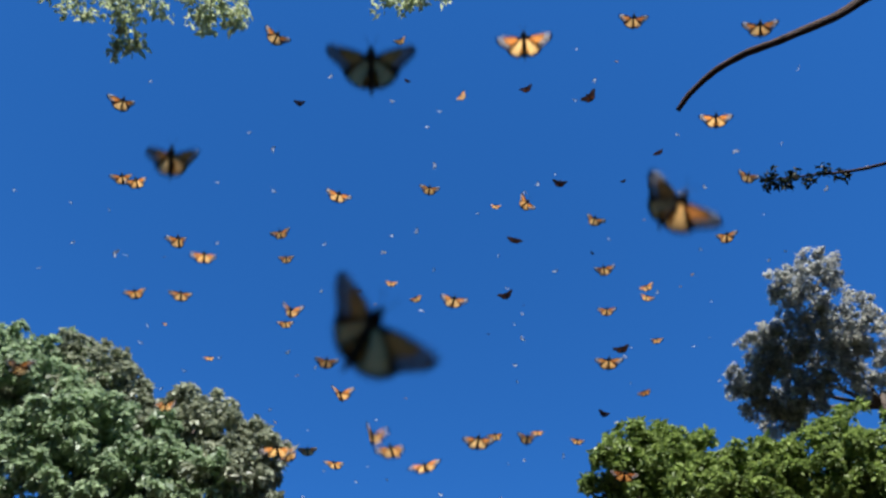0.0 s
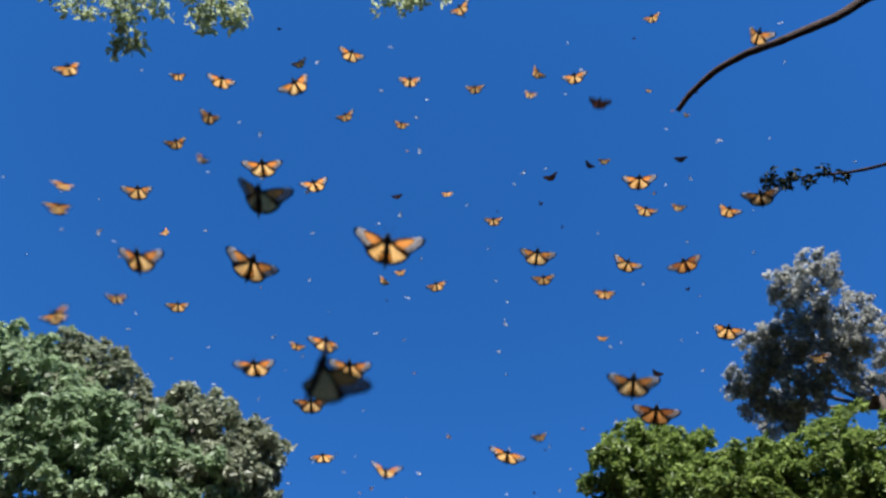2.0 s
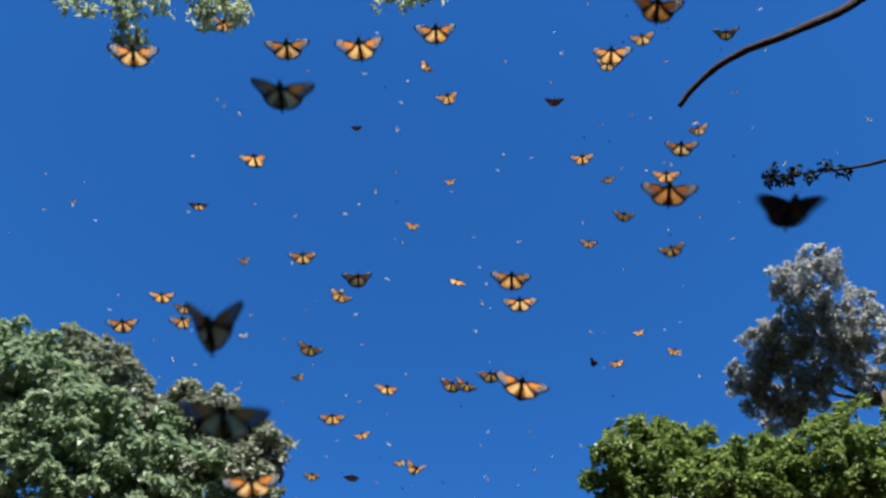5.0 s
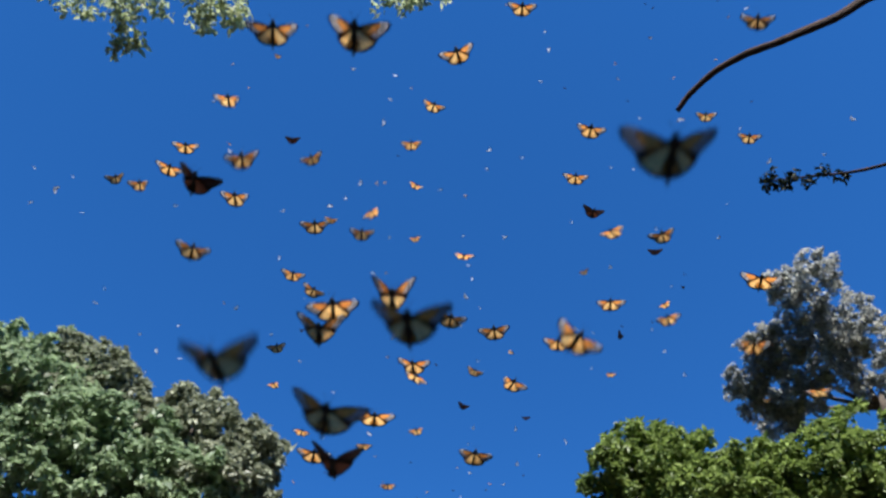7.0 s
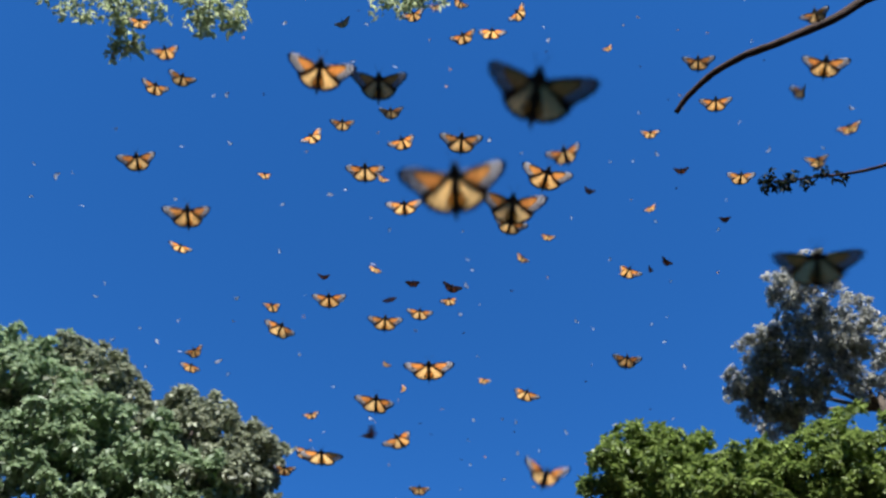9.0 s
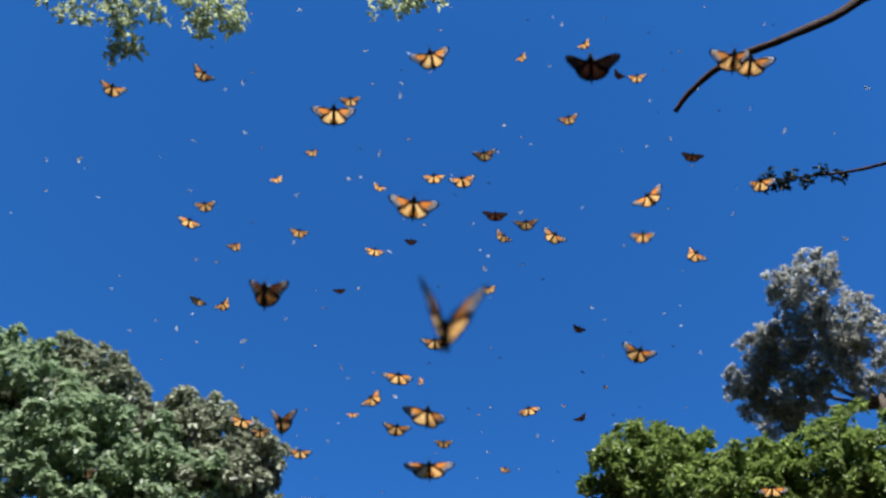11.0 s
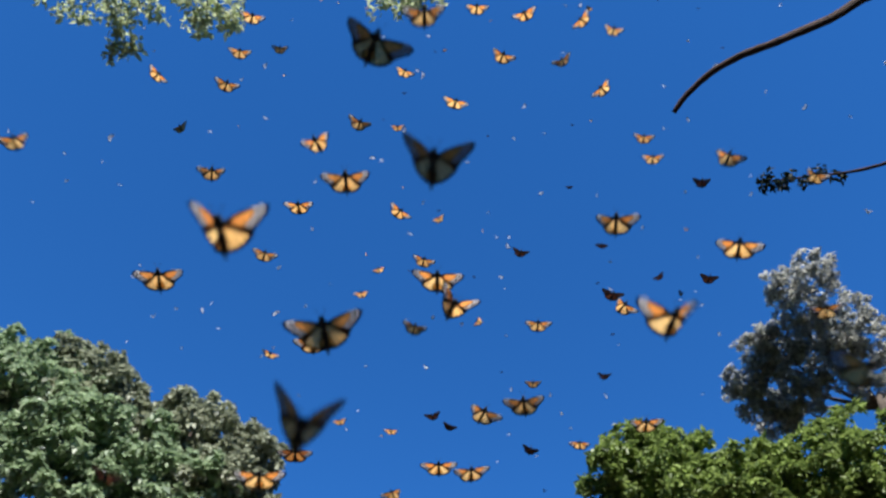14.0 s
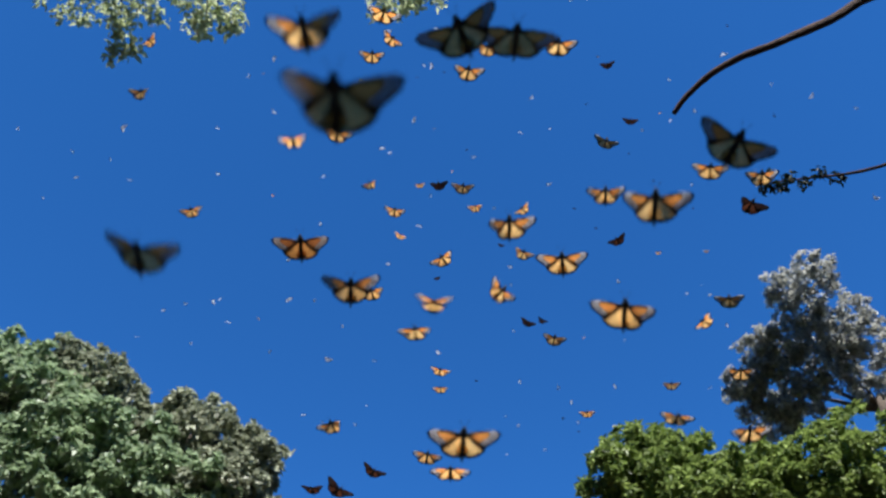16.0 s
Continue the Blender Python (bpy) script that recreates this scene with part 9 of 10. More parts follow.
    fly(dark, (0, 4.29, 31.15, 21.13, 18, 3, -162, -8), (11.3, 4.95, 17.40, 17.10, 12, 5, -168, -18), (12.5, 1.08, 3.63, 5.10, 17, 11, -177, 14), (13, 0.92, 2.97, 4.65, 14, 1, -159, 5), (13.5, 0.89, 2.87, 4.73, 15, 5, -172, 5), (14, 0.74, 2.33, 4.27, 13, -1, -166, 11), (14.5, 1.08, 3.48, 5.89, 7, -6, -159, 6), (15.7, 4.04, 13.39, 19.73, 17, 6, -174, -21))
    fly(orange, (12.04, -0.57, 2.56, 3.25, 18, -9, -178, -6), (12.5, -0.57, 2.27, 3.48, 18, -9, -178, -6), (13, -0.48, 2.14, 3.49, 26, -8, 179, -14), (13.5, -0.42, 1.91, 3.38, 18, 7, 161, 0), (14, -0.35, 1.54, 3.17, 24, 0, 172, -1), (14.5, -0.38, 1.72, 3.51, 14, 5, 160, -16), (15, -0.50, 2.72, 4.81, 20, 3, 167, -8), (15.5, -0.26, 1.72, 3.83, 25, 1, 165, -21), (16, -0.22, 2.18, 4.70, 17, -11, -176, -5))
    fly(orange, (12.04, 1.61, 2.77, 4.03, 2, 1, 173, -2), (12.5, 1.23, 2.77, 4.02, 2, 1, 173, -2), (13, 0.54, 1.26, 2.78, 4, -1, 177, -19), (13.5, 0.61, 1.23, 2.96, 8, 1, 174, -16), (14, 0.62, 1.04, 2.95, 13, -4, 179, -19), (14.5, 0.66, 0.96, 3.09, 14, -1, 179, -12), (15, 0.80, 0.97, 3.46, 19, 0, 173, -1), (15.45, 0.85, 0.70, 3.66, 14, 0, 173, -5))
    fly(orange, (12.2, -0.03, 2.47, 3.22, 23, -3, -142, -14), (12.5, 0.01, 2.34, 3.27, 31, -2, -156, -17), (13, 0.05, 1.94, 3.13, 28, 12, -177, -2), (13.5, 0.15, 3.24, 4.19, 31, 2, -160, -18), (14, 0.11, 1.67, 3.04, 29, -4, -151, -21), (14.5, 0.17, 1.91, 3.46, 32, 2, -154, -24), (15, 0.34, 3.06, 4.82, 24, 0, -158, -12), (15.5, 0.54, 2.59, 4.66, 21, 0, -156, -20), (16, 0.36, 2.24, 4.46, 29, 1, -153, -17))
    fly(orange, (0, -8.13, 20.89, 14.65, 15, 9, -171, 1), (11.3, -4.48, 15.19, 14.14, 14, 3, -170, -8), (12.5, -0.88, 3.11, 4.25, 9, 4, -172, -4), (13.7, -4.14, 14.63, 14.53, 11, -8, -156, -9), (16, -4.49, 12.13, 19.54, 11, 10, -175, -9))
    fly(rusty, (12.54, -0.19, 0.71, 3.74, 18, 0, -171, -20), (13, -0.19, 1.08, 3.45, 18, 0, -171, -20), (13.5, -0.08, 0.65, 3.04, 18, -1, -171, -18), (13.9, -0.02, 0.53, 3.18, 24, -3, -168, -12))
    fly(orange, (12.55, 0.26, 1.49, 2.56, 25, 1, 179, -13), (13, 0.30, 1.21, 2.74, 25, -2, -177, -17), (13.5, 0.35, 1.19, 2.96, 28, 1, 180, -1), (14, 0.37, 1.02, 3.01, 30, 0, 180, -15), (14.5, 0.38, 0.89, 3.07, 26, 1, 180, -7), (15, 0.39, 0.75, 3.14, 26, -1, -174, -22), (15.5, 0.43, 0.61, 3.39, 24, 1, -179, -8))
    fly(orange, (12.6, -0.07, 1.42, 2.49, -8, 3, 179, -10), (13, -0.03, 1.29, 2.61, -11, 2, 180, -9), (13.5, 0.00, 0.67, 2.23, -3, -7, -171, 8), (14, 0.02, 0.96, 2.67, 0, -15, -160, 45), (14.5, 0.02, 0.62, 2.40, -8, -7, -170, 5), (15, 0.06, 0.71, 2.69, 18, -6, -172, 5), (15.5, 0.07, 0.61, 2.77, -12, -1, -174, -7), (16, 0.09, 0.40, 2.54, -10, 0, -178, -17))
    fly(orange, (0, -9.36, 24.38, 16.83, 26, 1, -160, -20), (11.8, -5.33, 11.24, 18.69, 31, -2, -141, -21), (13, -1.12, 2.21, 5.29, 20, -5, -148, -19), (13.5, -1.12, 2.06, 5.37, 29, 4, -163, -3), (14, -0.86, 1.48, 4.57, 27, 4, -156, -8), (14.5, -1.03, 1.66, 5.24, 24, 8, -167, -24), (15.7, -5.43, 8.00, 21.38, 22, 4, -160, -3))
    fly(orange, (0, -11.34, 26.15, 17.93, 15, 0, -160, -20), (11.8, -4.89, 9.41, 17.20, 16, 8, -178, -21), (13, -0.99, 1.82, 4.91, 17, -7, -165, -22), (13.5, -0.81, 1.41, 4.41, 14, 1, -168, -11), (14, -0.89, 1.52, 4.96, 20, -3, -171, -7), (14.5, -0.85, 1.40, 5.00, 21, -1, -168, -11), (14.9, -0.79, 1.23, 5.01, 23, 5, 178, -17))
    fly(orange, (0, -7.64, 25.44, 17.50, 27, 2, -140, -17), (11.8, -2.16, 12.11, 17.83, 20, -1, -141, -10), (13, -0.41, 2.24, 4.91, 21, -2, -130, -20), (13.5, -0.41, 2.11, 5.04, 28, 0, -158, 2), (14, -0.32, 1.56, 4.40, 33, 2, -151, -23), (14.5, -0.33, 1.55, 4.63, 25, -2, -133, -13), (14.96, -0.33, 1.15, 4.94, 25, -2, -133, -13))
    fly(orange, (0, -0.68, 27.88, 19.06, 41, 8, 169, -10), (11.8, 2.06, 9.75, 17.60, 46, -1, 174, -17), (13, 0.49, 1.96, 5.10, 49, -3, 174, -9), (13.5, 0.59, 2.09, 5.67, 47, 3, 175, -21), (14, 0.57, 1.68, 5.22, 49, 7, 156, -14), (14.5, 0.56, 1.43, 5.09, 40, -2, 178, -17), (14.9, 0.56, 1.24, 5.04, 52, -7, 174, -24))
    fly(orange, (0, -0.02, 25.41, 17.52, 17, 1, 162, -20), (11.8, -3.47, 17.98, 13.58, 18, 8, 152, -4), (13, -0.60, 3.40, 4.04, 22, -1, 164, -19), (13.5, -0.52, 3.26, 4.11, 16, 8, 158, -20), (14, -0.70, 4.34, 5.26, 15, 1, 163, -1), (14.5, -0.44, 2.93, 4.22, 18, 3, 159, -15), (15, -0.52, 3.42, 4.94, 19, 0, 160, -23), (15.5, -0.43, 3.30, 5.10, 15, -1, 162, -6), (16, -0.26, 1.97, 3.88, 23, -2, 162, -16))
    fly(small_orange, (0, 3.52, 26.73, 18.36, 22, 5, 144, -2), (11.8, -0.34, 13.88, 20.00, 16, 4, 148, -17), (13, -0.08, 4.50, 7.62, 20, 4, 150, -21), (13.5, -0.05, 3.04, 5.75, 18, 4, 149, -4), (14, -0.03, 3.52, 6.48, 27, 2, 148, 0), (15.2, -0.02, 13.97, 21.23, 24, 4, 138, 0), (16, 0.33, 15.17, 25.50, 15, 9, 136, -21))
    fly(small_dark, (0, 6.78, 25.03, 17.31, 21, 12, 162, -4), (11.8, 2.07, 13.59, 20.35, 32, 3, 179, -16), (13, 0.81, 4.08, 7.51, 30, 3, 180, 7), (13.5, 0.95, 3.91, 7.59, 34, 1, 176, 9), (14.7, 3.71, 12.48, 21.96, 27, 5, 179, -10), (16, 5.36, 14.39, 28.94, 34, 13, 165, -14))
    fly(orange, (12.5, -1.13, 2.09, 2.93, 16, 0, 177, -14), (13, -0.91, 1.78, 3.18, 21, 0, 177, -13), (13.5, -0.69, 1.39, 3.00, 16, 0, 180, -18), (14, -0.57, 1.05, 2.86, 23, 0, 177, -5), (14.5, -0.66, 1.18, 3.24, 22, -1, -177, -13), (15, -0.55, 0.80, 2.78, 18, -1, 179, -10), (15.45, -0.86, 0.70, 2.86, 23, -1, 180, -9))
    fly(orange, (13.04, -1.30, 1.79, 3.86, 12, -5, -163, -2), (13.5, -0.59, 1.79, 3.86, 12, -5, -163, -2), (14, -0.49, 1.59, 3.88, 13, 5, 179, 2), (14.5, -0.46, 1.76, 4.39, 14, -4, -165, -3), (15, -0.55, 2.31, 5.71, 8, -4, -169, -15), (16, -1.68, 7.62, 17.14, 8, -1, -168, -19))
    fly(orange, (13.04, 1.09, 1.22, 3.68, 9, -4, 175, -8), (13.5, 0.94, 1.21, 3.68, 9, -4, 175, -8), (14.05, 1.04, 0.80, 4.02, 7, -4, -172, 1))
    fly(dark, (13.04, 0.73, 3.05, 3.57, 15, 1, -164, -18), (13.5, 0.73, 2.46, 4.03, 15, 1, -164, -18), (14, 1.13, 4.19, 5.54, 19, 3, -173, 19), (14.5, 0.98, 4.87, 6.02, 14, 2, -170, 9), (15, 0.96, 4.58, 5.99, 22, -1, -176, 17), (15.5, 0.97, 4.20, 5.91, 14, 4, -169, 6), (16, 0.92, 5.10, 7.10, 17, -7, -154, 21))
    fly(orange, (13.05, 0.33, 1.10, 2.28, 7, 11, 166, 23), (13.5, 0.27, 0.73, 2.30, 6, 19, -170, 35), (13.96, 0.50, 0.73, 2.30, 6, 19, -170, 35))
    fly(orange, (13.04, -0.03, 2.75, 3.36, 12, -1, -166, -10), (13.5, -0.03, 2.54, 3.53, 12, -1, -166, -10), (14, -0.01, 1.86, 3.01, 14, 4, 180, -3), (14.5, -0.09, 2.79, 3.78, 7, 8, 169, -18), (15, -0.20, 4.75, 5.52, 8, 6, -179, 1), (15.5, -0.09, 3.24, 4.34, 14, 2, -178, -12), (16, -0.01, 2.93, 4.40, 8, -7, -171, 1))
    fly(orange, (13, 0.18, 2.26, 3.09, 16, 0, 174, -23), (13.5, 0.36, 2.25, 3.27, 31, 1, 178, -13), (14, 0.64, 3.05, 4.04, 19, -5, 172, -19), (14.5, 0.49, 2.01, 3.30, 29, -11, -178, 1), (15, 0.41, 1.98, 3.32, 30, -2, -175, -1), (15.5, 0.82, 3.84, 5.08, 21, 9, 156, -8), (16, 0.91, 3.96, 5.02, 24, 0, 171, -6))
    fly(orange, (0, -6.84, 24.60, 16.98, 14, -1, 153, 0), (12.3, -2.80, 15.41, 17.24, 15, 2, 162, -21), (13.5, -0.52, 3.15, 5.02, 3, 6, 150, -16), (14, -0.51, 3.37, 5.47, 14, -3, 164, -7), (14.5, -0.55, 3.80, 6.25, 10, 7, 148, -4), (15, -0.42, 3.14, 5.66, 9, 4, 152, -22), (15.5, -0.57, 3.93, 7.09, 8, 7, 142, -21), (16, -0.42, 2.61, 5.58, 12, -1, 154, -23))
    fly(orange, (0, -2.83, 31.95, 21.60, 19, -7, 177, -19), (12.3, -1.65, 18.68, 16.02, 20, -6, 165, -11), (13.5, -0.32, 3.84, 4.67, 18, -3, 161, -7), (14, -0.34, 4.28, 5.13, 12, -6, 174, -13), (14.5, -0.29, 4.14, 5.11, 19, 5, 153, -17), (15, -0.21, 3.97, 5.04, 15, 2, 160, -1), (15.5, -0.12, 3.71, 4.90, 10, 3, 155, -19), (16, -0.01, 3.68, 4.97, 20, -8, 168, -18))
    fly(orange, (0, -4.65, 20.28, 14.28, 12, -7, -115, 0), (12.3, -1.64, 12.11, 15.47, 0, -6, -122, -19), (13.5, -0.26, 2.38, 4.65, 16, 2, -145, -15), (14, -0.17, 1.89, 4.27, 6, -4, -139, -5), (14.5, -0.23, 2.04, 4.81, 13, -1, -140, -5), (15, -0.14, 1.32, 3.91, 22, 1, -148, -10), (15.5, -0.12, 1.17, 3.90, 20, 0, -134, -11), (16, -0.22, 1.47, 5.00, 10, -4, -139, -6))
    fly(orange, (0, -3.06, 25.01, 17.25, 21, -12, -164, -14), (12.3, -0.48, 13.55, 17.09, 21, 7, 172, -1), (13.5, -0.09, 2.51, 4.60, 25, 2, 172, -23), (14, -0.08, 2.22, 4.37, 22, -9, -167, -10), (14.5, -0.32, 2.09, 4.23, 20, -11, -156, -12), (15, -0.51, 2.11, 4.32, 20, -8, -168, -18), (16, -1.10, 2.06, 4.53, 26, 8, 170, -8))
    fly(dark, (0, 3.04, 24.75, 17.11, 8, 2, -166, -12), (12.3, 1.14, 14.80, 18.93, 0, -4, -154, -19), (13.5, 0.38, 3.17, 5.48, 5, 1, -164, 14), (14, 0.44, 2.83, 5.20, 7, 0, -165, 18), (14.5, 0.59, 3.11, 5.70, 7, 0, -159, 3), (15, 0.86, 3.67, 6.62, -3, -6, -165, 19), (16, 3.90, 13.81, 21.34, 15, -1, -161, 1))
    fly(rusty, (13.25, -0.26, 1.55, 2.58, 19, -2, -179, -16), (13.5, -0.30, 1.53, 2.69, 21, -1, 179, -5), (14, -0.42, 1.89, 3.08, 18, -1, -177, -14), (14.5, -0.32, 1.32, 2.80, 23, 0, -178, -13), (15, -0.40, 1.52, 3.18, 17, 0, -179, -15), (15.5, -0.28, 1.02, 2.79, 27, 0, -178, -3), (16, -0.26, 0.91, 2.79, 23, 0, 179, -6))
    fly(dark, (0, 0.27, 29.36, 19.99, 42, 4, -154, -14), (12.3, 1.69, 20.48, 16.11, 36, -5, -148, -2), (13.5, 0.42, 3.85, 4.49, 39, 4, -153, 26), (14, 0.52, 3.89, 4.67, 37, 2, -152, 3), (14.5, 0.77, 4.94, 5.66, 38, 17, 177, 18), (15.7, 3.35, 18.11, 17.26, 38, 1, -153, -13))
    fly(orange, (12.9, 0.43, 2.53, 3.26, 27, 0, 176, -6), (13.5, 0.62, 2.35, 3.41, 24, 1, 180, -6), (14, 0.60, 1.88, 3.18, 22, 0, -179, -5), (14.5, 0.54, 1.39, 2.93, 25, -1, 176, 1), (15, 1.22, 2.71, 4.57, 28, 1, 179, -1), (16, 4.83, 9.18, 13.36, 27, -2, -178, 0))
    fly(orange, (13.54, -0.11, 2.88, 3.47, 42, -6, -161, -8), (14, -0.11, 2.24, 3.97, 42, -6, -161, -8), (14.5, -0.10, 2.48, 4.45, 44, -9, -167, -6), (15, -0.05, 2.37, 4.57, 45, 6, 175, 0), (15.5, 0.02, 1.78, 4.03, 40, -12, -154, -23), (16, 0.09, 1.95, 4.55, 38, -2, -174, -12))
    fly(dark, (0, -1.52, 34.01, 22.89, 5, 7, 142, -10), (12.8, -0.25, 18.23, 15.65, 7, 0, 166, -17), (14, -0.06, 3.64, 4.71, 15, -1, 159, 13), (14.5, -0.03, 1.79, 3.26, 12, -5, 172, 21), (15, -0.02, 2.37, 4.01, 8, 2, 160, -21), (15.5, -0.03, 3.83, 5.94, 7, 8, 140, 16), (16, -0.07, 7.12, 10.13, 19, 4, 157, -17))
    fly(small_dark, (0, 4.56, 34.44, 23.19, 32, -5, -157, -16), (12.8, -0.21, 19.29, 16.47, 36, -2, -164, -11), (14, 0.05, 4.33, 5.21, 32, -4, -159, 7), (14.5, 0.14, 5.00, 6.02, 36, 5, -173, 2), (15.7, 0.95, 17.66, 18.35, 29, -5, -162, 0))
    fly(orange, (13.65, 0.13, 1.99, 2.90, 13, -1, -179, -5), (14, 0.08, 1.87, 3.00, 20, -1, -179, -3), (14.5, 0.03, 1.56, 2.91, 23, -2, -179, -5), (15, 0.08, 1.24, 2.79, 19, 1, 179, -7), (15.5, 0.13, 1.19, 2.96, 20, 1, 177, -3), (16, 0.13, 0.93, 2.88, 23, 1, 179, -23))
    fly(orange, (13.6, -0.15, 0.87, 2.11, 10, 15, 157, 12), (14, -0.13, 0.59, 2.09, 1, -12, -164, 50), (14.5, -0.14, 0.51, 2.09, 0, 0, 180, 38), (15, -0.13, 0.32, 2.14, 9, -11, -166, 25), (15.5, -0.05, 0.25, 2.12, 9, -7, -170, 24), (16, 0.02, 0.38, 2.51, 12, 12, 159, 7))
    fly(orange, (13.65, -0.44, 1.40, 2.48, 12, -1, -173, -14), (14, -0.36, 1.34, 2.59, 13, -2, -174, 0), (14.5, -0.30, 1.25, 2.64, 8, -1, -176, -8), (15, -0.22, 0.99, 2.53, 12, -5, -174, 25), (15.5, -0.16, 0.83, 2.48, 20, 3, 176, 14), (16, -0.15, 0.87, 2.62, 14, -2, -178, 22))
    fly(orange, (13.54, -1.59, 1.61, 4.90, 3, 1, -129, -7), (14, -1.25, 1.60, 4.90, 3, 1, -129, -7), (14.46, -1.59, 1.60, 4.90, 3, 1, -129, -7))
    fly(orange, (0, -8.15, 22.68, 15.77, 31, -3, -162, -23), (12.8, -4.48, 10.05, 21.90, 35, -5, -179, -18), (14, -0.95, 2.01, 6.09, 32, -4, -177, -7), (14.5, -0.74, 1.48, 5.20, 38, 4, 166, -21), (15.7, -3.76, 7.08, 20.68, 45, 1, 178, 2))
    fly(small_dark, (0, 10.63, 32.33, 21.90, 5, 4, 162, -3), (12.8, 4.14, 14.26, 18.57, 0, -1, 167, -23), (14, 1.22, 3.81, 6.54, 5, -4, 175, -18), (14.5, 1.12, 3.25, 6.10, 6, 9, 160, 2), (15, 1.17, 3.11, 6.30, 8, -1, 160, 21), (15.5, 1.13, 2.68, 6.03, 5, -8, -172, 4), (16, 1.19, 2.52, 6.17, -3, -1, 178, 2))
    fly(dark, (0, 7.18, 21.99, 15.40, 38, 6, -157, -21), (12.8, 5.18, 10.89, 16.72, 30, 0, -151, -16), (14, 1.27, 2.19, 4.95, 32, 11, -169, 7), (14.5, 1.39, 2.04, 4.97, 39, 2, -157, 13), (15.7, 7.64, 9.38, 18.68, 33, -9, -127, -7))
    fly(orange, (0, -4.42, 30.00, 20.37, -1, -7, -154, -2), (12.8, -4.35, 15.58, 16.22, 8, 1, -155, -15), (14, -0.95, 3.23, 4.80, 4, -6, -157, -2), (14.5, -1.04, 3.40, 5.12, 7, 1, -164, -20), (15.7, -5.11, 15.99, 19.04, 11, -1, -161, -12))
    fly(orange, (14.05, -0.29, 0.93, 2.17, -4, 1, -174, -23), (14.5, -0.24, 0.70, 2.27, 2, -3, -175, 30), (15, -0.12, 0.36, 2.01, 12, -3, -176, 24), (15.5, -0.13, 0.32, 2.09, 20, -2, -178, 15), (16, -0.08, 0.28, 2.15, 13, 0, 180, 20))
    fly(orange, (14.04, 0.41, 3.19, 3.68, 35, 8, 134, -1), (14.5, 0.41, 2.38, 4.32, 35, 8, 134, -1), (15, 0.44, 2.46, 4.65, 37, -4, 145, -12), (15.5, 0.46, 2.65, 5.12, 38, -4, 150, -13), (16, 0.44, 2.57, 5.27, 25, 6, 136, -7))
    fly(orange, (14.04, 0.19, 2.69, 3.34, 28, 1, -144, -23), (14.5, 0.19, 2.42, 3.55, 28, 1, -144, -23), (15, 0.08, 2.30, 3.61, 33, 4, -147, -5), (15.5, 0.13, 2.28, 3.91, 28, -2, -139, -11), (16, 0.16, 1.43, 3.26, 25, -4, -130, -3))
    fly(orange, (14.04, 0.31, 3.10, 3.62, 32, 4, -168, -14), (14.5, 0.31, 2.79, 3.86, 32, 4, -168, -14), (15, 0.38, 3.43, 4.61, 37, 6, -167, -6), (15.5, 0.42, 2.78, 4.25, 30, -1, -166, -1), (16, 0.47, 2.39, 4.07, 36, 1, -164, -19))
    fly(orange, (14.04, 1.27, 1.53, 3.98, 29, -1, -162, -12), (14.5, 1.12, 1.53, 3.98, 29, -1, -162, -12), (15.7, 1.45, 0.98, 4.38, 23, 0, -156, -14))
    fly(orange, (13.85, -1.41, 1.19, 3.73, 25, -1, 169, 0), (14.5, -0.75, 1.31, 3.43, 23, -5, 177, -21), (15, -0.64, 1.52, 3.56, 16, 4, 173, -16), (16, -0.08, 1.67, 3.36, 19, -4, 171, -21))
    fly(dark, (13.85, -1.02, 2.11, 2.95, 6, 5, -162, 11), (14.5, -0.93, 1.63, 3.37, 5, -6, -162, 4), (14.96, -1.09, 1.63, 3.37, 5, -6, -162, 4))
    fly(orange, (14.04, 1.09, 1.60, 3.37, 31, 7, 176, -8), (14.5, 0.85, 1.60, 3.37, 31, 7, 176, -8), (14.96, 1.09, 1.60, 3.37, 31, 7, 176, -8))
    fly(small_dark, (0, 6.98, 25.49, 17.59, -1, -2, -170, 2), (13.3, 3.10, 20.50, 16.08, 3, -2, -170, -2), (14.5, 0.94, 5.42, 5.67, -3, -4, -164, 4), (15, 1.00, 5.25, 5.72, -6, 3, -176, 9), (16, 3.77, 17.82, 16.32, -9, 0, -165, -20))
    fly(orange, (0, 0.53, 32.29, 21.82, 24, 1, 166, -20), (13.3, -0.29, 16.08, 18.02, 24, 1, 150, -18), (14.5, -0.09, 4.75, 6.75, 29, -7, 164, -15), (15, -0.09, 4.74, 6.95, 26, 4, 144, -9), (15.5, -0.07, 4.21, 6.59, 29, -3, 169, -7), (16, 0.00, 1.89, 3.98, 21, 10, 147, -14))
    fly(small_orange, (0, 1.72, 24.09, 16.70, 22, -1, 156, -14), (13.3, 0.62, 16.95, 18.85, 21, -1, 158, -3), (14.5, 0.19, 6.00, 8.36, 26, -2, 146, -1), (15, 0.13, 4.77, 7.42, 29, -1, 148, -20), (15.5, 0.15, 3.35, 6.05, 25, -2, 158, -22), (16, 0.20, 2.83, 5.66, 26, -10, 164, -17))
    fly(orange, (14.54, -0.11, 0.89, 4.24, 18, -5, -158, -10), (15, -0.11, 1.47, 3.79, 18, -5, -158, -10), (15.5, -0.02, 1.30, 3.92, 22, -4, -158, -10), (16, 0.08, 1.11, 3.93, 22, 5, -169, -19))
    fly(orange, (14.4, 0.94, 1.30, 2.61, 1, 0, -173, -3), (15, 0.37, 1.17, 2.72, 2, 0, -175, -4), (15.5, 0.40, 1.46, 3.04, 2, 0, -172, -10), (16.05, -0.11, 1.36, 3.15, 5, -1, -174, 1))
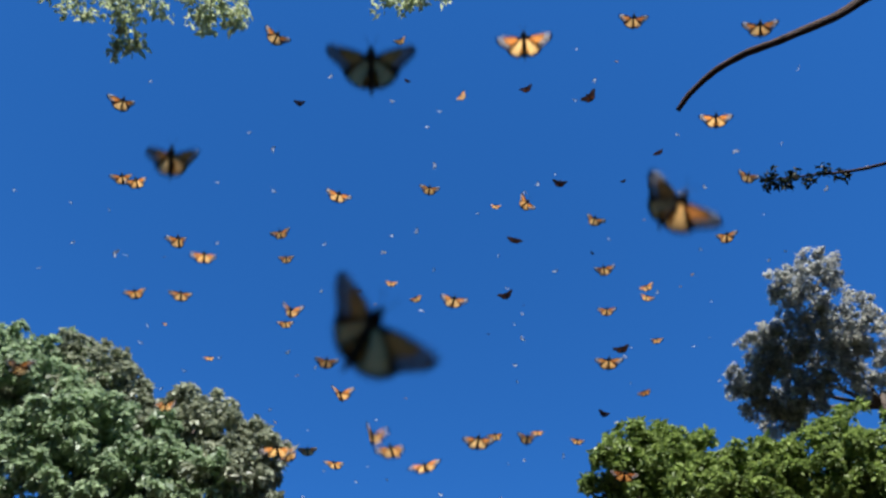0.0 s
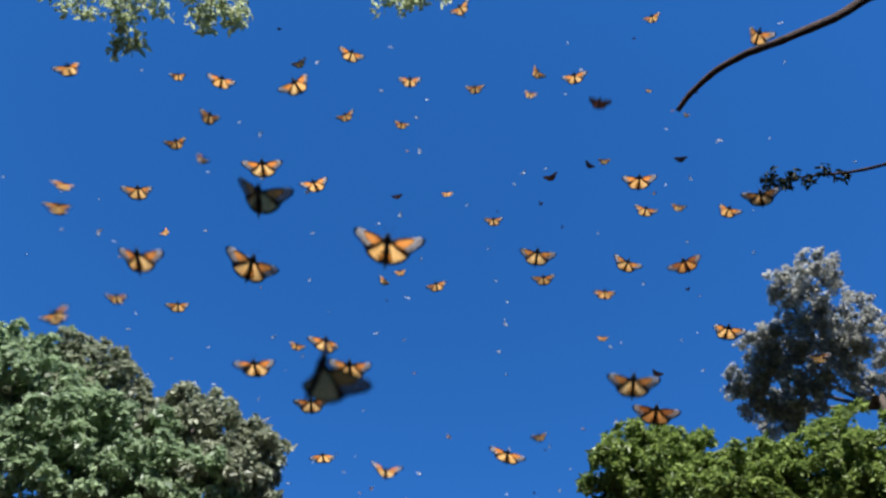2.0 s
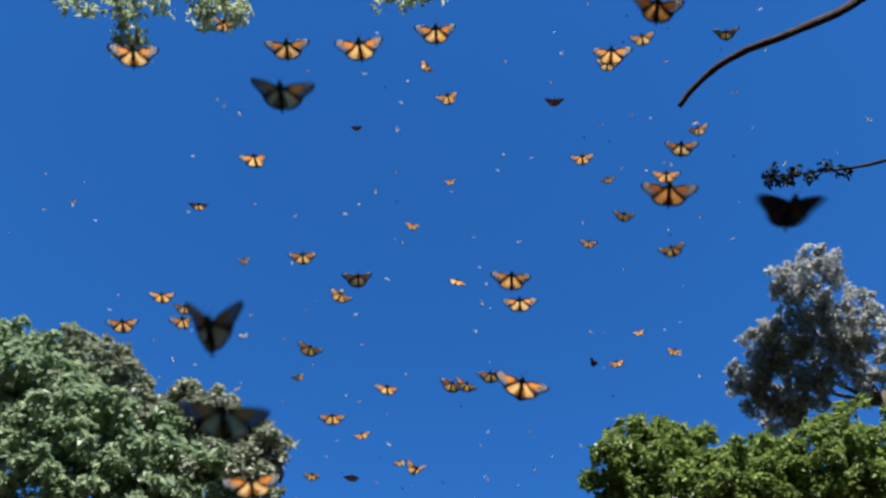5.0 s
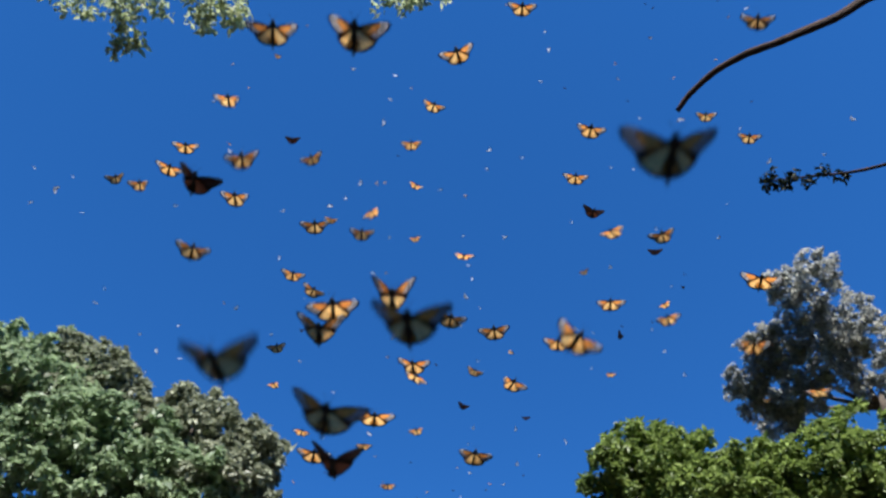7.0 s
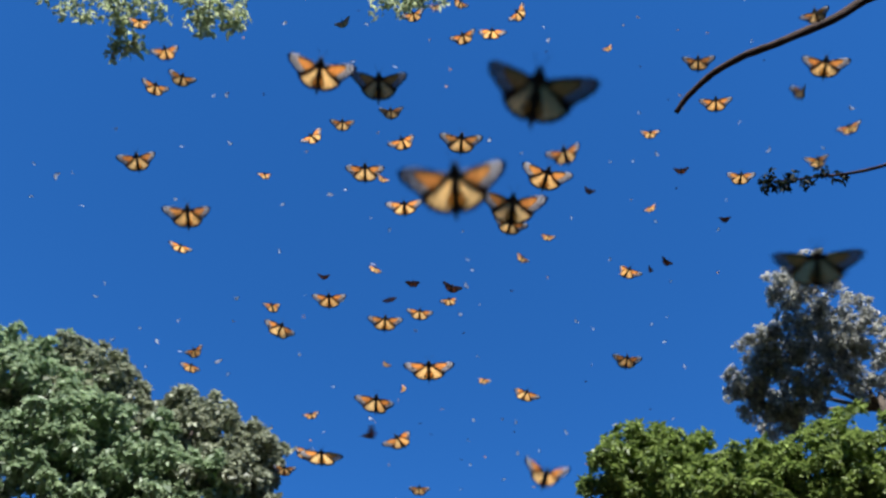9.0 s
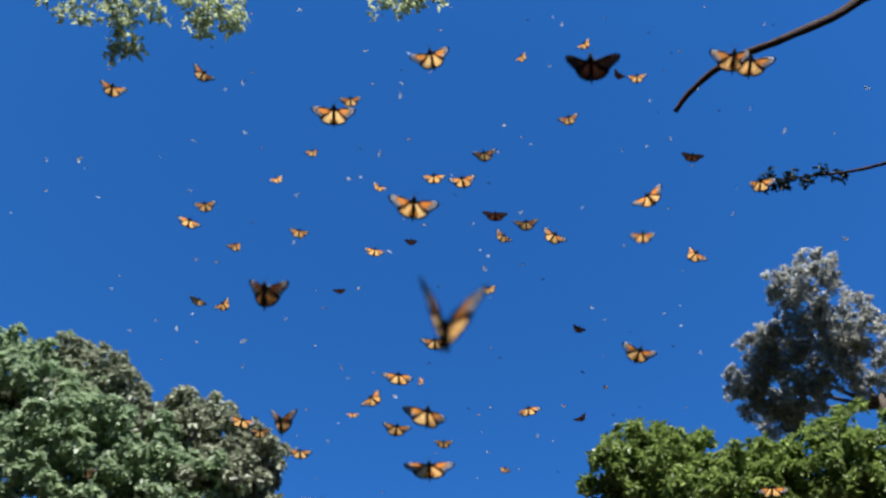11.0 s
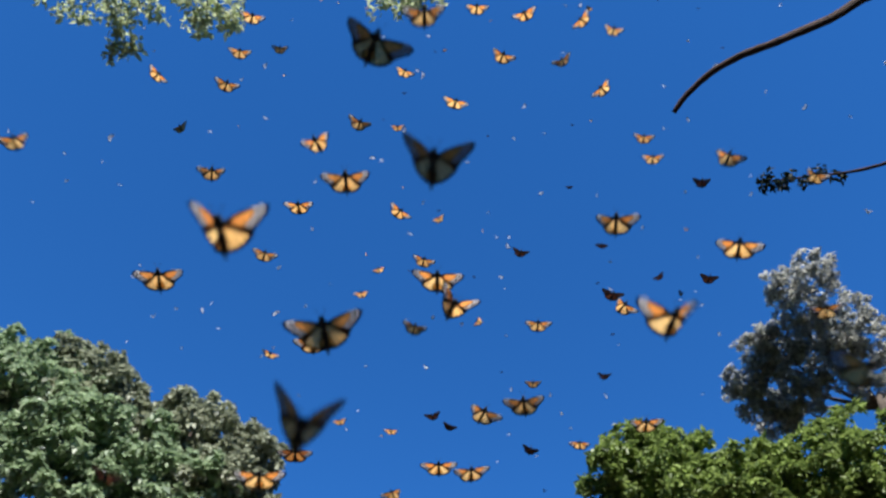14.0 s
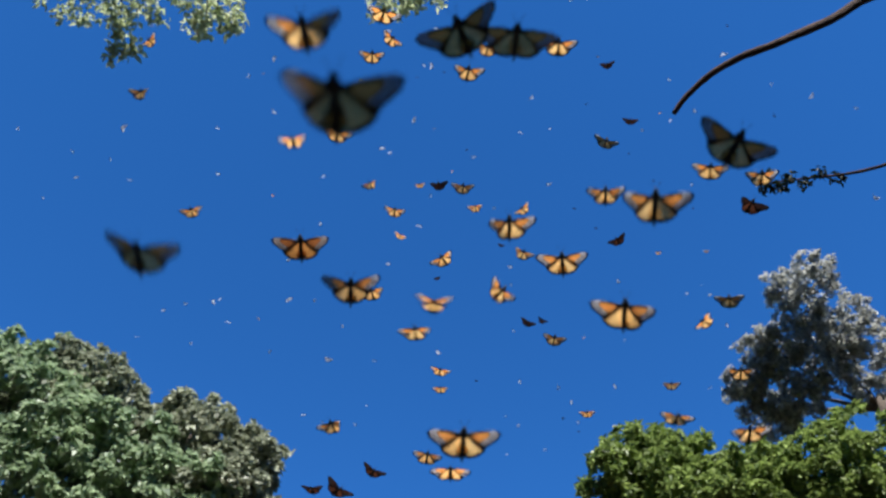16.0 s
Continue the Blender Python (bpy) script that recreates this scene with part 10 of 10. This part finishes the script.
    fly(orange, (14.5, 0.35, 1.71, 2.72, 30, 0, 178, -20), (15, 0.43, 1.64, 2.93, 31, -2, 176, -5), (15.5, 0.44, 1.42, 2.95, 26, 0, 178, -20), (16, 0.27, 0.81, 2.50, 23, -1, 180, -23))
    fly(small_dark, (0, -0.89, 25.20, 17.38, 7, 4, -164, -23), (13.8, 0.88, 14.93, 19.08, 15, 0, -157, -17), (15, 0.32, 3.81, 6.26, 11, 5, -158, 24), (15.5, 0.40, 3.71, 6.32, -3, -3, -155, 4), (16, 0.83, 7.00, 10.71, 6, 2, -155, -8))
    fly(small_dark, (0, 9.19, 27.75, 19.02, 1, 7, 175, -3), (13.8, 3.94, 12.23, 22.56, 4, -3, -178, -2), (15, 1.04, 2.80, 6.76, 4, -11, -166, 16), (15.5, 1.00, 2.40, 6.36, 3, -1, 177, 20), (16, 1.09, 2.34, 6.60, 5, 3, 166, 14))
    fly(orange, (0, -7.46, 27.45, 18.76, 21, -1, -160, 1), (13.8, -1.94, 18.93, 16.88, 17, -12, -156, -10), (15, -0.34, 4.57, 5.05, 9, -4, -163, -23), (15.5, -0.10, 2.03, 3.06, 18, -9, -140, -5), (16, -0.05, 2.24, 3.35, 25, -1, -169, -18))
    fly(orange, (14.5, 0.37, 2.12, 2.99, 37, 0, -162, -4), (15, 0.54, 1.87, 3.10, 36, 6, -178, -15), (15.5, 1.03, 3.03, 4.25, 28, 0, -178, -10), (16, 1.34, 3.55, 4.88, 33, 3, -180, -8))
    fly(dark, (0, -2.57, 25.03, 17.27, 20, -1, 158, -8), (13.8, -0.12, 13.67, 20.45, 22, 4, 160, -15), (15, -0.02, 3.92, 7.18, 24, -13, 179, -19), (15.5, -0.01, 3.54, 6.79, 16, 0, 159, 17), (16, -0.02, 2.41, 5.27, 31, -8, 166, 14))
    fly(orange, (0, 9.44, 25.23, 17.44, 24, 0, 170, -3), (13.8, 5.04, 14.21, 13.02, 24, 11, 159, -24), (15, 1.25, 3.06, 4.26, 27, 1, 165, -7), (15.5, 1.18, 2.57, 4.00, 28, -3, 171, -16), (16, 0.98, 1.96, 3.47, 27, -5, 174, -22))
    fly(orange, (15.04, 1.59, 2.56, 4.12, 25, -1, 113, -9), (15.5, 1.00, 2.55, 4.13, 25, -1, 113, -9), (16, 1.05, 2.24, 4.01, 17, 1, 110, -3))
    fly(orange, (0, 9.72, 26.65, 18.33, 45, 8, -173, 0), (14.3, 4.17, 12.92, 18.70, 47, 5, -168, -23), (15.5, 0.94, 2.60, 5.54, 43, 2, -168, -12), (16, 0.66, 1.67, 4.46, 46, -5, -156, 0))
    fly(orange, (15.04, 0.24, 0.95, 4.39, 23, 1, -147, -15), (15.5, 0.24, 1.09, 4.28, 23, 1, -147, -15), (15.85, 0.29, 1.00, 4.44, 18, 0, -135, -8))
    fly(orange, (15.3, -0.02, 0.93, 2.18, 19, 0, -173, -22), (15.5, 0.01, 0.88, 2.23, 24, 1, -175, -21), (16, 0.03, 0.92, 2.35, 24, 1, -176, -6))
    fly(orange, (15.15, -0.62, 2.55, 3.28, 24, 0, 179, 0), (15.5, -0.51, 2.42, 3.38, 18, 0, -173, -2), (16, -0.36, 2.08, 3.35, 23, 6, 156, -23))
    fly(dark, (0, 7.70, 20.82, 14.67, 20, 4, 147, -13), (14.3, 3.99, 13.64, 16.24, 25, 0, 158, -14), (15.5, 0.86, 2.64, 4.77, 17, 1, 151, 14), (16, 0.90, 2.54, 4.95, 20, 3, 144, 8))
    fly(small_dark, (0, 5.70, 26.70, 18.35, 21, 9, -179, -11), (14.3, 1.41, 16.24, 17.58, 13, -2, -169, -20), (15.5, 0.58, 4.65, 6.40, 19, 8, -175, 23), (16, 0.54, 3.51, 5.37, 11, -3, -158, 6))
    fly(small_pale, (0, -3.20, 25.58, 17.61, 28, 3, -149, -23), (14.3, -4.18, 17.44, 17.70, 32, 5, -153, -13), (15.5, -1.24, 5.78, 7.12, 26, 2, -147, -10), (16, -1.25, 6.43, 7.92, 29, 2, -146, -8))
    fly(small_orange, (0, -2.35, 24.07, 16.67, -3, 5, -175, -6), (14.3, -2.24, 14.33, 20.48, -9, -9, -152, -10), (15.5, -0.56, 4.83, 8.00, 3, 5, -180, 1), (16, -0.31, 3.61, 6.41, 1, -4, -160, 0))
    fly(orange, (15.54, -0.51, 0.94, 4.39, -9, 4, 171, 0), (16, -0.51, 1.41, 4.02, -9, 4, 171, 0))
    fly(orange, (15.35, -0.32, 0.96, 2.15, 8, 1, 180, 6), (16, -0.37, 0.61, 2.38, 4, -1, -176, 16))
    fly(orange, (15.54, 1.05, 1.22, 3.54, 23, 1, -178, -18), (16, 0.75, 1.22, 3.54, 23, 1, -178, -18))
    fly(orange, (15.54, 1.30, 1.90, 3.76, 47, 0, 177, -5), (16, 1.01, 1.90, 3.76, 47, 0, 177, -5))
    fly(orange, (15.65, 0.02, 1.78, 2.76, 9, 2, -179, -14), (16, 0.02, 1.66, 2.85, 5, 1, 180, -13))
    fly(dark, (15.6, -0.30, 2.85, 3.52, 5, -1, -174, 6), (16, -0.27, 2.66, 3.60, 6, -6, -155, 12))
    fly(dark, (15.75, -0.30, 2.24, 3.09, 15, 2, -141, 9), (16, -0.32, 2.14, 3.14, 5, -6, -138, 12))
    fly(dark, (15.7, -0.50, 2.95, 3.59, 11, -6, 173, 21), (16, -0.57, 3.01, 3.77, 10, 2, 170, 10))
    fly(orange, (15.55, 0.79, 2.07, 2.96, -2, -6, -169, -12), (16, 0.69, 1.86, 3.19, 4, 1, -173, -4))
    fly(orange, (15.55, 0.73, 1.84, 2.78, 24, -1, 177, 2), (16, 0.75, 1.57, 2.90, 22, 1, 177, -16))
    fly(orange, (15.54, 1.10, 1.30, 3.63, 22, 0, 178, -3), (16, 0.94, 1.30, 3.63, 22, 0, 178, -3))


motions()
